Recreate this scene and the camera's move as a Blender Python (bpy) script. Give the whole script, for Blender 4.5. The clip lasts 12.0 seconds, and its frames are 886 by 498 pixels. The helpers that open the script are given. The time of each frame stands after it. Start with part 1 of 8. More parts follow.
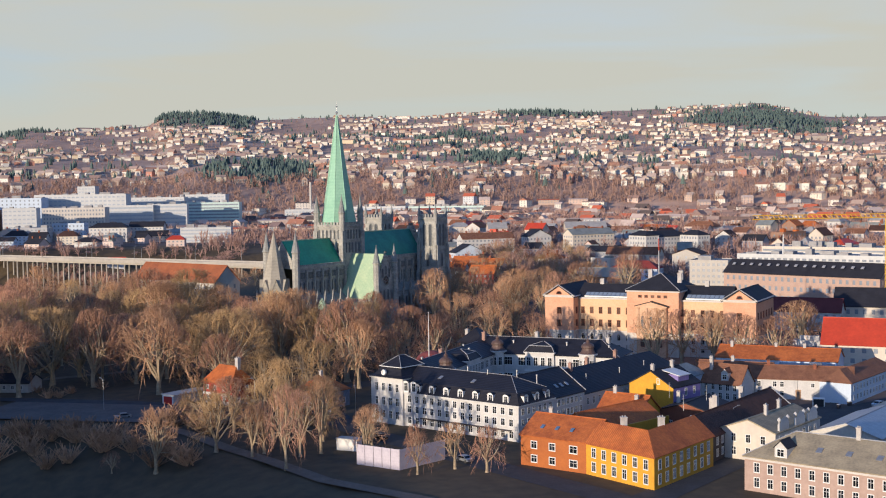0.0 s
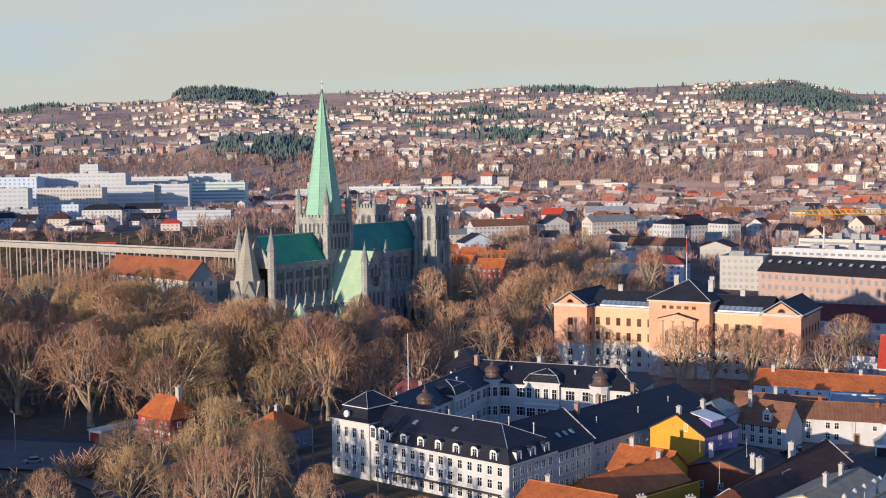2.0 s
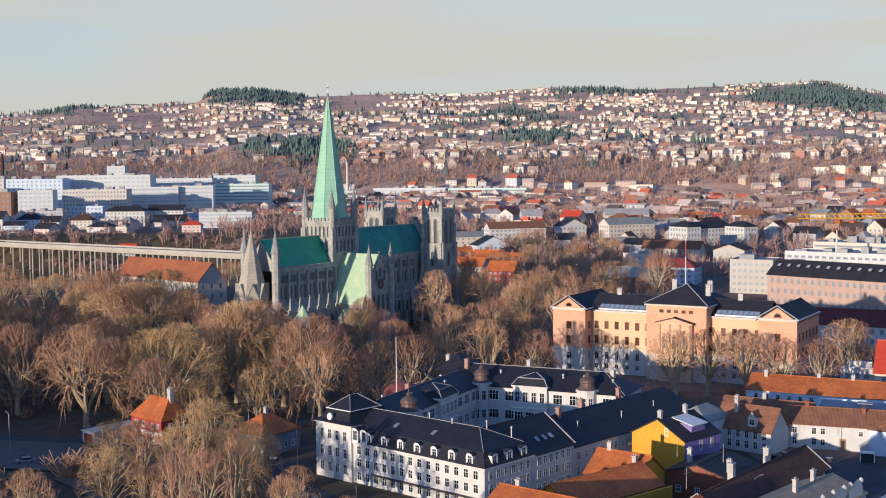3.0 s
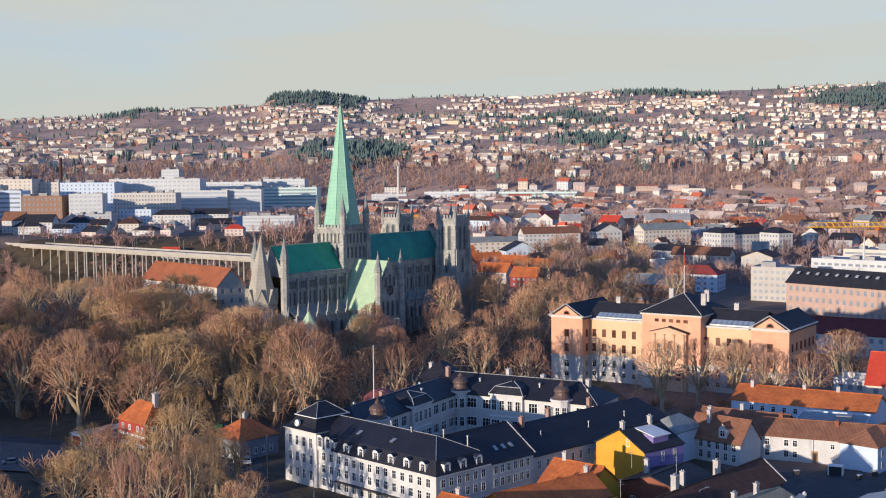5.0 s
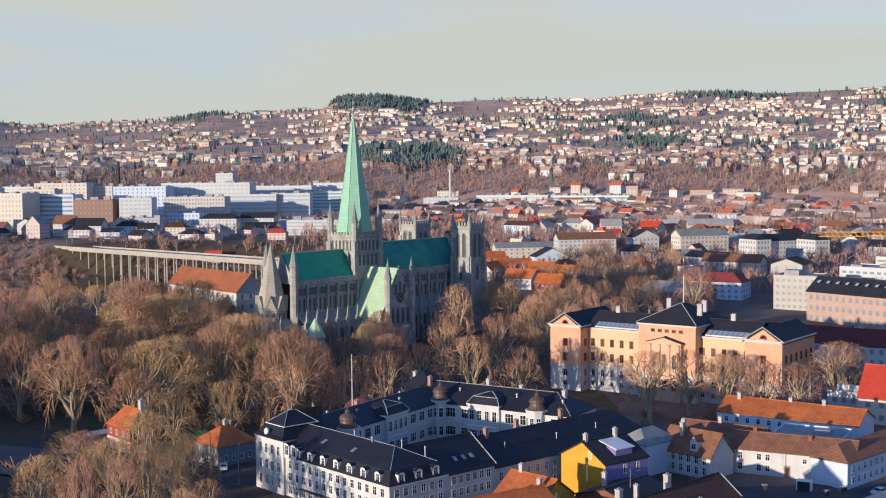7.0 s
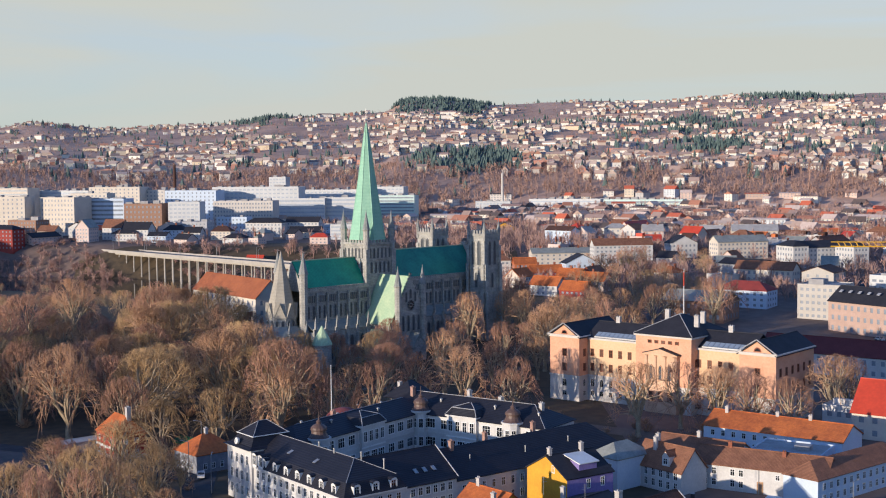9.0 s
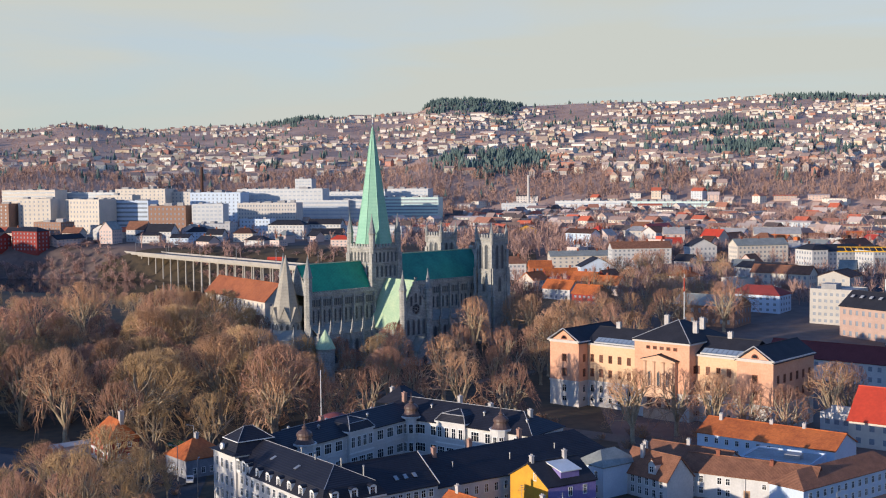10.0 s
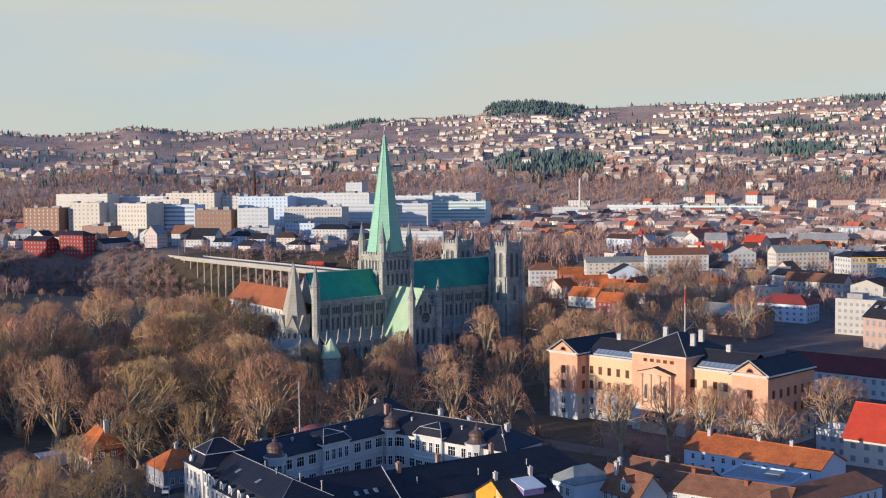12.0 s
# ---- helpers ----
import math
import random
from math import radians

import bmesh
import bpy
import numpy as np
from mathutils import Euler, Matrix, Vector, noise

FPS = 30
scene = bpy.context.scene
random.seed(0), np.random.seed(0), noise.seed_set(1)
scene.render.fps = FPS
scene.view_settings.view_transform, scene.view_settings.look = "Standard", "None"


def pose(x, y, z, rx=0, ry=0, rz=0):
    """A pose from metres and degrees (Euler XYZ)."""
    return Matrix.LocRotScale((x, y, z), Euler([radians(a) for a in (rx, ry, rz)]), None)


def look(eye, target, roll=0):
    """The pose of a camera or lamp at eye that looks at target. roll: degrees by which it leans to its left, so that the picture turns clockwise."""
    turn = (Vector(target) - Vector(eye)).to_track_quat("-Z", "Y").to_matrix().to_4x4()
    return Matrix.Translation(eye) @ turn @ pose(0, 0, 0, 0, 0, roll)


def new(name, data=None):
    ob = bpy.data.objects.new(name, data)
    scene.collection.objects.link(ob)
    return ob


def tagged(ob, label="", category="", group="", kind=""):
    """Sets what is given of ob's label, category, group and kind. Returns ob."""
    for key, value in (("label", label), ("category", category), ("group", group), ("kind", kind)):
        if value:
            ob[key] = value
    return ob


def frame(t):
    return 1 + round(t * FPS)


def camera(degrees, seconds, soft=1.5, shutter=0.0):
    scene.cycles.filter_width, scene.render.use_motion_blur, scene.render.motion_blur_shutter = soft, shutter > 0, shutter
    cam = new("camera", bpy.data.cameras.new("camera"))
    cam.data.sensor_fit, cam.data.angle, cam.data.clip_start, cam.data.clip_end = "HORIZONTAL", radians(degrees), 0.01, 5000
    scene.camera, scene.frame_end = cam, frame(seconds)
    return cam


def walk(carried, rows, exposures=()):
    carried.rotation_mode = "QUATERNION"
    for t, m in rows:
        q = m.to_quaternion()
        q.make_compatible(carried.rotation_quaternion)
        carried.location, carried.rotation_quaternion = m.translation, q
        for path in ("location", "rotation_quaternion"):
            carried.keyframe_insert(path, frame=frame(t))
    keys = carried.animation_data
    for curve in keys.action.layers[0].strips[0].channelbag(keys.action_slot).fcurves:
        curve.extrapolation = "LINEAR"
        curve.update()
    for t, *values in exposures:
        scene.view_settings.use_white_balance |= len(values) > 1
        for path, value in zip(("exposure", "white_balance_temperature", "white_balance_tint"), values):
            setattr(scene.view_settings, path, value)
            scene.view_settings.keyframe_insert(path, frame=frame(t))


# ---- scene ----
cam = camera(39.85, 12.0, soft=1.1)
walk(cam, [
    (0, pose(-65.85, -535.01, 61.51, 87.243, 0.874, -11.917)),
    (0.5, pose(-61.16, -517.81, 63.56, 86.917, 0.880, -11.837)),
    (1, pose(-55.60, -500.40, 65.10, 86.573, 0.764, -11.666)),
    (1.5, pose(-49.39, -483.30, 66.42, 86.230, 0.634, -11.372)),
    (2, pose(-43.18, -476.04, 66.45, 86.120, 0.593, -10.776)),
    (2.5, pose(-38.08, -478.24, 66.88, 86.151, 0.575, -10.011)),
    (3, pose(-32.88, -480.33, 67.34, 86.181, 0.559, -9.238)),
    (3.5, pose(-27.59, -482.30, 67.82, 86.211, 0.545, -8.456)),
    (4, pose(-22.20, -484.15, 68.32, 86.240, 0.533, -7.668)),
    (4.5, pose(-16.75, -485.85, 68.84, 86.269, 0.523, -6.873)),
    (5, pose(-11.22, -487.42, 69.38, 86.297, 0.514, -6.074)),
    (5.5, pose(-5.64, -488.82, 69.93, 86.325, 0.507, -5.269)),
    (6, pose(-0.01, -490.06, 70.50, 86.353, 0.500, -4.462)),
    (6.5, pose(5.66, -491.12, 71.08, 86.380, 0.495, -3.651)),
    (7, pose(11.36, -492.00, 71.66, 86.408, 0.491, -2.839)),
    (7.5, pose(17.08, -492.69, 72.25, 86.435, 0.488, -2.025)),
    (8, pose(22.81, -493.17, 72.85, 86.463, 0.485, -1.211)),
    (8.5, pose(28.55, -493.44, 73.44, 86.490, 0.483, -0.398)),
    (9, pose(34.29, -493.49, 74.03, 86.518, 0.482, 0.414)),
    (9.5, pose(40.00, -493.31, 74.61, 86.545, 0.480, 1.224)),
    (10, pose(45.70, -492.89, 75.19, 86.573, 0.479, 2.031)),
    (10.5, pose(51.36, -492.21, 75.76, 86.602, 0.478, 2.834)),
    (11, pose(56.98, -491.28, 76.31, 86.630, 0.477, 3.632)),
    (11.5, pose(62.55, -490.07, 76.85, 86.659, 0.475, 4.424)),
    (12, pose(68.06, -488.59, 77.37, 86.689, 0.473, 5.210)),
], exposures=((0.0, 0.20, 6430, 10), (3.0, 0.28, 6250, 10), (7.0, 0.29, 6170, 10), (12.0, 0.29, 6130, 9)))

# ---- world and sun ----
SUN_AZ = radians(220.0)          # direction towards the sun, counted from +x
SUN_EL = radians(6.4)
world = bpy.data.worlds.new("sky")
scene.world = world
world.use_nodes = True
wn, wl = world.node_tree.nodes, world.node_tree.links
wn.clear()
w_out = wn.new("ShaderNodeOutputWorld")
w_bg = wn.new("ShaderNodeBackground")
w_sky = wn.new("ShaderNodeTexSky")
w_sky.sky_type = "NISHITA"
w_sky.sun_disc = False
w_sky.sun_elevation = SUN_EL
w_sky.sun_rotation = radians(90.0) - SUN_AZ
w_sky.air_density, w_sky.dust_density, w_sky.ozone_density = 1.0, 0.6, 2.5
w_bg.inputs["Strength"].default_value = 0.14
# thin high cloud over the sky
w_tc = wn.new("ShaderNodeTexCoord")
w_map = wn.new("ShaderNodeMapping")
w_map.inputs["Scale"].default_value = (1.2, 1.2, 11.0)
w_map.inputs["Rotation"].default_value = (0.0, radians(7), radians(20))
w_noise = wn.new("ShaderNodeTexNoise")
w_noise.inputs["Scale"].default_value = 1.7
w_noise.inputs["Detail"].default_value = 5.0
w_noise.inputs["Distortion"].default_value = 0.4
w_ramp = wn.new("ShaderNodeValToRGB")
w_ramp.color_ramp.elements[0].position, w_ramp.color_ramp.elements[1].position = 0.38, 0.58
w_ramp.color_ramp.elements[0].color = (0.79, 0.79, 0.79, 1)
w_ramp.color_ramp.elements[1].color = (1, 1, 1, 1)
w_mix = wn.new("ShaderNodeMixRGB")
w_mix.inputs["Color2"].default_value = (3.62, 3.62, 3.18, 1)
wl.new(w_tc.outputs["Generated"], w_map.inputs["Vector"])
wl.new(w_map.outputs["Vector"], w_noise.inputs["Vector"])
wl.new(w_noise.outputs["Fac"], w_ramp.inputs["Fac"])
w_sep = wn.new("ShaderNodeSeparateXYZ")
w_high = wn.new("ShaderNodeMapRange")
w_high.inputs["From Min"].default_value, w_high.inputs["From Max"].default_value = 0.15, 0.34
w_high.inputs["To Min"].default_value, w_high.inputs["To Max"].default_value = 1.0, 0.05
w_mul = wn.new("ShaderNodeMath")
w_mul.operation = "MULTIPLY"
wl.new(w_tc.outputs["Generated"], w_sep.inputs["Vector"])
wl.new(w_sep.outputs["Z"], w_high.inputs["Value"])
wl.new(w_ramp.outputs["Color"], w_mul.inputs[0])
wl.new(w_high.outputs["Result"], w_mul.inputs[1])
wl.new(w_mul.outputs[0], w_mix.inputs["Fac"])
w_tint = wn.new("ShaderNodeMixRGB")
w_tint.blend_type = "MULTIPLY"
w_tint.inputs["Fac"].default_value = 1.0
w_tint.inputs["Color2"].default_value = (1.0, 1.42, 2.25, 1)
wl.new(w_sky.outputs["Color"], w_tint.inputs["Color1"])
wl.new(w_tint.outputs["Color"], w_mix.inputs["Color1"])
wl.new(w_mix.outputs["Color"], w_bg.inputs["Color"])
wl.new(w_bg.outputs["Background"], w_out.inputs["Surface"])

sun_data = bpy.data.lights.new("sun", "SUN")
sun_data.energy, sun_data.angle, sun_data.color = 4.6, radians(0.6), (1.0, 0.83, 0.64)
sun = new("sun", sun_data)
sun_dir = Vector((math.cos(SUN_AZ) * math.cos(SUN_EL), math.sin(SUN_AZ) * math.cos(SUN_EL), math.sin(SUN_EL)))
sun.matrix_world = look(sun_dir * 400, (0, 0, 0))
scene.view_settings.exposure = 0.23


# ---- materials ----
MATS = {}


def mat(name, a, b=None, scale=0.5, rough=0.8, metal=0.0, bump=0.15, fine=6.0, per="", spread=0.0, spec=0.3, stripes=None):
    """A surface that varies between the colours a and b at a broad and a fine scale. per: 'object' or 'island' shifts its
    brightness by spread; stripes = (axis, width, depth): ribs, courses or seams along that axis of the object."""
    if name in MATS:
        return MATS[name]
    m = bpy.data.materials.new(name)
    m.use_nodes = True
    n, l = m.node_tree.nodes, m.node_tree.links
    p = n["Principled BSDF"]
    p.inputs["Roughness"].default_value, p.inputs["Metallic"].default_value = rough, metal
    p.inputs["Specular IOR Level"].default_value = spec
    b = b or tuple(c * 0.72 for c in a)
    tc = n.new("ShaderNodeTexCoord")
    broad, small = n.new("ShaderNodeTexNoise"), n.new("ShaderNodeTexNoise")
    broad.inputs["Scale"].default_value, broad.inputs["Detail"].default_value = scale, 4.0
    small.inputs["Scale"].default_value, small.inputs["Detail"].default_value = scale * fine, 3.0
    l.new(tc.outputs["Object"], broad.inputs["Vector"])
    l.new(tc.outputs["Object"], small.inputs["Vector"])
    both = n.new("ShaderNodeMath")
    both.operation = "MULTIPLY_ADD"
    both.inputs[1].default_value = 0.55
    half = n.new("ShaderNodeMath")
    half.operation = "MULTIPLY"
    half.inputs[1].default_value = 0.45
    l.new(small.outputs["Fac"], half.inputs[0])
    l.new(broad.outputs["Fac"], both.inputs[0])
    l.new(half.outputs[0], both.inputs[2])
    ramp = n.new("ShaderNodeValToRGB")
    ramp.color_ramp.elements[0].position, ramp.color_ramp.elements[1].position = 0.36, 0.64
    ramp.color_ramp.elements[0].color, ramp.color_ramp.elements[1].color = (*b, 1), (*a, 1)
    l.new(both.outputs[0], ramp.inputs["Fac"])
    colour = ramp.outputs["Color"]
    if per:
        src = n.new("ShaderNodeObjectInfo" if per == "object" else "ShaderNodeNewGeometry")
        rnd = src.outputs["Random" if per == "object" else "Random Per Island"]
        mr = n.new("ShaderNodeMapRange")
        mr.inputs["To Min"].default_value, mr.inputs["To Max"].default_value = 1 - spread, 1 + spread
        l.new(rnd, mr.inputs["Value"])
        hs = n.new("ShaderNodeHueSaturation")
        l.new(mr.outputs["Result"], hs.inputs["Value"])
        l.new(colour, hs.inputs["Color"])
        colour = hs.outputs["Color"]
    height = both.outputs[0]
    if stripes:
        axis, width, depth = stripes
        wave = n.new("ShaderNodeTexWave")
        wave.bands_direction = axis
        wave.inputs["Scale"].default_value = 0.314 / width
        wave.inputs["Distortion"].default_value = 0.3
        l.new(tc.outputs["Object"], wave.inputs["Vector"])
        mx = n.new("ShaderNodeMixRGB")
        mx.blend_type = "MULTIPLY"
        mx.inputs["Fac"].default_value = depth
        l.new(colour, mx.inputs["Color1"])
        l.new(wave.outputs["Color"], mx.inputs["Color2"])
        colour = mx.outputs["Color"]
        add = n.new("ShaderNodeMath")
        l.new(both.outputs[0], add.inputs[0])
        l.new(wave.outputs["Fac"], add.inputs[1])
        height = add.outputs[0]
    l.new(colour, p.inputs["Base Color"])
    bp = n.new("ShaderNodeBump")
    bp.inputs["Strength"].default_value, bp.inputs["Distance"].default_value = bump, 0.12
    l.new(height, bp.inputs["Height"])
    l.new(bp.outputs["Normal"], p.inputs["Normal"])
    MATS[name] = m
    return m


def palette(name, colours, rough=0.85, island=True):
    """One paint for many things: each island takes one of the colours."""
    if name in MATS:
        return MATS[name]
    m = mat(name, colours[0], rough=rough)
    n, l = m.node_tree.nodes, m.node_tree.links
    src = n.new("ShaderNodeNewGeometry" if island else "ShaderNodeObjectInfo")
    ramp = n.new("ShaderNodeValToRGB")
    ramp.color_ramp.interpolation = "CONSTANT"
    for k, c in enumerate(colours):
        e = ramp.color_ramp.elements[k] if k < 2 else ramp.color_ramp.elements.new(k / len(colours))
        e.position, e.color = k / len(colours), (*c, 1)
    noise_node = n.new("ShaderNodeTexNoise")
    noise_node.inputs["Scale"].default_value = 0.4
    tc = n.new("ShaderNodeTexCoord")
    l.new(tc.outputs["Object"], noise_node.inputs["Vector"])
    mr = n.new("ShaderNodeMapRange")
    mr.inputs["To Min"].default_value, mr.inputs["To Max"].default_value = 0.8, 1.15
    l.new(noise_node.outputs["Fac"], mr.inputs["Value"])
    hs = n.new("ShaderNodeHueSaturation")
    l.new(src.outputs["Random Per Island" if island else "Random"], ramp.inputs["Fac"])
    l.new(ramp.outputs["Color"], hs.inputs["Color"])
    l.new(mr.outputs["Result"], hs.inputs["Value"])
    l.new(hs.outputs["Color"], n["Principled BSDF"].inputs["Base Color"])
    return m


STONE = mat("soapstone", (0.47, 0.445, 0.39), (0.23, 0.23, 0.22), 0.35, 0.9, bump=0.5, fine=5, stripes=("Z", 0.6, 0.14))
STONE_DARK = mat("weathered_stone", (0.30, 0.30, 0.28), (0.16, 0.17, 0.17), 0.4, 0.9, bump=0.5)
COPPER = mat("copper_green", (0.03, 0.37, 0.215), (0.02, 0.25, 0.155), 0.18, 0.55, bump=0.1, stripes=("X", 0.7, 0.15))
COPPER_DARK = mat("copper_aged", (0.04, 0.29, 0.20), (0.025, 0.18, 0.14), 0.15, 0.5, bump=0.1, stripes=("X", 0.7, 0.15))
COPPER_PALE = mat("copper_pale", (0.48, 0.58, 0.37), (0.33, 0.48, 0.31), 0.2, 0.6, bump=0.1, stripes=("Y", 0.7, 0.12))
SPIRE = mat("spire_copper", (0.31, 0.53, 0.38), (0.23, 0.44, 0.31), 0.25, 0.55, bump=0.1, stripes=("Z", 1.4, 0.05))
LEAD = mat("lead_roof", (0.28, 0.29, 0.26), (0.18, 0.19, 0.18), 0.3, 0.6, bump=0.2)
LANCET = mat("leaded_glass", (0.10, 0.11, 0.12), (0.05, 0.055, 0.065), 0.6, 0.3)
# glass of far buildings: haze is put into its pale base colour
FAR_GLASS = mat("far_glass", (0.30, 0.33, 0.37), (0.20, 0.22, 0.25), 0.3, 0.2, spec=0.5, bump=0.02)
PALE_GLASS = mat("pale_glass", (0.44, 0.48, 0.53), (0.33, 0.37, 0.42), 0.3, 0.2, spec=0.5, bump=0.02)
GLASS_AMBER = mat("amber_glass", (0.17, 0.10, 0.07), (0.09, 0.055, 0.045), 0.3, 0.15, spec=0.6, bump=0.02, per="object", spread=0.6)
GLASS = mat("dark_glass", (0.02, 0.025, 0.032), (0.01, 0.012, 0.016), 0.3, 0.12, spec=0.6, bump=0.02, per="object", spread=0.5)
WHITE = mat("white_paint", (0.72, 0.71, 0.69), (0.63, 0.62, 0.59), 0.4, 0.6, bump=0.05)
PLASTER = mat("white_plaster", (0.58, 0.56, 0.535), (0.46, 0.445, 0.425), 0.22, 0.85, bump=0.12, fine=9)
PLASTER_BLUE = mat("pale_blue_plaster", (0.55, 0.62, 0.70), (0.46, 0.53, 0.62), 0.22, 0.85, bump=0.12, fine=9)
PEACH = mat("peach_plaster", (0.66, 0.375, 0.245), (0.55, 0.275, 0.165), 0.16, 0.85, bump=0.15, fine=10)
CHIMNEY = mat("chimney_render", (0.50, 0.47, 0.44), (0.36, 0.33, 0.31), 0.8, 0.9, bump=0.2)
PEACH_PALE = mat("yellowish_peach_plaster", (0.68, 0.47, 0.29), (0.58, 0.36, 0.21), 0.16, 0.85, bump=0.15, fine=10)
CREAM = mat("cream_plaster", (0.58, 0.535, 0.48), (0.48, 0.44, 0.395), 0.2, 0.85, bump=0.12)
SLATE = mat("slate_roof", (0.026, 0.026, 0.036), (0.015, 0.015, 0.022), 0.35, 0.6, bump=0.4, fine=8, stripes=("Z", 0.3, 0.35))
SLATE_PLAIN = mat("felt_roof", (0.030, 0.029, 0.036), (0.018, 0.018, 0.023), 0.3, 0.75, bump=0.2)
CLINIC = mat("white_panels", (0.55, 0.55, 0.54), (0.46, 0.465, 0.46), 0.1, 0.6, bump=0.05)
SAND = mat("sand_render", (0.62, 0.55, 0.46), (0.52, 0.46, 0.39), 0.15, 0.85)
GREYR = mat("grey_render", (0.42, 0.42, 0.43), (0.33, 0.33, 0.34), 0.15, 0.85)
REDR = mat("red_render", (0.30, 0.052, 0.042), (0.22, 0.04, 0.033), 0.3, 0.85)
PINKR = mat("pink_render", (0.62, 0.49, 0.43), (0.52, 0.405, 0.36), 0.2, 0.85)
TILE = mat("orange_tile", (0.66, 0.19, 0.05), (0.38, 0.10, 0.033), 0.22, 0.8, bump=0.5, fine=6, stripes=("X", 0.3, 0.25))
TILE_BROWN = mat("brown_tile", (0.33, 0.15, 0.085), (0.20, 0.088, 0.052), 0.5, 0.85, bump=0.5, fine=6, stripes=("X", 0.3, 0.3))
TILE_DARK = mat("dark_tile", (0.13, 0.062, 0.042), (0.07, 0.035, 0.028), 0.6, 0.85, bump=0.5, fine=6, stripes=("X", 0.3, 0.3))
RED_SHEET = mat("red_sheet", (0.55, 0.065, 0.03), (0.42, 0.05, 0.025), 0.2, 0.5, bump=0.1)
BRICK = mat("red_brick", (0.33, 0.12, 0.07), (0.22, 0.08, 0.05), 0.8, 0.9, bump=0.3, stripes=("Z", 0.15, 0.2))
BRICK_BROWN = mat("brown_brick", (0.33, 0.20, 0.14), (0.24, 0.14, 0.10), 0.8, 0.9, bump=0.3)
YELLOW = mat("yellow_paint", (0.66, 0.34, 0.035), (0.52, 0.26, 0.03), 0.3, 0.7, bump=0.1)
ORANGE = mat("orange_paint", (0.42, 0.13, 0.035), (0.33, 0.10, 0.03), 0.3, 0.8, bump=0.15)
PURPLE = mat("violet_paint", (0.24, 0.19, 0.42), (0.18, 0.14, 0.33), 0.3, 0.7, bump=0.1)
TIMBER = mat("dark_timber", (0.10, 0.085, 0.085), (0.06, 0.05, 0.05), 0.6, 0.85, bump=0.2, stripes=("X", 0.5, 0.3))
RED_WOOD = mat("red_timber", (0.33, 0.055, 0.035), (0.24, 0.04, 0.03), 0.5, 0.85, bump=0.2)
RIDGE = mat("lead_flashing", (0.40, 0.40, 0.41), (0.28, 0.28, 0.29), 0.8, 0.6)
CHIMNEY_PINK = mat("pink_brick", (0.45, 0.275, 0.215), (0.32, 0.19, 0.15), 0.8, 0.9, bump=0.3, stripes=("Z", 0.15, 0.2))
COPPER_BROWN = mat("brown_copper", (0.14, 0.088, 0.072), (0.085, 0.054, 0.046), 0.5, 0.5, bump=0.2)
METAL = mat("galvanised_steel", (0.42, 0.42, 0.42), None, 1.0, 0.45, 0.6)
CONCRETE = mat("concrete", (0.55, 0.52, 0.47), (0.42, 0.40, 0.37), 0.25, 0.9, bump=0.2)
ASPHALT = mat("asphalt", (0.07, 0.068, 0.07), (0.045, 0.044, 0.047), 0.25, 0.9, bump=0.2)
BARK = mat("bark", (0.46, 0.36, 0.24), (0.24, 0.18, 0.12), 0.9, 0.95, bump=0.4)
TWIG = mat("twigs", (0.51, 0.30, 0.175), (0.31, 0.178, 0.105), 0.25, 0.95, bump=0.0, per="object", spread=0.3)
TWIG_RED = mat("reddish_twigs", (0.50, 0.272, 0.18), (0.30, 0.162, 0.108), 0.25, 0.95, bump=0.0, per="object", spread=0.3)
TWIG_OLIVE = mat("olive_twigs", (0.51, 0.328, 0.165), (0.31, 0.198, 0.10), 0.25, 0.95, bump=0.0, per="object", spread=0.3)
YELLOW_STEEL = mat("yellow_steel", (0.75, 0.42, 0.03), None, 0.5, 0.5)
ROOF_GRAVEL = mat("gravel_roof", (0.36, 0.35, 0.34), (0.26, 0.25, 0.25), 0.3, 0.95, bump=0.2)


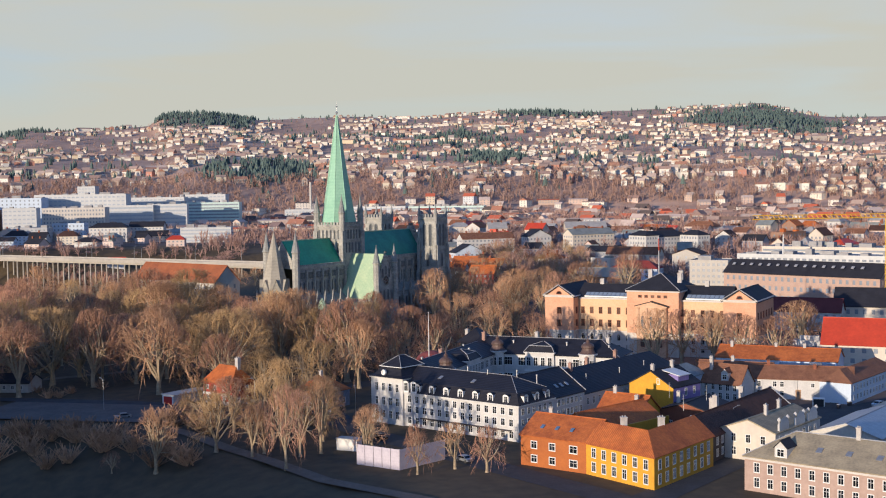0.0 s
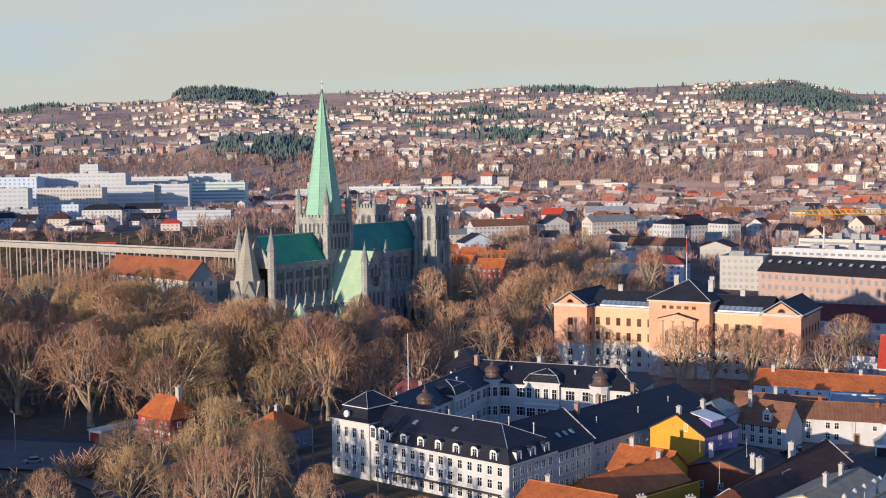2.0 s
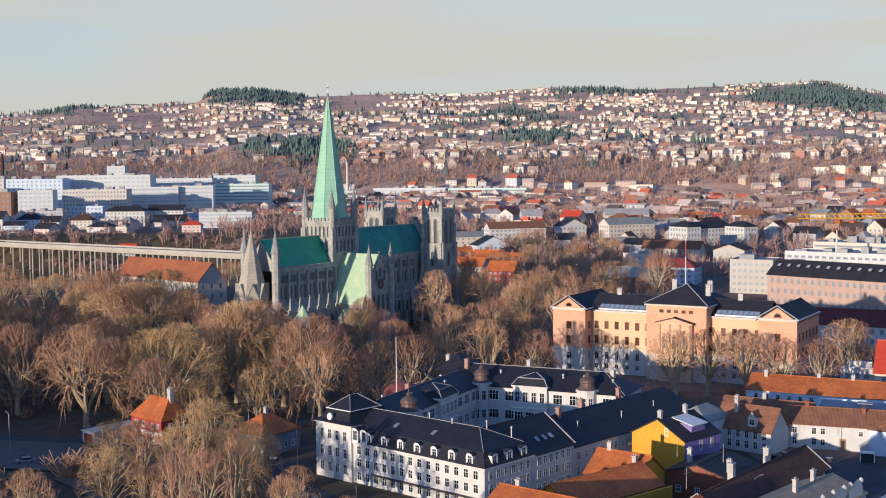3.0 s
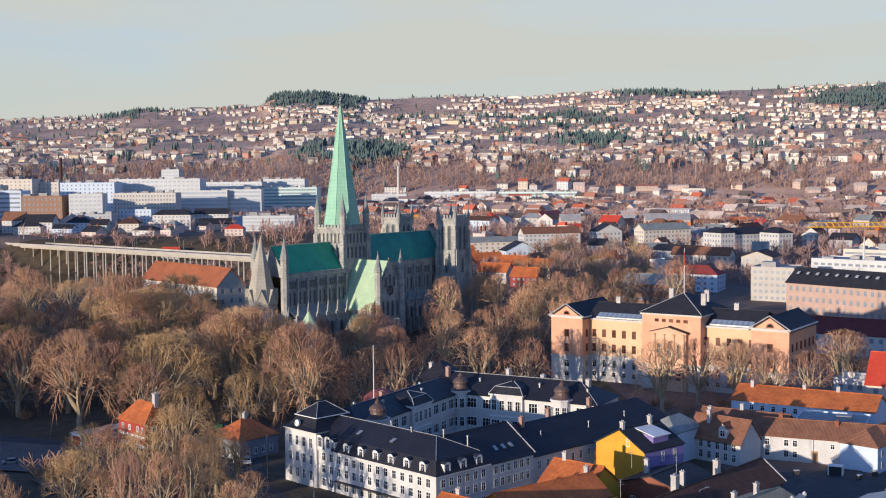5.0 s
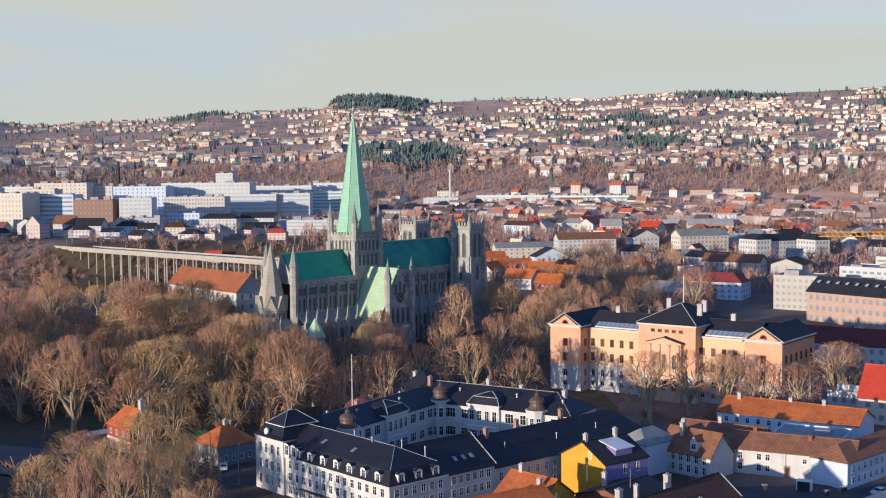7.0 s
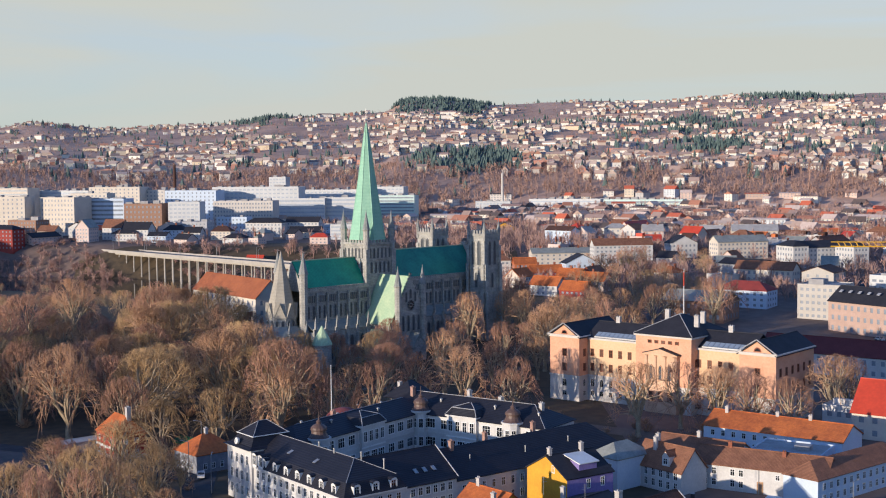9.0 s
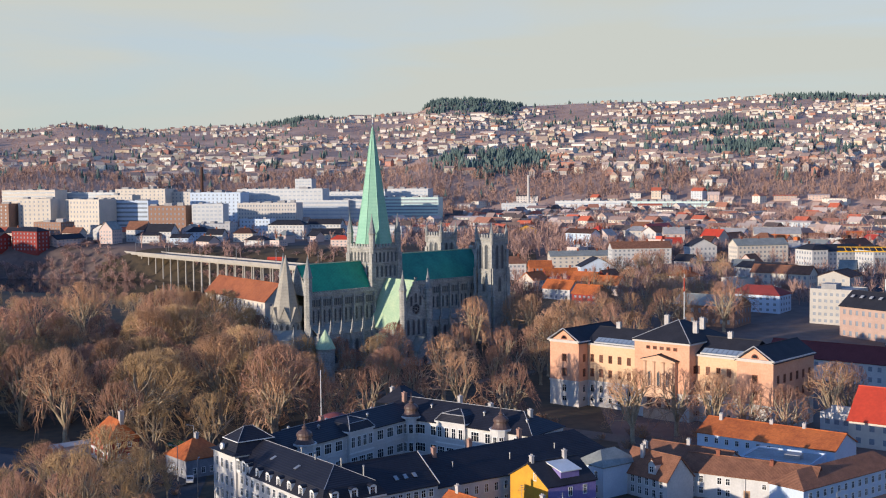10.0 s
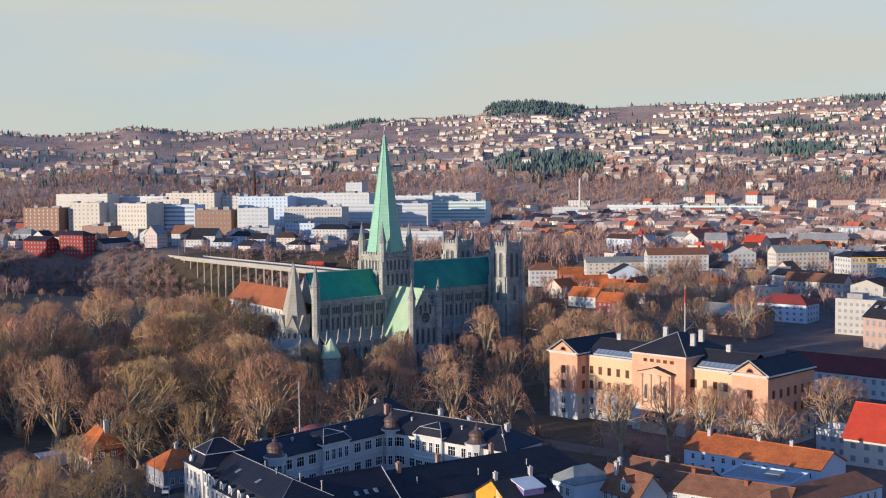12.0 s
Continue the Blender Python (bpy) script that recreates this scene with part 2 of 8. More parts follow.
# ---- mesh tools ----
class Geo:
    """Collects faces of one mesh."""

    def __init__(self):
        self.v, self.f, self.m = [], [], []

    def poly(self, pts, m=0):
        k = len(self.v)
        self.v += [tuple(p) for p in pts]
        self.f.append(tuple(range(k, k + len(pts))))
        self.m.append(m)
        return self

    def box(self, x0, x1, y0, y1, z0, z1, m=0):
        k = len(self.v)
        self.v += [(x, y, z) for z in (z0, z1) for x, y in ((x0, y0), (x1, y0), (x1, y1), (x0, y1))]
        for q in ((3, 2, 1, 0), (4, 5, 6, 7), (0, 1, 5, 4), (1, 2, 6, 5), (2, 3, 7, 6), (3, 0, 4, 7)):
            self.f.append(tuple(k + i for i in q))
            self.m.append(m)
        return self

    def lathe(self, cx, cy, prof, n=8, m=0, turn=0.0):
        """A turned or many-sided body: prof is a list of (radius, z)."""
        k = len(self.v)
        for r, z in prof:
            for i in range(n):
                a = turn + 2 * math.pi * i / n
                self.v.append((cx + r * math.cos(a), cy + r * math.sin(a), z))
        for j in range(len(prof) - 1):
            for i in range(n):
                a, b = k + j * n + i, k + j * n + (i + 1) % n
                self.f.append((a, b, b + n, a + n))
                self.m.append(m)
        self.f.append(tuple(k + i for i in reversed(range(n))))
        self.f.append(tuple(k + (len(prof) - 1) * n + i for i in range(n)))
        self.m += [m, m]
        return self

    def tube(self, p, q, r0, r1, n=4, m=0):
        """A tapered rod from p to q, without caps."""
        px, py, pz = p
        dx, dy, dz = q[0] - px, q[1] - py, q[2] - pz
        s = math.sqrt(dx * dx + dy * dy + dz * dz) or 1.0
        dx, dy, dz = dx / s, dy / s, dz / s
        if abs(dz) < 0.9:
            ax, ay, az = dy, -dx, 0.0
        else:
            ax, ay, az = 0.0, dz, -dy
        s = math.sqrt(ax * ax + ay * ay + az * az) or 1.0
        ax, ay, az = ax / s, ay / s, az / s
        bx, by, bz = dy * az - dz * ay, dz * ax - dx * az, dx * ay - dy * ax
        k = len(self.v)
        for c, r in ((p, r0), (q, r1)):
            for i in range(n):
                t = 2 * math.pi * i / n
                u, w = r * math.cos(t), r * math.sin(t)
                self.v.append((c[0] + ax * u + bx * w, c[1] + ay * u + by * w, c[2] + az * u + bz * w))
        for i in range(n):
            j = (i + 1) % n
            self.f.append((k + i, k + j, k + n + j, k + n + i))
            self.m.append(m)
        return self

    def slab(self, pts, t=0.25, m=0):
        """A roof plane or other flat sheet with thickness t below it."""
        nrm = (Vector(pts[1]) - Vector(pts[0])).cross(Vector(pts[2]) - Vector(pts[0])).normalized()
        if nrm.z < 0:
            nrm = -nrm
            pts = list(reversed(pts))
        low = [tuple(Vector(p) - nrm * t) for p in pts]
        self.poly(pts, m)
        self.poly(list(reversed(low)), m)
        for i in range(len(pts)):
            j = (i + 1) % len(pts)
            self.poly([pts[j], pts[i], low[i], low[j]], m)
        return self

    def mesh(self, name, mats):
        me = bpy.data.meshes.new(name)
        me.from_pydata(self.v, [], self.f)
        for x in mats:
            me.materials.append(x)
        if len(mats) > 1:
            me.polygons.foreach_set("material_index", self.m)
        me.update()
        return me


def part(name, geo, material, parent=None, label="", at=None):
    """One mesh as ONE object under a thing or a part."""
    mats = material if isinstance(material, (list, tuple)) else [material]
    me = geo.mesh(name, mats) if isinstance(geo, Geo) else geo
    ob = new(name, me)
    if parent:
        ob.parent = parent
    if at is not None:
        ob.matrix_local = at
    if label:
        tagged(ob, label)
    return ob


def thing(name, label, category, m, group="", kind=""):
    ob = new(name)
    ob.empty_display_size = 0.5
    ob.matrix_world = m
    return tagged(ob, label, category, group, kind)


def plate(geo, xs, zs, holes, y0, y1, m=0):
    """A flat piece of thickness y0 to y1 over a grid of lines xs and zs, less the cells in holes; one connected mesh."""
    idx = {}

    def vert(i, j, y):
        key = (i, j, y)
        if key not in idx:
            idx[key] = len(geo.v)
            geo.v.append((xs[i], y, zs[j]))
        return idx[key]
    solid = {(i, j) for i in range(len(xs) - 1) for j in range(len(zs) - 1)} - set(holes)

    def face(*q):
        geo.f.append(tuple(vert(*p) for p in q))
        geo.m.append(m)
    for i, j in sorted(solid):
        face((i, j, y0), (i + 1, j, y0), (i + 1, j + 1, y0), (i, j + 1, y0))
        face((i, j + 1, y1), (i + 1, j + 1, y1), (i + 1, j, y1), (i, j, y1))
        for di, dj, a, b in ((0, -1, (i, j), (i + 1, j)), (1, 0, (i + 1, j), (i + 1, j + 1)), (0, 1, (i + 1, j + 1), (i, j + 1)), (-1, 0, (i, j + 1), (i, j))):
            if (i + di, j + dj) not in solid:
                face((*b, y0), (*a, y0), (*a, y1), (*b, y1))
    return geo


WINDOWS = {}


def window_meshes(w, h, style, frame_mat):
    """Frame and pane of a window w by h; local x across, y into the wall, z up from the sill."""
    key = (round(w, 2), round(h, 2), style, frame_mat.name)
    if key in WINDOWS:
        return WINDOWS[key]
    fr, pn = Geo(), Geo()
    b = min(0.12, w * 0.08)
    y0, y1 = -0.05, 0.14
    if style == "lancet":
        y0, y1 = -0.28, 0.02
        b = min(0.2, w * 0.13)
        steps = 5
        arch = []
        for k in range(steps + 1):
            a = math.radians(60) * k / steps
            arch.append((w / 2 - w + w * math.cos(a), h - w * 0.866 + w * math.sin(a)))
        outer = [(-w / 2, 0), (w / 2, 0)] + arch + [(-x, z) for x, z in reversed(arch[:-1])]
        zc = h * 0.5
        inner = [(x * (1 - 2 * b / w), zc + (z - zc) * (1 - 2 * b / h)) for x, z in outer]
        for k in range(len(outer)):
            j = (k + 1) % len(outer)
            (ax, az), (bx, bz), (cx, cz), (dx, dz) = outer[k], outer[j], inner[j], inner[k]
            fr.poly([(ax, y0, az), (bx, y0, bz), (cx, y0, cz), (dx, y0, dz)])
            fr.poly([(bx, y0, bz), (ax, y0, az), (ax, y1, az), (bx, y1, bz)])
            fr.poly([(dx, y0, dz), (cx, y0, cz), (cx, y1, cz), (dx, y1, dz)])
        pn.poly([(x, -0.06, z) for x, z in inner])
    elif style == "round":
        r = w / 2
        zc = h - r
        arc = [math.pi * k / 8 for k in range(9)]
        outer = [(-r, 0), (r, 0)] + [(r * min(1, max(-1, 1.42 * math.cos(a))), zc + r * min(1.0, 1.42 * math.sin(a))) for a in arc]
        inner = [(-r + b, b), (r - b, b)] + [((r - b) * math.cos(a), zc + (r - b) * math.sin(a)) for a in arc]
        for k in range(len(outer)):
            j = (k + 1) % len(outer)
            (ax, az), (bx, bz), (cx, cz), (dx, dz) = outer[k], outer[j], inner[j], inner[k]
            fr.poly([(ax, -0.02, az), (bx, -0.02, bz), (cx, -0.02, cz), (dx, -0.02, dz)])
            fr.poly([(dx, -0.02, dz), (cx, -0.02, cz), (cx, 0.16, cz), (dx, 0.16, dz)])
        fr.box(-0.03, 0.03, 0.02, 0.12, b, h - b)
        fr.box(-r + b, r - b, 0.02, 0.12, zc - 0.03, zc + 0.03)
        pn.poly([(x, 0.14, z) for x, z in inner])
    else:
        cols = {"wide": 4, "plain": 1, "triple": 3}.get(style, 2)
        xs, zs = [-w / 2 - 0.06, -w / 2 + b], [-0.1, b]
        for k in range(1, cols):
            x = -w / 2 + w * k / cols
            xs += [x - 0.03, x + 0.03]
        xs += [w / 2 - b, w / 2 + 0.06]
        if style != "plain":
            zs += [h * 0.62 - 0.03, h * 0.62 + 0.03]
        zs += [h - b, h + 0.05]
        plate(fr, xs, zs, [(i, j) for i in range(1, len(xs) - 1, 2) for j in range(1, len(zs) - 1, 2)], y0, y1)
        pn.box(-w / 2 + b * 0.6, w / 2 - b * 0.6, 0.06, 0.1, b * 0.6, h - b * 0.6)
    made = (fr.mesh("window", [frame_mat]), pn.mesh("pane", [LANCET if style == "lancet" else GLASS_AMBER if frame_mat is BRICK else GLASS]))
    WINDOWS[key] = made
    return made




def add_window(parent, x, y, z, turn, w, h, style="cross", frame_mat=None):
    """turn: degrees by which the wall is turned from one that looks along -y."""
    fm, pm = window_meshes(w, h, style, frame_mat or WHITE)
    win = part("window", fm, fm.materials[0], parent, at=pose(x, y, z, 0, 0, turn))
    part("pane", pm, pm.materials[0], win)
    return win


def walls(geo, outline, z0, z1, holes, m=0, depth=0.22):
    """Upright walls along a closed outline (counter-clockwise from above, outside to the right), with recessed openings.
    holes: {edge: [(along, z, w, h), ...]}, along counted from the edge's start to the opening's centre."""
    n = len(outline)
    for e in range(n):
        (ax, ay), (bx, by) = outline[e], outline[(e + 1) % n]
        L = math.hypot(bx - ax, by - ay)
        ux, uy = (bx - ax) / L, (by - ay) / L
        ix, iy = -uy, ux                     # inward
        hs = [(s - w / 2, s + w / 2, z, z + h) for s, z, w, h in holes.get(e, ()) if s - w / 2 > 0 and s + w / 2 < L and z > z0 and z + h < z1]
        us = sorted({0.0, L} | {h[0] for h in hs} | {h[1] for h in hs})
        zs = sorted({z0, z1} | {h[2] for h in hs} | {h[3] for h in hs})

        def at(u, z, d=0.0):
            return (ax + ux * u + ix * d, ay + uy * u + iy * d, z)
        for i in range(len(us) - 1):
            uc = (us[i] + us[i + 1]) / 2
            run = None
            for j in range(len(zs) - 1):
                zc = (zs[j] + zs[j + 1]) / 2
                if any(h[0] < uc < h[1] and h[2] < zc < h[3] for h in hs):
                    if run is not None:
                        geo.poly([at(us[i], run), at(us[i + 1], run), at(us[i + 1], zs[j]), at(us[i], zs[j])], m)
                        run = None
                elif run is None:
                    run = zs[j]
            if run is not None:
                geo.poly([at(us[i], run), at(us[i + 1], run), at(us[i + 1], z1), at(us[i], z1)], m)
        for u0, u1, h0, h1 in hs:
            geo.poly([at(u0, h0), at(u0, h1), at(u0, h1, depth), at(u0, h0, depth)], m)
            geo.poly([at(u1, h1), at(u1, h0), at(u1, h0, depth), at(u1, h1, depth)], m)
            geo.poly([at(u1, h0), at(u0, h0), at(u0, h0, depth), at(u1, h0, depth)], m)
            geo.poly([at(u0, h1), at(u1, h1), at(u1, h1, depth), at(u0, h1, depth)], m)
            geo.poly([at(u0, h0, depth), at(u1, h0, depth), at(u1, h1, depth), at(u0, h1, depth)], m)


def wall_windows(parent, outline, holes, style, frame_mat=None):
    n = len(outline)
    for e, hs in holes.items():
        (ax, ay), (bx, by) = outline[e], outline[(e + 1) % n]
        L = math.hypot(bx - ax, by - ay)
        ux, uy = (bx - ax) / L, (by - ay) / L
        turn = math.degrees(math.atan2(uy, ux))
        for s, z, w, h in hs:
            add_window(parent, ax + ux * s, ay + uy * s, z, turn, w, h, style, frame_mat)


def grid_holes(length, rows, count, w, h, margin=1.2, skip=()):
    step = (length - 2 * margin) / count
    return [(margin + step * (k + 0.5), z, w, h) for z in rows for k in range(count) if k not in skip]


def rect(w, d):
    return [(0, 0), (w, 0), (w, d), (0, d)]


def gable_roof(geo, x0, x1, y0, y1, z0, z1, over=0.4, along="x", t=0.25, m=0):
    """Two roof planes; the ridge runs along x or y."""
    if along == "x":
        yc = (y0 + y1) / 2
        dz = (z1 - z0) / ((y1 - y0) / 2) * over
        a, b = x0 - over, x1 + over
        geo.slab([(a, y0 - over, z0 - dz), (b, y0 - over, z0 - dz), (b, yc, z1), (a, yc, z1)], t, m)
        geo.slab([(b, y1 + over, z0 - dz), (a, y1 + over, z0 - dz), (a, yc, z1), (b, yc, z1)], t, m)
        geo.box(a, b, yc - 0.16, yc + 0.16, z1 - 0.1, z1 + 0.1, m)
    else:
        xc = (x0 + x1) / 2
        dz = (z1 - z0) / ((x1 - x0) / 2) * over
        a, b = y0 - over, y1 + over
        geo.slab([(x0 - over, b, z0 - dz), (x0 - over, a, z0 - dz), (xc, a, z1), (xc, b, z1)], t, m)
        geo.slab([(x1 + over, a, z0 - dz), (x1 + over, b, z0 - dz), (xc, b, z1), (xc, a, z1)], t, m)
        geo.box(xc - 0.16, xc + 0.16, a, b, z1 - 0.1, z1 + 0.1, m)


def gable_ends(geo, x0, x1, y0, y1, z0, z1, along="x", m=0):
    if along == "x":
        yc = (y0 + y1) / 2
        geo.poly([(x1, y0, z0), (x1, y1, z0), (x1, yc, z1 - 0.2)], m)
        geo.poly([(x0, y1, z0), (x0, y0, z0), (x0, yc, z1 - 0.2)], m)
    else:
        xc = (x0 + x1) / 2
        geo.poly([(x0, y0, z0), (x1, y0, z0), (xc, y0, z1 - 0.2)], m)
        geo.poly([(x1, y1, z0), (x0, y1, z0), (xc, y1, z1 - 0.2)], m)


def hip_roof(geo, x0, x1, y0, y1, z0, z1, inset, over=0.4, t=0.25, m=0):
    """A roof hipped at both ends; the ridge runs along the longer side, inset from the ends."""
    x0, x1, y0, y1 = x0 - over, x1 + over, y0 - over, y1 + over
    if x1 - x0 >= y1 - y0:
        yc = (y0 + y1) / 2
        p, q = (x0 + inset, yc, z1), (x1 - inset, yc, z1)
        geo.slab([(x0, y0, z0), (x1, y0, z0), q, p], t, m)
        geo.slab([(x1, y1, z0), (x0, y1, z0), p, q], t, m)
        geo.slab([(x1, y0, z0), (x1, y1, z0), q], t, m)
        geo.slab([(x0, y1, z0), (x0, y0, z0), p], t, m)
    else:
        xc = (x0 + x1) / 2
        p, q = (xc, y0 + inset, z1), (xc, y1 - inset, z1)
        geo.slab([(x1, y0, z0), (x1, y1, z0), q, p], t, m)
        geo.slab([(x0, y1, z0), (x0, y0, z0), p, q], t, m)
        geo.slab([(x0, y0, z0), (x1, y0, z0), p], t, m)
        geo.slab([(x1, y1, z0), (x0, y1, z0), q], t, m)


def chimney(parent, x, y, z0, z1, w=0.9, d=0.7, material=None, cap=None):
    g = Geo().box(x - w / 2, x + w / 2, y - d / 2, y + d / 2, z0, z1 - 0.25)
    g.box(x - w / 2 - 0.08, x + w / 2 + 0.08, y - d / 2 - 0.08, y + d / 2 + 0.08, z1 - 0.25, z1)
    for k in (-0.25, 0.25):
        g.lathe(x + k * w, y, [(0.13, z1), (0.13, z1 + 0.3)], 6)
    return part("chimney", g, material or CHIMNEY, parent)


def house(name, label, m, w, d, eave, ridge, wall_mat, roof_mat, along="x", holes=None, style="cross", hip=None, over=0.35,
          chimneys=(), frame_mat=None, category="house", group="", chimney_mat=None, base=-1.5):
    """A plain building: front along local x at y = 0. holes: per edge 0 front, 1 right, 2 back, 3 left."""
    holes = holes or {}
    th = thing(name, label, category, m, group)
    g = Geo()
    out = rect(w, d)
    walls(g, out, base, eave, holes)
    if hip is None:
        gable_ends(g, 0, w, 0, d, eave, ridge, along)
    part("wall", g, wall_mat, th)
    g = Geo()
    if hip is None:
        gable_roof(g, 0, w, 0, d, eave, ridge, over, along)
    else:
        hip_roof(g, 0, w, 0, d, eave, ridge, hip, over)
    part("roof", g, roof_mat, th)
    wall_windows(th, out, holes, style, frame_mat)
    for c in chimneys:
        chimney(th, *c, material=chimney_mat)
    return th


# ---- ground ----
def smooth_step(a, b, x):
    t = min(1.0, max(0.0, (x - a) / (b - a)))
    return t * t * (3 - 2 * t)


RIVER = [(60, 318), (-50, 300), (-125, 325), (-200, 380), (-290, 422), (-390, 432), (-470, 350), (-490, 120), (-360, -60), (-230, -180), (-168, -258), (-120, -294), (-92, -355), (-120, -500), (-300, -900)]
WATER_Z = -10.0


def water_z(y):
    return WATER_Z + 5.0 * smooth_step(60, 260, y)


def river_distance(x, y):
    best = 1e9
    for (ax, ay), (bx, by) in zip(RIVER, RIVER[1:]):
        dx, dy = bx - ax, by - ay
        t = min(1.0, max(0.0, ((x - ax) * dx + (y - ay) * dy) / (dx * dx + dy * dy)))
        best = min(best, math.hypot(x - ax - t * dx, y - ay - t * dy))
    return best


def bell(a, centre, width):
    return math.exp(-((a - centre) / width) ** 2)


def skyline(a):
    """Height angle of the hills' crest by bearing (degrees clockwise from +y)."""
    s = 0.040 + 0.017 * smooth_step(-16, 4, a) + 0.003 * smooth_step(8, 15, a) - 0.010 * smooth_step(25, 29, a) + 0.020 * smooth_step(31, 37, a)
    s += 0.0065 * smooth_step(-2.6, -1.7, a) * (1 - smooth_step(-0.6, 2.8, a)) + 0.004 * bell(a, -18.2, 1.4) + 0.003 * bell(a, -7.5, 1.5) + 0.002 * bell(a, 7, 2) - 0.004 * bell(a, -22, 3)
    return s


def rise_z(r):
    """The town's ground climbs slowly beyond the park."""
    return 25.0 * (1 - math.exp(-max(0.0, r - 440) / 420))


def ground_z(x, y):
    dx, dy = x, y + 490.0
    r = math.hypot(dx, dy)
    # the park's point inside the river bend stays low
    z = rise_z(r) * (1 - smooth_step(-10, -90, x) * (1 - smooth_step(440, 480, y)) * smooth_step(110, 190, y))
    if r > 900:
        a = math.degrees(math.atan2(dx, dy))
        if abs(a) > 60:
            a = math.copysign(60, a)
        lift = rise_z(r)
        k = smooth_step(1560, 1900, r) * 0.34 + 0.66 * min(1.0, max(0.0, (r - 1650) / 2250)) ** 0.85
        el = -0.0300 + (skyline(a) + 0.0300) * min(1.0, k)
        hill = 70.5 + r * el
        w = smooth_step(1500, 1680, r)
        z = (z if r < 1500 else lift) * (1 - w) + hill * w
        z += w * (14 * noise.noise((x / 330, y / 330, 0.3)) + 5 * noise.noise((x / 90, y / 90, 2.1)))
        z -= smooth_step(4150, 4900, r) * 160
    # unseen bank and hump off to the left, added to shade the foreground
    east = -0.88 * (x + 150) - 0.47 * (y + 265)
    z += 25.5 * smooth_step(45, 105, east) * smooth_step(-50, -150, y) + 21.0 * math.exp(-((x + 322) ** 2 + (y + 238) ** 2) / 80.0 ** 2)
    # an unseen hill, added across the river only to shade the far bank
    z += 60.0 * math.exp(-((0.643 * x - 0.766 * y + 612) / 62) ** 2 - ((-0.766 * x - 0.643 * y - 255) / 62) ** 2)
    if y < 860:
        d = river_distance(x, y) - 14 * smooth_step(230, 300, y)
        k = 1 - smooth_step(36, 78, d)
        z = z * (1 - k) + (water_z(y) - 3.0) * k
    return z


def build_ground():
    """One sheet: fine near the town, coarse far off."""
    def axis(a, b, lo, hi, fine, coarse):
        out, s = [], a
        while s < b:
            out.append(s)
            s += fine if lo <= s < hi else coarse
        out.append(b)
        return out
    xs = axis(-4600, 4600, -520, 400, 14, 60)
    ys = axis(-900, 4700, -430, 760, 14, 45)
    nx = len(xs)
    v = [(x, y, ground_z(x, y)) for y in ys for x in xs]
    f = [(j * nx + i, j * nx + i + 1, (j + 1) * nx + i + 1, (j + 1) * nx + i) for j in range(len(ys) - 1) for i in range(nx - 1)]
    me = bpy.data.meshes.new("ground")
    me.from_pydata(v, [], f)
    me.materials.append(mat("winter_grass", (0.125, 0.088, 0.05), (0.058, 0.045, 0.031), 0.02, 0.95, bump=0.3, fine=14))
    # hill ground beyond the town: lightened in its colour to stand for haze
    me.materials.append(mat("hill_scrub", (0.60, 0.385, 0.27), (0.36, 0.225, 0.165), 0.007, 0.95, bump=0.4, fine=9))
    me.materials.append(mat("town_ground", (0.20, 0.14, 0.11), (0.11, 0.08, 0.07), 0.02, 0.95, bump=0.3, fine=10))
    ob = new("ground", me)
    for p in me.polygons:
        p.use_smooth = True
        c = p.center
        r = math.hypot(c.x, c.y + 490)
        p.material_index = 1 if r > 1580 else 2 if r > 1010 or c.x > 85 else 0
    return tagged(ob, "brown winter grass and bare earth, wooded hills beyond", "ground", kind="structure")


build_ground()
water_geo = Geo()
for j in range(59):
    for i in range(48):
        water_geo.v.append((-900 + 30 * i, -1000 + 30 * j, water_z(-1000 + 30 * j)))
for j in range(58):
    for i in range(47):
        k = j * 48 + i
        water_geo.f.append((k, k + 1, k + 49, k + 48))
        water_geo.m.append(0)
river = part("water", water_geo,
             mat("river_water", (0.015, 0.022, 0.028), (0.01, 0.015, 0.02), 0.05, 0.04, spec=0.5, bump=0.012, fine=30))
tagged(river, "dark calm river water between grassy banks", "water", kind="structure")


def shifted(geo, start, m):
    """Moves the vertices that were added to geo since start."""
    for k in range(start, len(geo.v)):
        geo.v[k] = tuple(m @ Vector(geo.v[k]))


# ---- the cathedral ----
def spirelet(parent, name, x, y, r, z0, z1, z2, stone, roof, n=8, label=""):
    """A slim many-sided turret with a pointed roof."""
    g = Geo().lathe(x, y, [(r, z0), (r, z1 - 0.5), (r * 1.22, z1 - 0.3), (r * 1.22, z1)], n, turn=math.pi / n)
    t = part(name, g, stone, parent, label)
    g = Geo().lathe(x, y, [(r * 1.12, z1), (r * 0.52, z1 + (z2 - z1) * 0.52), (0.06, z2)], n, turn=math.pi / n)
    g.lathe(x, y, [(0.05, z2 - 0.2), (0.22, z2 + 0.05), (0.05, z2 + 0.35)], 6)
    part("turret_roof", g, roof, t)
    return t


def buttress(geo, x, y, z1, w=1.0, d=2.2, dx=0.0, dy=-1.0):
    """A stepped buttress that leans out along (dx, dy)."""
    for k, (depth, top) in enumerate(((d, z1 * 0.55), (d * 0.62, z1 * 0.82), (d * 0.3, z1))):
        x1, y1 = x + dx * depth, y + dy * depth
        geo.box(min(x - w / 2 * abs(dy), x1 - w / 2 * abs(dy)), max(x + w / 2 * abs(dy), x1 + w / 2 * abs(dy)),
                min(y - w / 2 * abs(dx), y1 - w / 2 * abs(dx)), max(y + w / 2 * abs(dx), y1 + w / 2 * abs(dx)), -1, top)


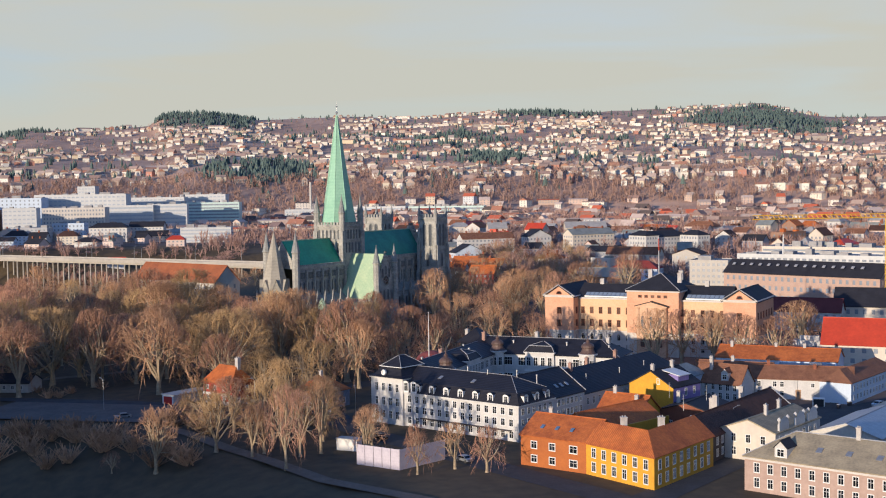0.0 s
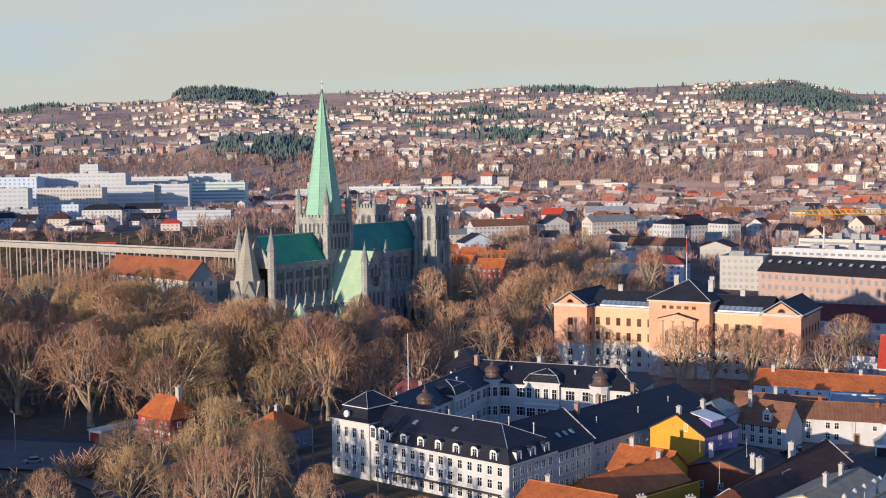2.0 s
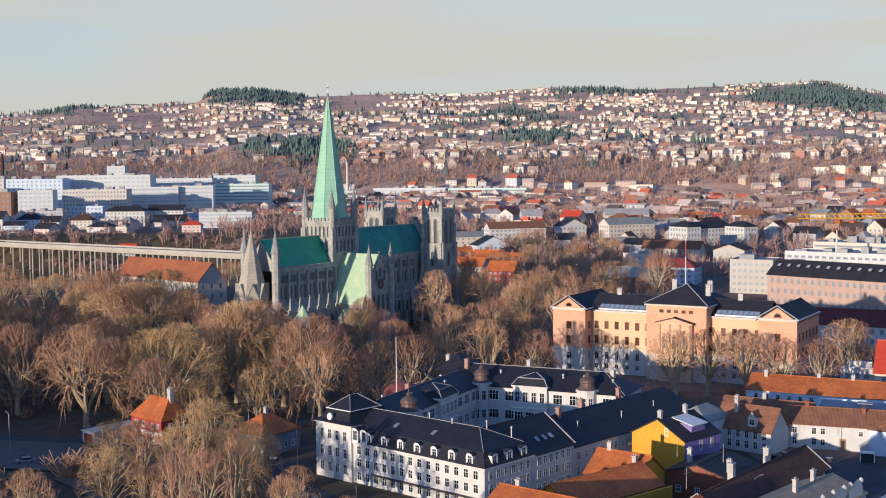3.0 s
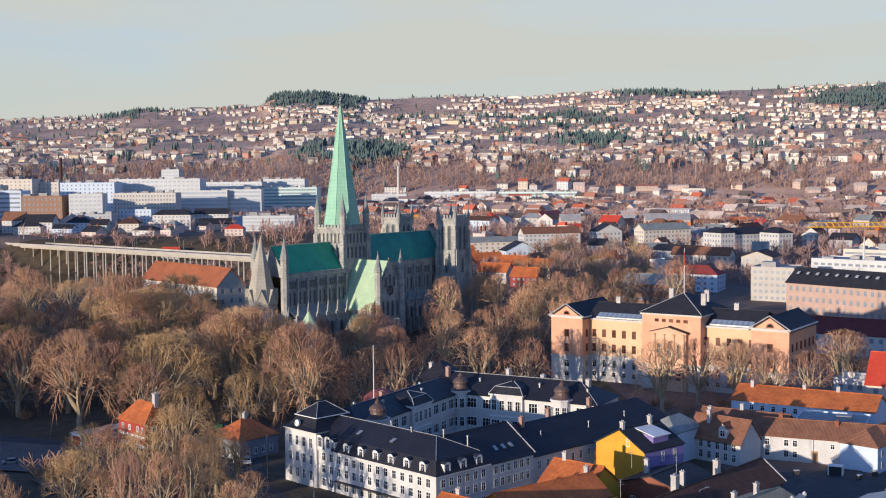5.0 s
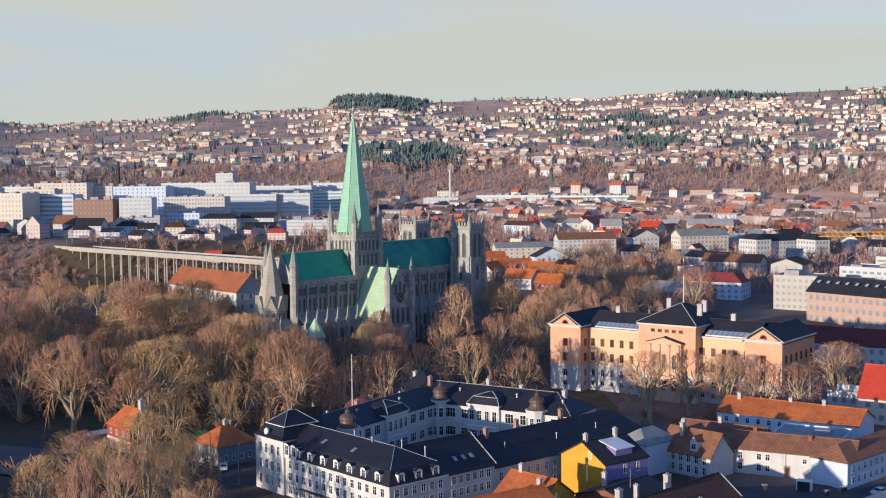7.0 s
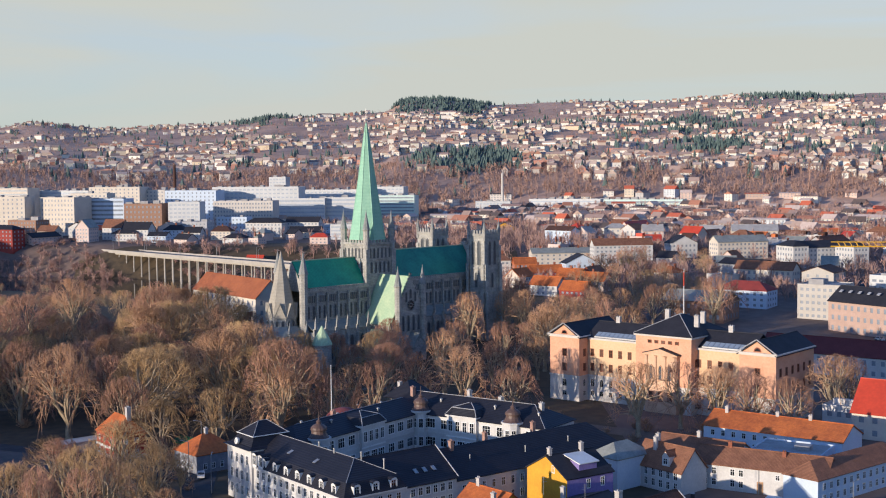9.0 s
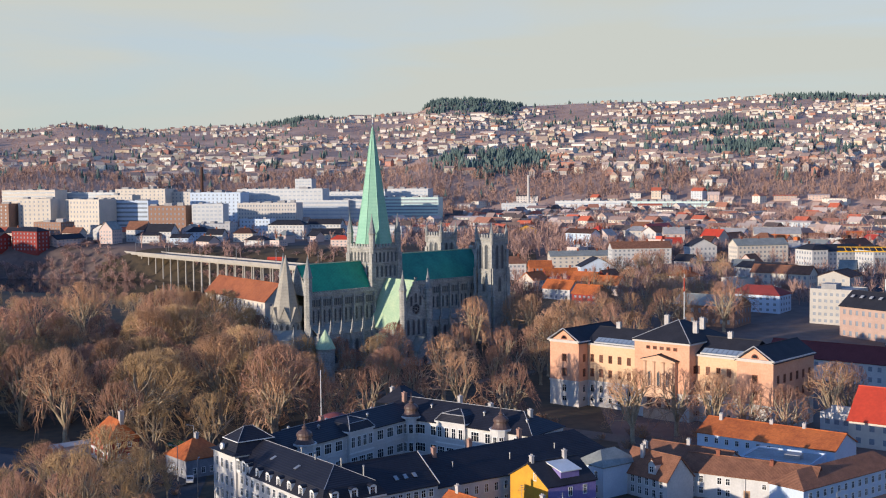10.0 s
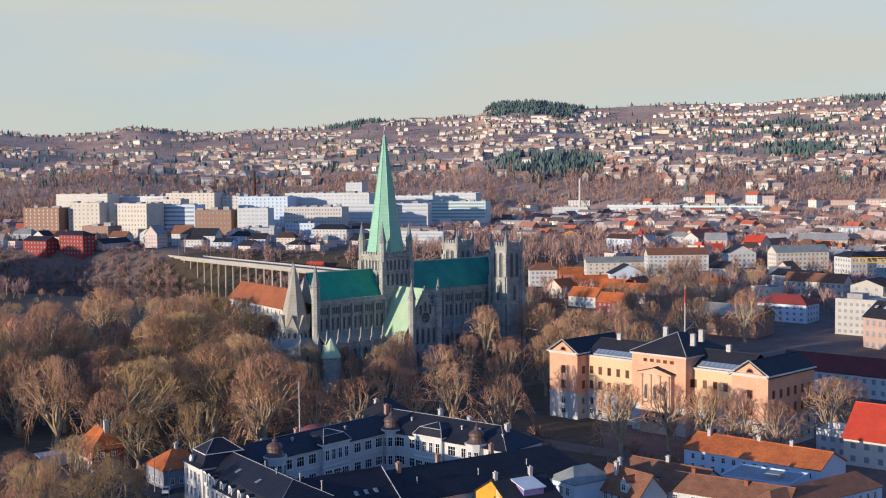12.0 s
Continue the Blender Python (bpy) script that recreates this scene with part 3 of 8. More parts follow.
OCT = mat("brown_lead", (0.40, 0.36, 0.29), (0.29, 0.265, 0.22), 0.25, 0.65, bump=0.2, stripes=("Z", 1.2, 0.06))


def cathedral():
    th = thing("cathedral", "grey stone cathedral with green copper roofs and tall spire", "cathedral", pose(0, 0, 0, 0, 0, 46))
    # crossing tower
    g = Geo().box(-7.2, 7.2, -7.2, 7.2, -1, 46.4)
    for z in (34.0, 40.2, 45.2):
        g.box(-7.5, 7.5, -7.5, 7.5, z, z + 0.5)
    g.box(-7.8, 7.8, -7.8, 7.8, 46.4, 47.2)
    for s in range(4):
        k = len(g.v)
        for j in range(9):
            x = -6.8 + j * 1.7
            g.box(x - 0.5, x + 0.5, -7.8, -7.3, 47.2, 48.3)
        for x in (-7.0, 7.0):
            g.box(x - 1.1, x + 1.1, -8.0, -7.0, -1, 44.5)
        shifted(g, k, Matrix.Rotation(s * math.pi / 2, 4, "Z"))
    tower = part("tower", g, STONE, th)
    for s in range(4):
        a = s * 90
        for z, h, xs, w in ((35.0, 4.6, (-4.6, -2.3, 0, 2.3, 4.6), 0.9), (41.0, 4.0, (-5.2, -3.1, -1.05, 1.05, 3.1, 5.2), 0.75)):
            for x in xs:
                p = Matrix.Rotation(radians(a), 4, "Z") @ Vector((x, -7.2, z))
                add_window(tower, p.x, p.y, p.z, a, w, h, "lancet", STONE_DARK)
    # spire
    g = Geo().lathe(0, 0, [(8.1, 47.0), (7.75, 48.2), (6.75, 53.5), (4.4, 68), (2.1, 83.5), (0.34, 94.6), (0.1, 95.6)], 8, turn=math.pi / 8)
    spire = part("spire", g, SPIRE, th, "pale green copper spire")
    for k in range(8):
        a = k * math.pi / 4 + math.pi / 8
        g = Geo()
        for (r0, z0), (r1, z1) in zip(((7.75, 48.2), (6.75, 53.5), (4.4, 68), (2.1, 83.5)), ((6.75, 53.5), (4.4, 68), (2.1, 83.5), (0.34, 94.6))):
            g.tube((r0 * math.cos(a), r0 * math.sin(a), z0), (r1 * math.cos(a), r1 * math.sin(a), z1), 0.16, 0.14, 5)
        part("rib", g, SPIRE, spire)
    g = Geo().lathe(0, 0, [(0.12, 95.0), (0.55, 96.1), (0.12, 96.8), (0.08, 100.6)], 8)
    g.box(-0.75, 0.75, -0.07, 0.07, 98.6, 98.85)
    part("finial", g, METAL, spire)
    for sx in (-1, 1):
        for sy in (-1, 1):
            spirelet(th, "pinnacle", sx * 6.8, sy * 6.8, 1.35, 44, 52.6, 60, STONE, STONE_DARK)
    # choir
    def vessel(name, x0, x1, hw, eave, ridge, roof_mat, aisle, aisle_z, step):
        g = Geo()
        n = int((x1 - x0) / step)
        xs, zs = [x0, x1], [-1, aisle_z, eave]
        for sy in (-1, 1):
            g.box(x0, x1, sy * hw - 0.4, sy * hw + 0.4, -1, eave)
            g.box(x0, x1, min(sy * (hw + 0.41), sy * aisle), max(sy * (hw + 0.41), sy * aisle), -1, aisle_z)
        gable_ends(g, x0, x1, -hw, hw, eave, ridge)
        body = part(name, g, STONE, th)
        bm, pm, cm = Geo(), Geo(), Geo()
        buttress(bm, 0, 0, aisle_z + 1.5)
        bm.lathe(0, -0.9, [(0.6, aisle_z + 1.3), (0.5, aisle_z + 3.4), (0.05, aisle_z + 6.2)], 4, turn=math.pi / 4)
        pm.box(-0.45, 0.45, -0.9, 0.0, aisle_z, eave - 0.6)
        bm, pm = bm.mesh("buttress", [STONE]), pm.mesh("pilaster", [STONE])
        teeth = int((x1 - x0) / 0.65)
        plate(cm, [x0 + (x1 - x0) * k / teeth for k in range(teeth + 1)], [eave - 0.1, eave + 0.9, eave + 1.5], [(k, 1) for k in range(0, teeth, 2)], -0.7, 0.1)
        cm = cm.mesh("parapet", [STONE])
        for turn, sy in ((0, -1), (180, 1)):
            part("parapet", cm, STONE, body, at=Matrix.Translation((0, sy * hw, 0)) @ (Matrix.Identity(4) if sy < 0 else Matrix.Diagonal((1, -1, 1, 1))))
            for k in range(n + 1):
                x = x0 + (x1 - x0) * k / n
                part("buttress", bm, STONE, body, at=pose(x, sy * aisle, 0, 0, 0, turn))
                part("pilaster", pm, STONE, body, at=pose(x, sy * (hw + 0.4), 0, 0, 0, turn))
        g = Geo()
        gable_roof(g, x0 + 0.4, x1, -hw + 0.5, hw - 0.5, eave + 0.6, ridge, 0.0)
        part("roof", g, roof_mat, body)
        g = Geo()
        for sy in (-1, 1):
            g.box(x0 + 0.4, x1, min(sy * (hw - 0.55), sy * (hw + 0.3)), max(sy * (hw - 0.55), sy * (hw + 0.3)), eave + 0.5, eave + 1.15)
            g.box(x0 + 0.2, x1, -0.25, 0.25, ridge - 0.2, ridge + 0.15) if sy > 0 else None
        part("gutter", g, COPPER_PALE, body, "pale copper gutter and ridge")
        g = Geo()
        for sy in (-1, 1):
            g.slab([(x0, sy * (aisle + 0.2), aisle_z + 0.1), (x1, sy * (aisle + 0.2), aisle_z + 0.1), (x1, sy * hw, aisle_z + 4), (x0, sy * hw, aisle_z + 4)], 0.2)
        part("aisle_roof", g, LEAD, body)
        for k in range(n):
            x = x0 + (x1 - x0) * (k + 0.5) / n
            for sy, turn in ((-1, 0), (1, 180)):
                for off in (-1.65, -0.55, 0.55, 1.65):
                    add_window(body, x + off, sy * (hw + 0.4), eave - 4.3, turn, 0.8, 3.0, "lancet", STONE)
                for off in (-1.25, 1.25):
                    add_window(body, x + off, sy * (hw + 0.4), aisle_z + 4.4, turn, 1.3, eave - aisle_z - 9.6, "lancet", STONE)
                add_window(body, x, sy * aisle, 4, turn, 2.0, aisle_z - 6, "lancet", STONE_DARK)
        return body
    vessel("choir", -39.2, -7.2, 7.6, 30.0, 41.5, COPPER, 13.0, 15.0, 4.6)
    vessel("nave", 7.2, 56.5, 7.6, 30.8, 43.4, COPPER_DARK, 13.5, 16.0, 5.4)
    for sy in (-1, 1):
        spirelet(th, "turret", -39.8, sy * 7.7, 1.65, -1, 37.2, 45.4, STONE, STONE_DARK)
    # octagon
    g = Geo().lathe(-44.3, 0, [(5.9, -1), (5.9, 20.2), (6.2, 20.4), (6.2, 20.9)], 8, turn=math.pi / 8)
    octagon = part("octagon", g, STONE, th)
    g.lathe(-44.3, 0, [(10.4, -1), (10.4, 13.6), (10.7, 13.8), (10.7, 14.4)], 8, turn=math.pi / 8)
    octagon.data = g.mesh("octagon", [STONE])
    g = Geo().lathe(-44.3, 0, [(6.3, 20.9), (3.3, 33.0), (0.1, 45.6)], 8, turn=math.pi / 8)
    for k in range(8):
        a = k * math.pi / 4
        n0 = len(g.v)
        g.slab([(-2.3, -6.1, 20.8), (0, -6.1, 26.2), (0, -4.2, 26.2), (-2.3, -5.3, 20.8)], 0.15)
        g.slab([(2.3, -6.1, 20.8), (0, -6.1, 26.2), (0, -4.2, 26.2), (2.3, -5.3, 20.8)], 0.15)
        g.poly([(-2.2, -5.9, 20.8), (2.2, -5.9, 20.8), (0, -5.9, 26)])
        shifted(g, n0, Matrix.Translation((-44.3, 0, 0)) @ Matrix.Rotation(a, 4, "Z"))
    part("octagon_roof", g, OCT, octagon)
    g = Geo().lathe(-44.3, 0, [(10.6, 14.4), (5.9, 17.6)], 8, turn=math.pi / 8)
    part("ambulatory_roof", g, LEAD, octagon)
    for k in range(8):
        a = k * 45
        for r, z, w, h in ((5.5, 15.4, 1.3, 4.4), (9.65, 4.0, 1.6, 7.5)):
            for off in (-1.1, 1.1):
                p = Matrix.Rotation(radians(a), 4, "Z") @ Vector((off, -r, 0))
                add_window(octagon, -44.3 + p.x, p.y, z, a, w, h, "lancet", STONE_DARK)
        p = Matrix.Rotation(radians(a + 22.5), 4, "Z") @ Vector((0, -10.6, 0))
        spirelet(octagon, "pier", -44.3 + p.x, p.y, 0.75, -1, 15.6, 19.0, STONE, STONE_DARK, 4)
    # transepts
    for sy in (-1, 1):
        g = Geo()
        y0, y1 = sorted((sy * 7.2, sy * 24.6))
        g.box(-6.6, 6.6, y0, y1, -1, 22.4)
        g.box(6.61, 6.9, y0, y1, 22.0, 22.6)
        g.box(-10.2, -6.61, y0 + 0.6, y1 - 0.2, -1, 15.9)
        ya = sy * 24.6
        pts = [(-6.6, ya, 22.4), (6.6, ya, 22.4), (0, ya, 35.2)]
        g.poly(pts if sy < 0 else pts[::-1])
        pts = [(-6.6, ya - sy * 0.7, 22.4), (6.6, ya - sy * 0.7, 22.4), (0, ya - sy * 0.7, 35.2)]
        g.poly(pts[::-1] if sy < 0 else pts)
        for k in range(8):
            t = k / 7
            for sx in (-1, 1):
                g.box(sx * 6.6 * (1 - t) - 0.3, sx * 6.6 * (1 - t) + 0.3, ya - 0.5, ya + 0.5, 22.4 + 12.8 * t - 0.3, 22.9 + 12.8 * t)
        tr = part("transept", g, STONE, th)
        g = Geo()
        ya0, ya1 = (y0 + 0.5, y1) if sy < 0 else (y0, y1 - 0.5)
        g.slab([(-10.6, ya1, 15.9), (-10.6, ya0, 15.9), (0, ya0, 34.6), (0, ya1, 34.6)], 0.3)
        g.slab([(6.8, ya0, 22.4), (6.8, ya1, 22.4), (0, ya1, 34.6), (0, ya0, 34.6)], 0.3)
        part("roof", g, COPPER_PALE, tr, "pale weathered copper roof")
        turn = 0 if sy < 0 else 180
        for x in (-4.2, -1.4, 1.4, 4.2):
            add_window(tr, x, ya, 13.0, turn, 1.5, 6.4, "lancet", STONE_DARK)
            add_window(tr, x, ya, 4.6, turn, 1.5, 6.0, "lancet", STONE_DARK)
        for x in (-2.4, 0, 2.4):
            add_window(tr, x, ya, 25.6 - abs(x) * 0.5, turn, 1.1, 4.0, "lancet", STONE_DARK)
        g = Geo()
        for r0, r1, d in ((2.3, 1.9, 0.3), (0.8, 0.55, 0.25)):
            for k in range(20):
                a, b = 2 * math.pi * k / 20, 2 * math.pi * (k + 1) / 20
                g.poly([(r0 * math.cos(a), -d, r0 * math.sin(a)), (r0 * math.cos(b), -d, r0 * math.sin(b)), (r1 * math.cos(b), -d, r1 * math.sin(b)), (r1 * math.cos(a), -d, r1 * math.sin(a))])
        rose = part("rose_window", g, STONE_DARK, tr, "round traceried window", at=pose(0, ya, 23.2, 0, 0, turn))
        for k in range(12):
            a = 2 * math.pi * k / 12
            part("spoke", Geo().tube((0.6 * math.cos(a), -0.15, 0.6 * math.sin(a)), (2.0 * math.cos(a), -0.15, 2.0 * math.sin(a)), 0.1, 0.1, 4), STONE_DARK, rose)
        part("pane", Geo().poly([(2.0 * math.cos(k * math.pi / 10), -0.06, 2.0 * math.sin(k * math.pi / 10)) for k in range(20)]), GLASS, rose)
        for z in (6.0, 14.0):
            for k in range(3):
                y = y0 + (y1 - y0) * (k + 0.6) / 3.4
                add_window(tr, -10.2, y, z * 0.6, 270, 1.5, 6.0, "lancet", STONE_DARK)
                add_window(tr, 6.6, y, z, 90, 1.5, 6.0, "lancet", STONE_DARK)
        for sx in (-1, 1):
            spirelet(th, "turret", sx * 6.7, ya, 1.45, -1, 31.0, 38.4, STONE, STONE_DARK)
    # small chapel and porch at the north transept
    g = Geo().box(-15.5, -10.3, -22.5, -15.5, -1, 9.0)
    gable_ends(g, -15.5, -10.3, -22.5, -15.5, 9.0, 14.5)
    chap = part("chapel", g, STONE, th)
    g = Geo()
    gable_roof(g, -15.5, -10.0, -22.5, -15.5, 9.0, 14.6, 0.3)
    part("roof", g, COPPER_PALE, chap)
    for y in (-21, -19, -17):
        add_window(chap, -15.5, y, 3, 270, 1.0, 5, "lancet", STONE_DARK)
    g = Geo().box(-3.6, 3.6, -29.5, -24.6, -1, 7.5)
    gable_ends(g, -3.6, 3.6, -29.5, -24.6, 7.5, 12.5, "y")
    porch = part("porch", g, STONE, th)
    g = Geo()
    gable_roof(g, -3.6, 3.6, -29.5, -24.6, 7.5, 12.6, 0.2, "y")
    part("roof", g, LEAD, porch)
    add_window(porch, 0, -29.5, 0.3, 0, 3.0, 5.5, "lancet", STONE_DARK)
    # west front with two square towers
    g = Geo().box(55.5, 58.8, -20.5, 20.5, -1, 33.5)
    gable_ends(g, 55.9, 58.4, -7.6, 7.6, 33.5, 46.0)
    for k in range(9):
        t = k / 8
        for sy in (-1, 1):
            g.box(55.7, 58.6, sy * 7.6 * (1 - t) - 0.35, sy * 7.6 * (1 - t) + 0.35, 33.2 + 11.8 * t, 34.4 + 11.8 * t)
    part("west_front", g, STONE, th)
    for sy in (-1, 1):
        cx, cy = 52.6, sy * 15.4
        g = Geo().box(cx - 4.7, cx + 4.7, cy - 4.7, cy + 4.7, -1, 49.0)
        for z in (24, 34, 48):
            g.box(cx - 5.0, cx + 5.0, cy - 5.0, cy + 5.0, z, z + 0.7)
        for s in range(4):
            n0 = len(g.v)
            for j in range(6):
                x = -4.0 + j * 1.6
                g.box(x - 0.45, x + 0.45, -5.0, -4.5, 49.0, 50.4)
            for x in (-4.4, 4.4):
                buttress(g, x, -4.7, 44, 1.5, 1.7)
            shifted(g, n0, Matrix.Translation((cx, cy, 0)) @ Matrix.Rotation(s * math.pi / 2, 4, "Z"))
        tw = part("west_tower", g, STONE, th)
        for s in range(4):
            for x, z, w, h in ((-1.6, 35.6, 1.8, 10.5), (1.6, 35.6, 1.8, 10.5), (0, 26.0, 1.6, 6.5)):
                p = Matrix.Rotation(s * math.pi / 2, 4, "Z") @ Vector((x, -4.7, z))
                add_window(tw, cx + p.x, cy + p.y, p.z, s * 90, w, h, "lancet", STONE_DARK)
        for ax in (-1, 1):
            for ay in (-1, 1):
                spirelet(tw, "pinnacle", cx + ax * 4.5, cy + ay * 4.5, 0.75, 46, 50.8, 55.0, STONE, STONE_DARK, 8)
    return th


cathedral()


# ---- the white palace-like court building ----
def dormer(parent, x, y, z, turn, roof_mat, w=1.5, h=1.9):
    """A dormer with a curved head; local front looks along -y."""
    g = Geo()
    for sx in (-1, 1):
        g.box(sx * w / 2 - 0.12, sx * w / 2 + 0.12, -0.25, 1.6, 0, h)
    g.box(-w / 2, w / 2, -0.2, -0.05, 0, 0.3)
    arch = [(w / 2 + 0.15) * math.cos(math.pi * k / 6) for k in range(7)]
    top = [h + 0.55 * math.sin(math.pi * k / 6) for k in range(7)]
    for k in range(6):
        g.poly([(arch[k], -0.3, top[k]), (arch[k + 1], -0.3, top[k + 1]), (arch[k + 1], -0.3, h - 0.1), (arch[k], -0.3, h - 0.1)])
    d = part("dormer", g, WHITE, parent, at=pose(x, y, z, 0, 0, turn))
    g = Geo()
    for k in range(6):
        g.slab([(arch[k], -0.35, top[k]), (arch[k + 1], -0.35, top[k + 1]), (arch[k + 1], 2.2, top[k + 1]), (arch[k], 2.2, top[k])], 0.1)
    part("roof", g, roof_mat, d)
    fm, pm = window_meshes(w - 0.3, h - 0.35, "cross", WHITE)
    part("window", fm, WHITE, d, at=pose(0, -0.1, 0.3))
    part("pane", pm, GLASS, d, at=pose(0, -0.1, 0.3))
    return d


def onion(parent, x, y, z0, z1, r=2.0):
    h = z1 - z0
    prof = [(1.5, 0), (1.24, 0.08), (1.06, 0.18), (1.0, 0.28), (1.14, 0.30), (1.16, 0.34), (1.08, 0.42), (0.8, 0.50), (0.42, 0.56), (0.28, 0.60),
            (0.4, 0.63), (0.3, 0.68), (0.09, 0.74), (0.05, 0.86), (0.14, 0.88), (0.04, 0.91), (0.03, 1.08)]
    g = Geo().lathe(x, y, [(a * r, z0 + b * h) for a, b in prof], 14)
    return part("onion_dome", g, COPPER_BROWN, parent, "brown copper onion dome")


def mansard(geo, x0, x1, y0, y1, z0, z1, z2, inset, m=0, ends=(True, True)):
    """Steep lower slopes from z0 to z1, then a shallow hipped top up to the ridge at z2."""
    a, b = (inset if ends[0] else 0), (inset if ends[1] else 0)
    lo = [(x0 - 0.3, y0 - 0.3, z0), (x1 + 0.3, y0 - 0.3, z0), (x1 + 0.3, y1 + 0.3, z0), (x0 - 0.3, y1 + 0.3, z0)]
    hi = [(x0 + a, y0 + inset, z1), (x1 - b, y0 + inset, z1), (x1 - b, y1 - inset, z1), (x0 + a, y1 - inset, z1)]
    for k in range(4):
        j = (k + 1) % 4
        geo.slab([lo[k], lo[j], hi[j], hi[k]], 0.2, m)
    yc = (y0 + y1) / 2
    run = (y1 - y0) / 2 - inset
    p = (hi[0][0] + (run if ends[0] else 0), yc, z2)
    q = (hi[1][0] - (run if ends[1] else 0), yc, z2)
    geo.slab([hi[0], hi[1], q, p], 0.2, m)
    geo.slab([hi[2], hi[3], p, q], 0.2, m)
    geo.slab([hi[1], hi[2], q], 0.2, m)
    geo.slab([hi[3], hi[0], p], 0.2, m)


def ridge(parent, pts, r=0.075):
    """Pale lead flashing along ridges and hips."""
    g = Geo()
    for a, b in zip(pts, pts[1:]):
        g.tube(a, b, r, r, 5)
    return part("flashing", g, RIDGE, parent, "pale lead flashing")


def palace():
    M = pose(-17.7, -213.0, 0, 0, 0, -51.7)
    th = thing("court_building", "white plastered block round a courtyard, dark slate mansard roofs", "building", M)
    # front range
    out = [(10.5, 0), (48, 0), (48, 15.5), (10.5, 15.5)]
    holes = {0: grid_holes(37.5, (0.7, 3.6, 6.3), 14, 1.3, 1.85, 1.0), 1: grid_holes(15.5, (0.7, 3.6, 6.3), 6, 1.2, 1.75, 0.8),
             2: grid_holes(37.5, (1.2, 4.6), 10, 1.1, 2.0, 1.0)}
    g = Geo()
    walls(g, out, -1.5, 8.8, holes)
    g.box(10.3, 48.35, -0.35, 0.0, 8.5, 8.9)
    g.box(48.0, 48.35, 0.0, 15.5, 8.5, 8.9)
    front = part("front_range", g, PLASTER, th)
    wall_windows(front, out, holes, "cross")
    g = Geo()
    mansard(g, 9, 48, 0, 15.5, 8.9, 11.6, 14.7, 1.5, ends=(False, True))
    part("roof", g, SLATE, front, "dark slate mansard roof")
    ridge(front, [(9, 7.75, 14.72), (40.2, 7.75, 14.72), (46.5, 1.5, 11.62)])
    ridge(front, [(40.2, 7.75, 14.72), (46.5, 14.0, 11.62)])
    for k in range(7):
        dormer(front, 15.6 + k * 4.75, 0.25, 9.0, 0, SLATE)
    for k in range(3):
        dormer(front, 47.75, 3.2 + k * 4.6, 9.0, 90, SLATE)
    for x, y in ((20, 4.2), (31, 4.0)):
        g = Geo().box(-0.5, 0.5, -0.04, 0.1, -0.7, 0.7)
        part("roof_light", g, METAL, front, at=pose(x, y, 13.0, -66, 0, 0))
    for x, y, z in ((26, 8, 15.6), (41, 9, 15.8), (33, 7.4, 15.4), (45, 12, 14.6)):
        part("vent_pipe", Geo().lathe(x, y, [(0.15, z - 2), (0.15, z), (0.25, z), (0.25, z + 0.25)], 8), METAL, front)
    # shop fronts along the street
    g = Geo().box(17, 46, -0.9, -0.02, 2.55, 2.75)
    part("canopy", g, TIMBER, front)
    # corner pavilion, higher, with a bell-shaped roof
    out = [(-0.3, -0.6), (11, -0.6), (11, 12.2), (-0.3, 12.2)]
    holes = {0: grid_holes(11.3, (1.4, 4.9, 8.6), 4, 1.15, 2.2, 0.8), 3: grid_holes(12.8, (1.4, 4.9, 8.6), 4, 1.15, 2.2, 0.8)}
    g = Geo()
    walls(g, out, -1.5, 12.2, holes)
    g.box(-0.6, 11.3, -0.9, 12.5, 12.0, 12.4)
    pav = part("corner_pavilion", g, PLASTER, th)
    wall_windows(pav, out, holes, "cross")
    g = Geo()
    ring = [(-0.9, 12.4), (0.5, 12.9), (1.3, 13.9), (1.8, 14.9)]
    for (i0, z0), (i1, z1) in zip(ring, ring[1:]):
        lo = [(i0, i0 - 0.6), (10.7 - i0, i0 - 0.6), (10.7 - i0, 11.9 - i0), (i0, 11.9 - i0)]
        hi = [(i1, i1 - 0.6), (10.7 - i1, i1 - 0.6), (10.7 - i1, 11.9 - i1), (i1, 11.9 - i1)]
        for k in range(4):
            j = (k + 1) % 4
            g.poly([(*lo[k], z0), (*lo[j], z0), (*hi[j], z1), (*hi[k], z1)])
    base = [(1.6, 1.0, 14.9), (9.1, 1.0, 14.9), (9.1, 10.3, 14.9), (1.6, 10.3, 14.9)]
    top = [(5.2, 4.6, 17.6), (5.2, 6.8, 17.6)]
    g.slab([base[0], base[1], top[0]], 0.15).slab([base[2], base[3], top[1]], 0.15)
    g.slab([base[1], base[2], top[1], top[0]], 0.15).slab([base[3], base[0], top[0], top[1]], 0.15)
    part("roof", g, SLATE, pav, "bell-shaped slate roof")
    g = Geo()
    g.box(1.42, 9.28, 0.85, 1.0, 14.85, 15.02).box(1.42, 9.28, 10.3, 10.45, 14.85, 15.02)
    g.box(1.42, 1.6, 1.0, 10.3, 14.85, 15.02).box(9.1, 9.28, 1.0, 10.3, 14.85, 15.02)
    part("roof_trim", g, WHITE, pav)
    for q in ((1.6, 1.0), (9.1, 1.0)):
        ridge(pav, [(*q, 14.95), (5.2, 4.6, 17.65)])
    for q in ((1.6, 10.3), (9.1, 10.3)):
        ridge(pav, [(*q, 14.95), (5.2, 6.8, 17.65)])
    ridge(pav, [(5.2, 4.6, 17.65), (5.2, 6.8, 17.65)])
    g = Geo().lathe(0, 0, [(0.75, 0), (0.75, 0.5), (0.45, 0.55), (0.45, 0.35)], 14)
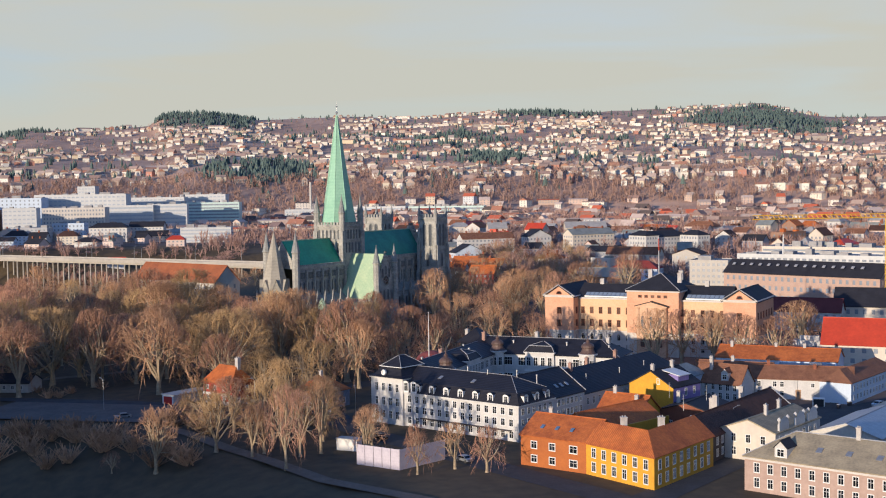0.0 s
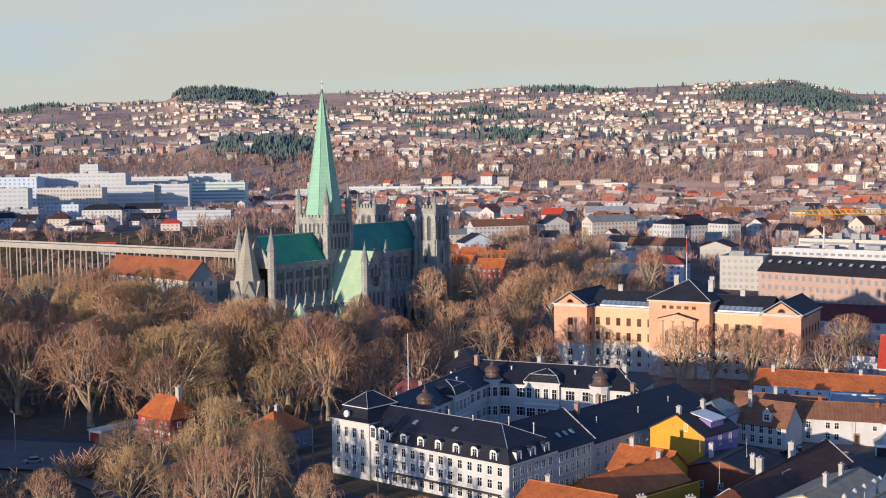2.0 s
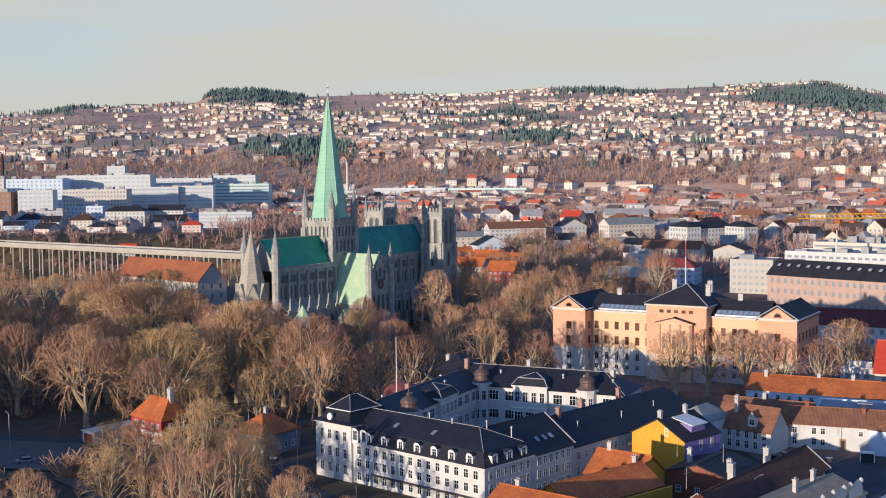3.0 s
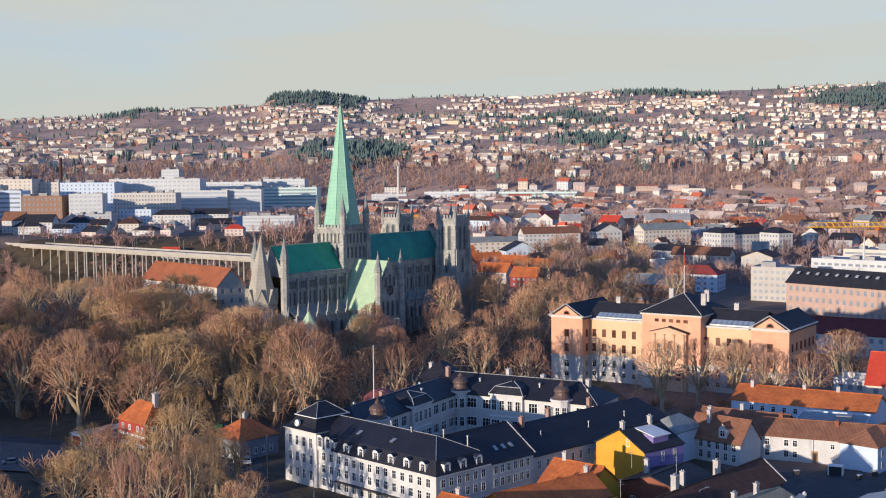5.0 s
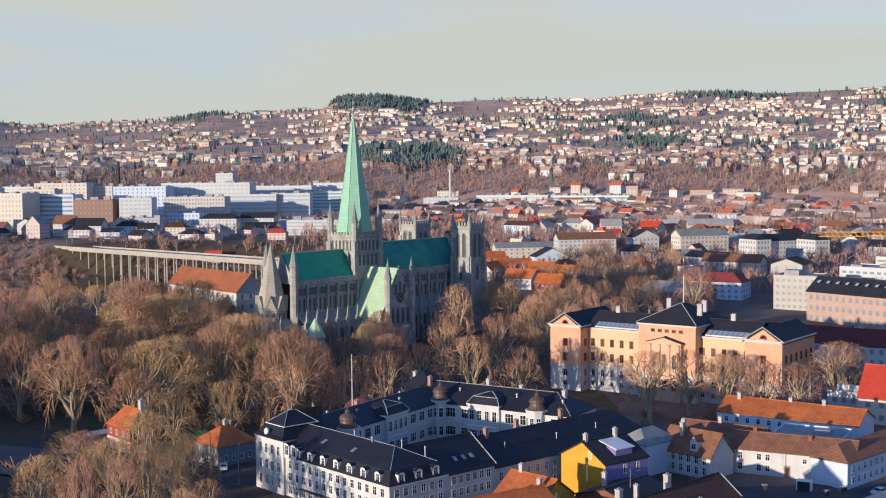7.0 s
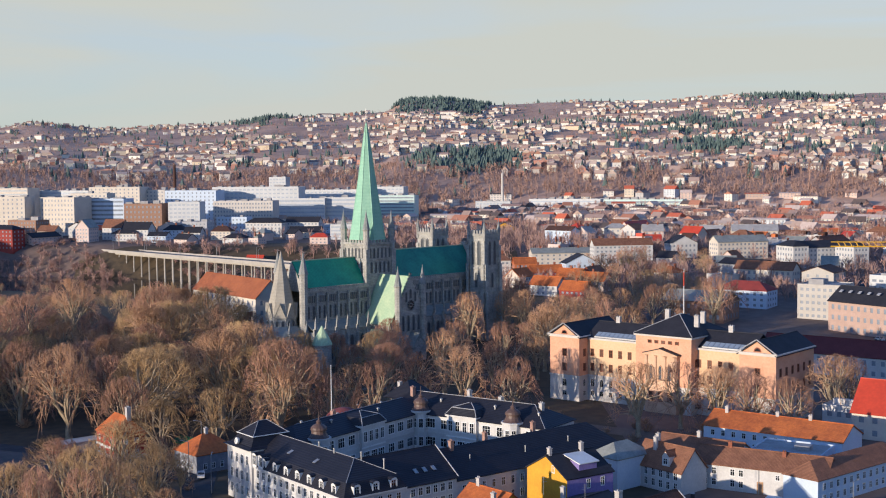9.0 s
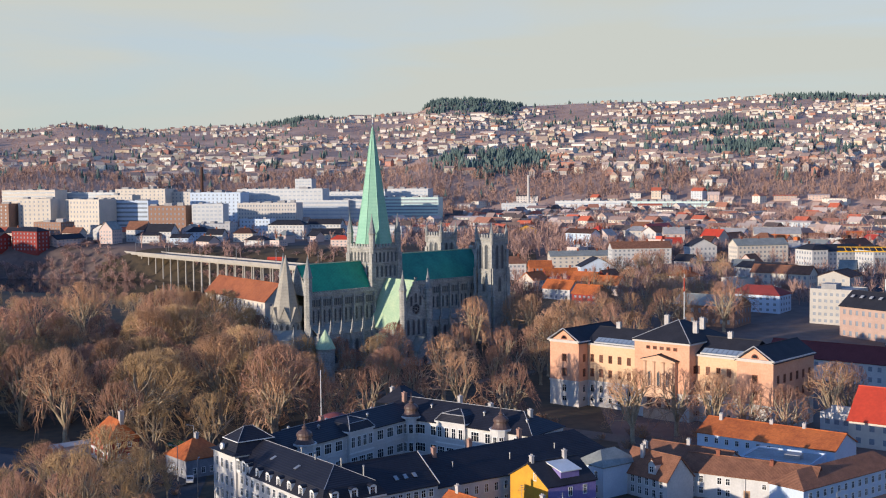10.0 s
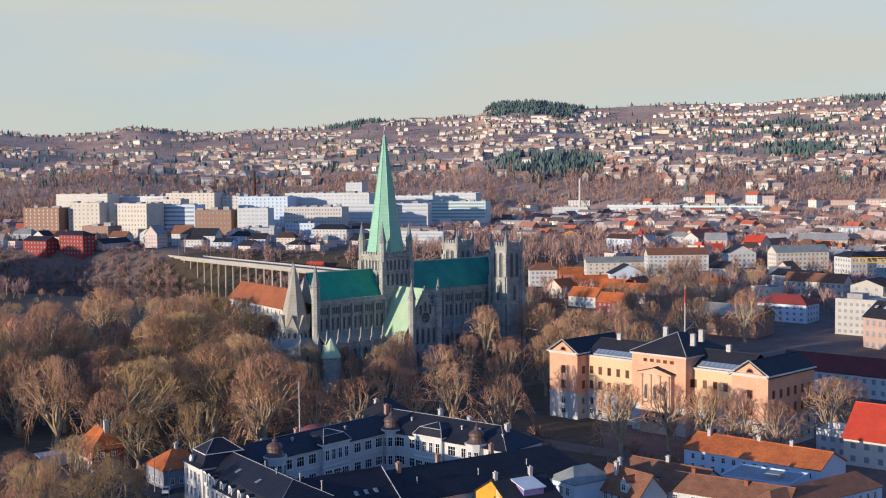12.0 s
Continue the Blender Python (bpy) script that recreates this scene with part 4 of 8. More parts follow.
    part("round_window", g, WHITE, pav, at=pose(4.4, -0.35, 13.5, 80, 0, 0))
    for x in (12.2, 14.9):
        dormer(th, x - 0.4, -0.1, 8.9, 0, SLATE, 1.7, 2.6)
    # side range along the lane: a wider head, then a long narrow wing
    out = [(32, 15.5), (48, 15.5), (48, 29), (32, 29)]
    holes = {1: grid_holes(13.5, (0.7, 3.6, 6.3), 6, 1.2, 1.75, 0.8)}
    g = Geo()
    walls(g, out, -1.5, 8.8, holes)
    gable_ends(g, 32, 48, 14.5, 29, 8.8, 14.3, "y")
    side = part("side_range", g, PLASTER, th)
    wall_windows(side, out, holes, "cross")
    g = Geo()
    gable_roof(g, 32, 48, 7.8, 29, 8.9, 14.4, 0.35, "y")
    part("roof", g, SLATE, side)
    ridge(side, [(31.7, 29.3, 8.95), (40, 29.3, 14.5), (48.3, 29.3, 8.95)], 0.14)
    for k in range(3):
        part("roof_light", Geo().box(-0.45, 0.45, -0.04, 0.1, -0.65, 0.65), METAL, side, at=pose(45.3, 20 + k * 2.4, 10.95, -56, 0, 90))
    out = [(33.5, 29), (47.4, 29), (47.4, 82), (33.5, 82)]
    holes = {1: grid_holes(53, (1.3, 4.6), 18, 1.05, 1.9, 1.2), 3: grid_holes(53, (1.3, 4.6), 14, 1.05, 1.9, 1.2), 2: grid_holes(13.9, (1.3, 4.6), 4, 1.05, 1.9, 1.2)}
    g = Geo()
    walls(g, out, -1.5, 7.6, holes)
    wing = part("long_wing", g, PLASTER, th)
    wall_windows(wing, out, holes, "cross")
    g = Geo()
    hip_roof(g, 33.5, 47.4, 22, 82, 7.7, 13.5, 7.0)
    part("roof", g, SLATE, wing)
    for y, x, z in ((33, 41, 15.0), (45, 38.4, 14.8), (60, 38.2, 15.2), (36, 44, 11.8), (52, 44.5, 11.6), (66, 44, 11.8)):
        if z > 13:
            chimney(wing, x, y, z - 3, z, 0.9, 0.9, CHIMNEY_PINK)
        else:
            part("vent_pipe", Geo().lathe(x, y, [(0.12, z - 1.5), (0.12, z), (0.2, z), (0.2, z + 0.2)], 8), METAL, wing)
    # left and back ranges, turned a little
    B = M.inverted() @ pose(25.2, -178.0, 0, 0, 0, -35.0)

    def local(geo):
        shifted(geo, 0, B)
        return geo
    turn = math.degrees(B.to_euler().z)
    for name, out, holes, roof in (
        ("left_range", [(-13, -47), (0, -47), (0, 0), (-13, 0)], {1: grid_holes(47, (4.0,), 11, 2.5, 2.3, 2.0) + grid_holes(47, (8.6,), 11, 2.5, 2.5, 2.0), 3: grid_holes(47, (1.5, 4.8, 8.2), 12, 1.1, 2.0)}, (-13, 0, -47, 14)),
        ("back_range", [(-13, 0), (38, 0), (38, 14.5), (-13, 14.5)], {0: grid_holes(51, (4.0,), 11, 2.7, 2.3, 2.0) + grid_holes(51, (8.6,), 11, 2.5, 2.5, 2.0), 2: grid_holes(51, (1.5, 4.8, 8.2), 14, 1.1, 2.0)}, (-13, 38, 0, 14.5)),
    ):
        g = Geo()
        walls(g, out, -1.5, 12.0, holes)
        x0, x1, y0, y1 = roof
        g.box(out[0][0] - 0.3, out[1][0] + 0.3, out[0][1] - 0.3, out[2][1] + 0.3, 11.8, 12.15)
        g.box(out[0][0] - 0.15, out[1][0] + 0.15, out[0][1] - 0.15, out[2][1] + 0.15, 7.3, 7.6)
        rng = part(name, g, PLASTER, th, at=B)
        wall_windows(rng, out, holes, "triple")
        g = Geo()
        if name == "left_range":
            ridge(rng, [(-6.5, -40.5, 15.3), (-6.5, 1.5, 15.3)])
            hip_roof(g, -13, 0, -47, 8, 12.1, 15.2, 6.5, 0.5)
        else:
            ridge(rng, [(-6, 7.25, 16.3), (31, 7.25, 16.3)])
            ridge(rng, [(31, 7.25, 16.3), (38.4, -0.4, 12.2)])
            hip_roof(g, -13, 38, 0, 14.5, 12.1, 16.2, 7.0, 0.5)
        part("roof", g, SLATE, rng)
    for x, y in ((0.3, 0.5), (28.6, 0.5), (0.3, -39.7)):
        p = B @ Vector((x, y, 0))
        g = Geo().lathe(p.x, p.y, [(2.7, -1), (2.7, 7.3), (2.82, 7.35), (2.82, 7.6), (2.7, 7.65), (2.7, 12.4), (2.95, 12.5), (2.95, 12.9)], 10, turn=radians(turn))
        bay = part("bay", g, PLASTER, th)
        for off in ((-90, -54, -18) if y > 0 and x < 1 else (-126, -90, -54) if x > 1 else (-54, -18, 18)):
            out_dir = radians(off + turn)
            for z, hh in ((3.9, 2.4), (8.6, 2.5)):
                add_window(bay, p.x + 2.68 * math.cos(out_dir), p.y + 2.68 * math.sin(out_dir), z, off + turn + 90, 1.15, hh, "cross")
        onion(th, p.x, p.y, 12.9, 18.6, 1.7)
    # raised centre over the courtyard front
    for cx, cy, al in ((14.0, 1.5, 0), (-1.5, -20, 90)):
        g = Geo().box(-4.5, 4.5, -2.4, 2.0, -1, 12.7)
        g.box(-4.8, 4.8, -2.7, 2.3, 12.5, 12.9)
        blk = part("bay", g, PLASTER, th, at=B @ pose(cx, cy, 0, 0, 0, al))
        for x in (-3.3, -1.1, 1.1, 3.3):
            add_window(blk, x, -2.52, 8.7, 0, 1.4, 2.7, "cross")
        for x in (-2.9, 0, 2.9):
            add_window(blk, x, -2.52, 4.0, 0, 2.4, 2.4, "triple")
        part("cornice", Geo().box(-4.65, 4.65, -2.55, -2.4, 7.2, 7.55), WHITE, blk)
        g = Geo()
        mansard(g, -4.5, 4.5, -2.4, 6.0, 12.9, 14.6, 15.6, 1.0)
        part("roof", g, SLATE, blk)
        ridge(blk, [(-4.8, -2.75, 12.95), (-3.5, -1.4, 14.68), (-0.3, 1.8, 15.7)], 0.1)
        ridge(blk, [(4.8, -2.75, 12.95), (3.5, -1.4, 14.68), (0.3, 1.8, 15.7)], 0.1)
        ridge(blk, [(-3.5, -1.4, 14.68), (3.5, -1.4, 14.68)], 0.1)
    for x, y, z0, z1, mt in ((-10.8, 9.7, 13, 18.6, SLATE), ):
        g = Geo()
        k = len(g.v)
        hip_roof(g, -15, -5.5, 4.5, 15.2, 14.2, 18.4, 4.6, 0.2)
        part("turret_roof", g, SLATE, th, at=B)
    for x, y, z, mt in ((-6.0, 5.5, 17.6, CHIMNEY_PINK), (10.1, 8.7, 17.8, CHIMNEY), (20, 8.5, 17.0, CHIMNEY), (33, 7, 17.0, CHIMNEY), (-13, 9, 17.8, CHIMNEY), (-7, -26, 16.2, CHIMNEY_PINK)):
        p = B @ Vector((x, y, 0))
        chimney(th, p.x, p.y, z - 4, z, 1.1, 0.9, mt)
    for k, (x, y, z) in enumerate(((-8.5, -36, 14.6), (-4.2, -30, 14.4), (-9, -22, 14.2), (-4.0, -12, 14.4), (-8.6, -5, 14.4), (4, 4.5, 15.0), (21, 4.2, 15.0), (26.5, 4.4, 15.0), (34, 4.0, 14.6), (9, 10.5, 15.0))):
        p = B @ Vector((x, y, 0))
        part("vent_pipe", Geo().lathe(p.x, p.y, [(0.22, z - 1.6), (0.22, z + 0.2), (0.4, z + 0.25), (0.4, z + 0.5), (0.1, z + 0.7)], 8), METAL, th)
    return th


palace()


# ---- the school ----
def school():
    th = thing("school", "peach plastered neoclassical school with white ground floor and black roofs", "school", pose(66.3, -92.5, 0, 0, 0, -40.0))
    L, D, E = 79.5, 26.0, 20.6

    def block(name, x0, x1, y0, y1, top, holes, band=8.2):
        out = [(x0, y0), (x1, y0), (x1, y1), (x0, y1)]
        low = {e: [h for h in hs if h[1] < band - 0.5] for e, hs in holes.items()}
        high = {e: [h for h in hs if h[1] >= band - 0.5] for e, hs in holes.items()}
        g = Geo()
        walls(g, out, -1.5, band, low, 0)
        walls(g, out, band, top, high, 1)
        g.box(x0 - 0.2, x1 + 0.2, y0 - 0.2, y1 + 0.2, band - 0.25, band + 0.2, 0)
        g.box(x0 - 0.5, x1 + 0.5, y0 - 0.5, y1 + 0.5, top - 0.6, top, 0)
        b = part(name, g, [CREAM, PEACH_PALE if name == "main_range" else PEACH], th)
        wall_windows(b, out, {e: [h for h in hs if h[3] < 2] for e, hs in low.items()}, "sash", CREAM)
        wall_windows(b, out, {e: [h for h in hs if h[3] >= 2] for e, hs in low.items()}, "round", CREAM)
        wall_windows(b, out, high, "cross", BRICK)
        return b
    rows = ((1.6, 1.6), (4.6, 2.5), (9.8, 2.5), (14.6, 2.4))

    def cols(length, n, w=1.35, margin=1.0):
        return [h for z, hh in rows for h in grid_holes(length, (z,), n, w, hh, margin)]
    block("main_range", 10.5, 69, 5.0, 22.0, E, {0: cols(58.5, 16), 2: cols(58.5, 14)})
    for name, x0, x1 in (("wing_pavilion", 0, 11.5), ("wing_pavilion", 68, L)):
        b = block(name, x0, x1, 0, D, 21.3, {0: cols(11.5, 1, 1.7, 3.5), 1: cols(D, 6), 3: cols(D, 6)})
        xc = (x0 + x1) / 2
        part("gable", Geo().poly([(x0, 0, 21.3), (x1, 0, 21.3), (xc, 0, 25.0)]), PEACH, b)
        part("gable", Geo().poly([(x1, D, 21.3), (x0, D, 21.3), (xc, D, 25.0)]), CREAM, b)
        g = Geo()
        gable_roof(g, x0, x1, 0, D, 21.3, 25.2, 0.7, "y")
        part("roof", g, SLATE_PLAIN, b, "black pitched roof")
        g = Geo().box(x0 - 0.55, x1 + 0.55, -0.75, -0.05, 21.2, 21.6)
        part("cornice", g, CREAM, b)
        arc = [(math.cos(math.pi * k / 8), math.sin(math.pi * k / 8)) for k in range(9)]
        g = Geo()
        for (ca, sa), (cb, sb) in zip(arc, arc[1:]):
            g.poly([(1.15 * ca, -0.12, 1.15 * sa), (1.15 * cb, -0.12, 1.15 * sb), (0.85 * cb, -0.12, 0.85 * sb), (0.85 * ca, -0.12, 0.85 * sa)][::-1])
        g.box(-1.2, 1.2, -0.2, 0, -0.22, 0)
        w = part("half_round_window", g, BRICK, b, at=pose(xc, 0, 22.0))
        part("pane", Geo().poly([(0.9 * c, -0.08, 0.9 * s) for c, s in arc][::-1]), GLASS, w)
        ridge(b, [(x0 - 0.75, -0.75, 21.35), (xc, -0.75, 25.45), (x1 + 0.75, -0.75, 21.35)], 0.16)
    g = Geo()
    gable_roof(g, 11, 68.5, 5.0, 22.0, E, 25.2, 0.5, "x")
    part("roof", g, SLATE_PLAIN, th, "black pitched roof")
    for x0, x1 in ((14, 31), (53, 67)):
        sky = part("glazed_strip", Geo().box(x0 - 0.1, x1 + 0.1, 5.1, 5.25, E + 0.1, E + 0.55), METAL, th, "row of skylights along the eaves")
        pane = Geo().slab([(0, 0, 0), (1.55, 0, 0), (1.55, 2.4, 1.25), (0, 2.4, 1.25)], 0.08).mesh("pane", [mat("roof_glass", (0.25, 0.30, 0.36), (0.16, 0.2, 0.25), 0.6, 0.15, spec=0.6)])
        for k in range(int((x1 - x0) / 1.7)):
            part("pane", pane, pane.materials[0], sky, at=Matrix.Translation((x0 + k * 1.7, 5.2, E + 0.5)))
    c = block("centre_block", 32, 51.5, 1.2, 24, 24.0, {0: [h for h in cols(19.5, 3, 1.5, 4.0)], 1: cols(22.8, 5), 3: cols(22.8, 5)})
    for k in range(5):
        add_window(c, 37.0 + k * 2.4, 1.08, 21.4, 0, 1.2, 0.9, "plain", BRICK)
    g = Geo()
    hip_roof(g, 32, 51.5, 1.2, 24, 24.1, 29.6, 10.2, 0.6)
    part("roof", g, SLATE_PLAIN, c, "black pyramid roof")
    for q in ((31.4, 0.6), (52.1, 0.6)):
        ridge(c, [(*q, 24.15), (41.75, 11.2, 29.75)], 0.13)
    # shallow temple front in the middle
    g = Geo().box(36.2, 47.3, -0.4, 1.2, -1, 18.0)
    g.box(35.8, 47.7, -0.8, 1.2, 17.9, 18.6)
    gable_ends(g, 35.8, 47.7, -0.7, 1.2, 18.6, 20.2, "y")
    PALE = mat("pale_peach", (0.64, 0.42, 0.28), (0.54, 0.33, 0.21), 0.2, 0.85, bump=0.12)
    tf = part("temple_front", g, PALE, th)
    g = Geo()
    gable_roof(g, 35.8, 47.7, -0.7, 1.2, 18.6, 20.2, 0.3, "y")
    part("roof", g, SLATE_PLAIN, tf)
    for x in (36.9, 40.1, 43.4, 46.6):
        part("pilaster", Geo().lathe(x, -0.5, [(0.55, 8.0), (0.5, 8.4), (0.42, 17.2), (0.6, 17.8)], 10), PALE, tf)
    for x in (38.5, 41.75, 45.0):
        add_window(tf, x, -0.4, 10.2, 0, 1.4, 4.8, "lancet", PALE)
        add_window(tf, x, -0.52, 3.6, 0, 1.5, 3.0, "sash", BRICK)
    for x, y, z in ((18, 13.5, 27.0), (58.5, 13.5, 27.0), (50.2, 7, 30.2), (48.5, 14, 30.6), (38, 10.5, 31.0)):
        chimney(th, x, y, z - 3.6, z, 1.5, 1.0, CHIMNEY)
    g = Geo().lathe(37.8, 21, [(0.18, 25), (0.09, 43.2)], 8)
    fp = part("flagpole", g, WHITE, th)
    part("red_tip", Geo().lathe(37.8, 21, [(0.19, 37.6), (0.16, 42.0)], 8), RED_SHEET, fp, "red band on the white pole")
    return th


school()


# ---- houses beside the court building ----
def paint_sides(ob, mats):
    """Other paints for some sides: {(nx, ny): material} by the wall's local outward direction."""
    me = ob.data
    for key, material in mats.items():
        me.materials.append(material)
        k = len(me.materials) - 1
        for p in me.polygons:
            if p.normal.x * key[0] + p.normal.y * key[1] > 0.9:
                p.material_index = k


def child(th, name):
    return next(o for o in th.children if o.name.split(".")[0] == name)


h = house("gabled_house", "ochre gabled house with violet flank and dark roof", pose(50.6, -223.7, 0, 0, 0, -56), 14, 13, 8.9, 12.7, YELLOW, SLATE_PLAIN,
          "y", {0: [(9.3, 9.2, 0.9, 1.6)], 1: [(6, 6.0, 1.0, 2.0), (10, 6.0, 1.0, 2.0), (11.4, 2.4, 1.0, 2.0), (8, 2.4, 1.0, 2.0)]},
          chimneys=((7, 0.8, 11, 14.2), (7.3, 9.5, 11, 14.4)))
paint_sides(child(h, "wall"), {(1, 0): PURPLE})
g = Geo().box(8.6, 12.6, 4.5, 9.5, 8.8, 11.4)
dm = part("dormer", g, PURPLE, h)
part("dormer_roof", Geo().slab([(7.2, 4.2, 12.5), (13.2, 4.2, 11.3), (13.2, 9.8, 11.3), (7.2, 9.8, 12.5)], 0.2), WHITE, dm, "white sheet roof")

h = house("town_house", "white town house with steep brown tile roof and dormers", pose(77.0, -205.5, 0, 0, 0, -50), 14.5, 9.2, 5.4, 10.3, PLASTER, TILE_BROWN,
          "x", {0: grid_holes(14.5, (0.8, 3.2), 6, 1.1, 1.8, 0.6)}, chimneys=((4.2, 3.2, 8, 11.6), (3.2, 5.2, 9, 12)))
for x in (9.5,):
    g = Geo().box(x - 1.1, x + 1.1, 0.5, 4.0, 5.6, 8.4)
    gable_ends(g, x - 1.1, x + 1.1, 0.5, 4.0, 8.4, 9.5, "y")
    dm = part("dormer", g, PLASTER, h)
    g = Geo()
    gable_roof(g, x - 1.1, x + 1.1, 0.5, 4.2, 8.4, 9.5, 0.15, "y", 0.12)
    part("dormer_roof", g, TILE_BROWN, dm)
    add_window(dm, x, 0.38, 6.3, 0, 1.4, 1.5)
house("narrow_house", "pale blue narrow house with grey hipped roof", pose(66.5, -205.5, 0, 0, 0, -50), 9, 12, 7.4, 10.4, PLASTER_BLUE, LEAD, "x",
      {0: grid_holes(9, (1.2, 4.4), 3, 1.1, 1.8)}, hip=4.0)
house("long_house", "long white house with brown tile roof beside a yard", pose(91.2, -207.9, 0, 0, 0, -30), 30.5, 10, 6.0, 9.2, PLASTER, TILE_BROWN, "x",
      {0: [(s, z, 1.1, 1.6) for z in (0.9, 3.5) for s in (2.5, 4.6, 9, 11)] + [(15.5, 0.3, 1.4, 2.6), (19.5, 3.6, 1.0, 1.2)], 1: grid_holes(10, (0.9, 3.5), 3, 1.1, 1.6)},
      chimneys=((7, 5, 8, 10.4), (20, 4, 7.5, 9.6)), chimney_mat=BRICK)
h = house("side_wing", "pale wing with brown tile roof along the street", pose(114.4, -227.4, 0, 0, 0, 40), 37, 9, 6.0, 9.2, PLASTER_BLUE, TILE_BROWN, "x",
          {0: grid_holes(37, (0.9, 3.5), 13, 1.1, 1.6), 1: grid_holes(9, (0.9, 3.5), 2, 1.1, 1.6)}, hip=4.0)
house("range_house", "long low pale blue building with orange tile roof", pose(101.8, -166.2, 0, 0, 0, -38), 38, 14, 6.2, 9.4, PLASTER_BLUE, TILE, "x",
      {0: grid_holes(38, (1.0, 3.6), 12, 1.1, 1.5), 3: grid_holes(14, (1.0, 3.6), 3, 1.1, 1.5)}, chimneys=((4, 6, 8.4, 10.6), (18, 7, 8.6, 10.4), (27, 7, 8.6, 10.6)))
house("back_house", "small house with brown tile roof", pose(84.5, -190.5, 0, 0, 0, -38), 22, 9, 6.0, 8.6, PLASTER, TILE_BROWN, "x",
      {0: grid_holes(22, (1.0, 3.6), 6, 1.1, 1.5)}, chimneys=((10, 4.5, 8, 10),))
h = house("warehouse", "long dark timber house with dark tile roof", pose(47.6, -283.7, 0, 0, 0, 42), 47, 10, 6.0, 9.9, TIMBER, TILE_DARK, "x",
      {0: grid_holes(47, (1.0, 3.6), 16, 1.1, 1.7)}, chimneys=((14.5, 5.6, 8.5, 12.6, 1.1, 1.1), (30, 5.6, 8.5, 12.6, 1.1, 1.1)))
for x in (-0.3, 47.3):
    ridge(h, [(x, -0.5, 5.95), (x, 5, 10.15), (x, 10.5, 5.95)], 0.13)


def corner_house():
    """Two yellow wings that meet at a street corner, with one mitred tile roof."""
    th = thing("corner_house", "yellow corner house with orange tile roof and white window frames", "house", pose(0, 0, 0))
    d1 = Vector((math.cos(radians(-64)), math.sin(radians(-64)), 0))
    d2 = Vector((math.cos(radians(39.5)), math.sin(radians(39.5)), 0))
    n1, n2 = Vector((-d1.y, d1.x, 0)), Vector((-d2.y, d2.x, 0))
    a = Vector((17.2, -286.4, 0))
    c = a + d1 * 19.5
    e = c + d2 * 26.5
    w = 9.5

    def mitre(s):
        """Corner of the two lines set back by s."""
        k = (d2.dot(n1) and (s - s * n1.dot(n2)) / d2.dot(n1))
        return c + n2 * s + d2 * k
    out = [a, c, e, e + n2 * w, mitre(w), a + n1 * w]
    flat = [(p.x, p.y) for p in out]
    holes = {0: grid_holes(19.5, (0.9, 3.9), 6, 1.25, 2.1, 0.8), 1: grid_holes(26.5, (0.9, 3.9), 8, 1.25, 2.1, 0.8)}
    g = Geo()
    walls(g, flat, -1.0, 6.9, holes)
    top = Vector((0, 0, 10.9))
    up = Vector((0, 0, 6.9))
    g.poly([a + n1 * w + up, a + up, a + n1 * w / 2 + top])
    g.poly([e + up, e + n2 * w + up, e + n2 * w / 2 + top])
    part("wall", g, YELLOW, th)
    wall_windows(th, flat, holes, "cross")
    g = Geo()
    lo = Vector((0, 0, 6.75))
    ra, rc, re = a - d1 * 0.2 + n1 * w / 2 + top, mitre(w / 2) + top, e + d2 * 0.3 + n2 * w / 2 + top
    o = 0.4
    co, ci = mitre(-o) + lo, mitre(w + o) + lo
    g.slab([a - d1 * 0.2 - n1 * o + lo, co, rc, ra], 0.25)
    g.slab([co, e + d2 * 0.3 - n2 * o + lo, re, rc], 0.25)
    g.slab([ci, a - d1 * 0.2 + n1 * (w + o) + lo, ra, rc], 0.25)
    g.slab([e + d2 * 0.3 + n2 * (w + o) + lo, ci, rc, re], 0.25)
    part("roof", g, TILE, th, "orange tile roof with a mitred corner")
    for p in (a + d1 * 6 + n1 * 5.4, c + d2 * 13 + n2 * 5.4):
        chimney(th, p.x, p.y, 9.4, 12.6, 1.2, 1.1, CHIMNEY)
    g = Geo()
    for p, q in ((a, c), (c, e)):
        g.tube((p.x, p.y, 6.7), (q.x, q.y, 6.7), 0.14, 0.14, 5)
    part("gutter", g, TIMBER, th)
    return th


corner_house()
h = house("brick_house", "rust-red plastered house with orange tile roof", pose(6.2, -273.6, 0, 0, 0, -49), 17.5, 14, 7.0, 10.8, ORANGE, TILE, "x",
          {0: [(3.5, 4.0, 1.6, 1.7), (8.2, 4.0, 1.6, 1.7), (13.6, 4.0, 2.0, 1.7), (3.5, 0.9, 1.6, 1.7), (8.2, 0.9, 1.6, 1.7), (13.6, 0.9, 2.0, 1.7)],
           3: grid_holes(14, (0.9, 4.0), 4, 1.5, 1.7)}, chimneys=((3.5, 7.4, 9.6, 12.0),))
for x in (4.2, 8.0, 11.8):
    part("roof_light", Geo().box(-0.4, 0.4, -0.05, 0.1, -0.6, 0.6), mat("roof_glass_blue", (0.12, 0.2, 0.32), None, 1, 0.1), h, at=pose(x, 2.6, 8.6, -62, 0, 0))
house("rear_house", "low rear house with yellow wall and orange tile roof", pose(23.8, -272.3, 0, 0, 0, 31), 25, 11, 6.4, 9.8, YELLOW, TILE, "x", {0: grid_holes(26, (1.0, 3.4), 7, 1.1, 1.5)})
house("rear_house", "rear house with sunlit orange tile roof", pose(33.6, -245.6, 0, 0, 0, -48), 12, 11, 6.0, 9.9, YELLOW, TILE, "x", {}, chimneys=((2.5, 5.5, 8.8, 11.4), (10, 2.5, 7, 10.2)))
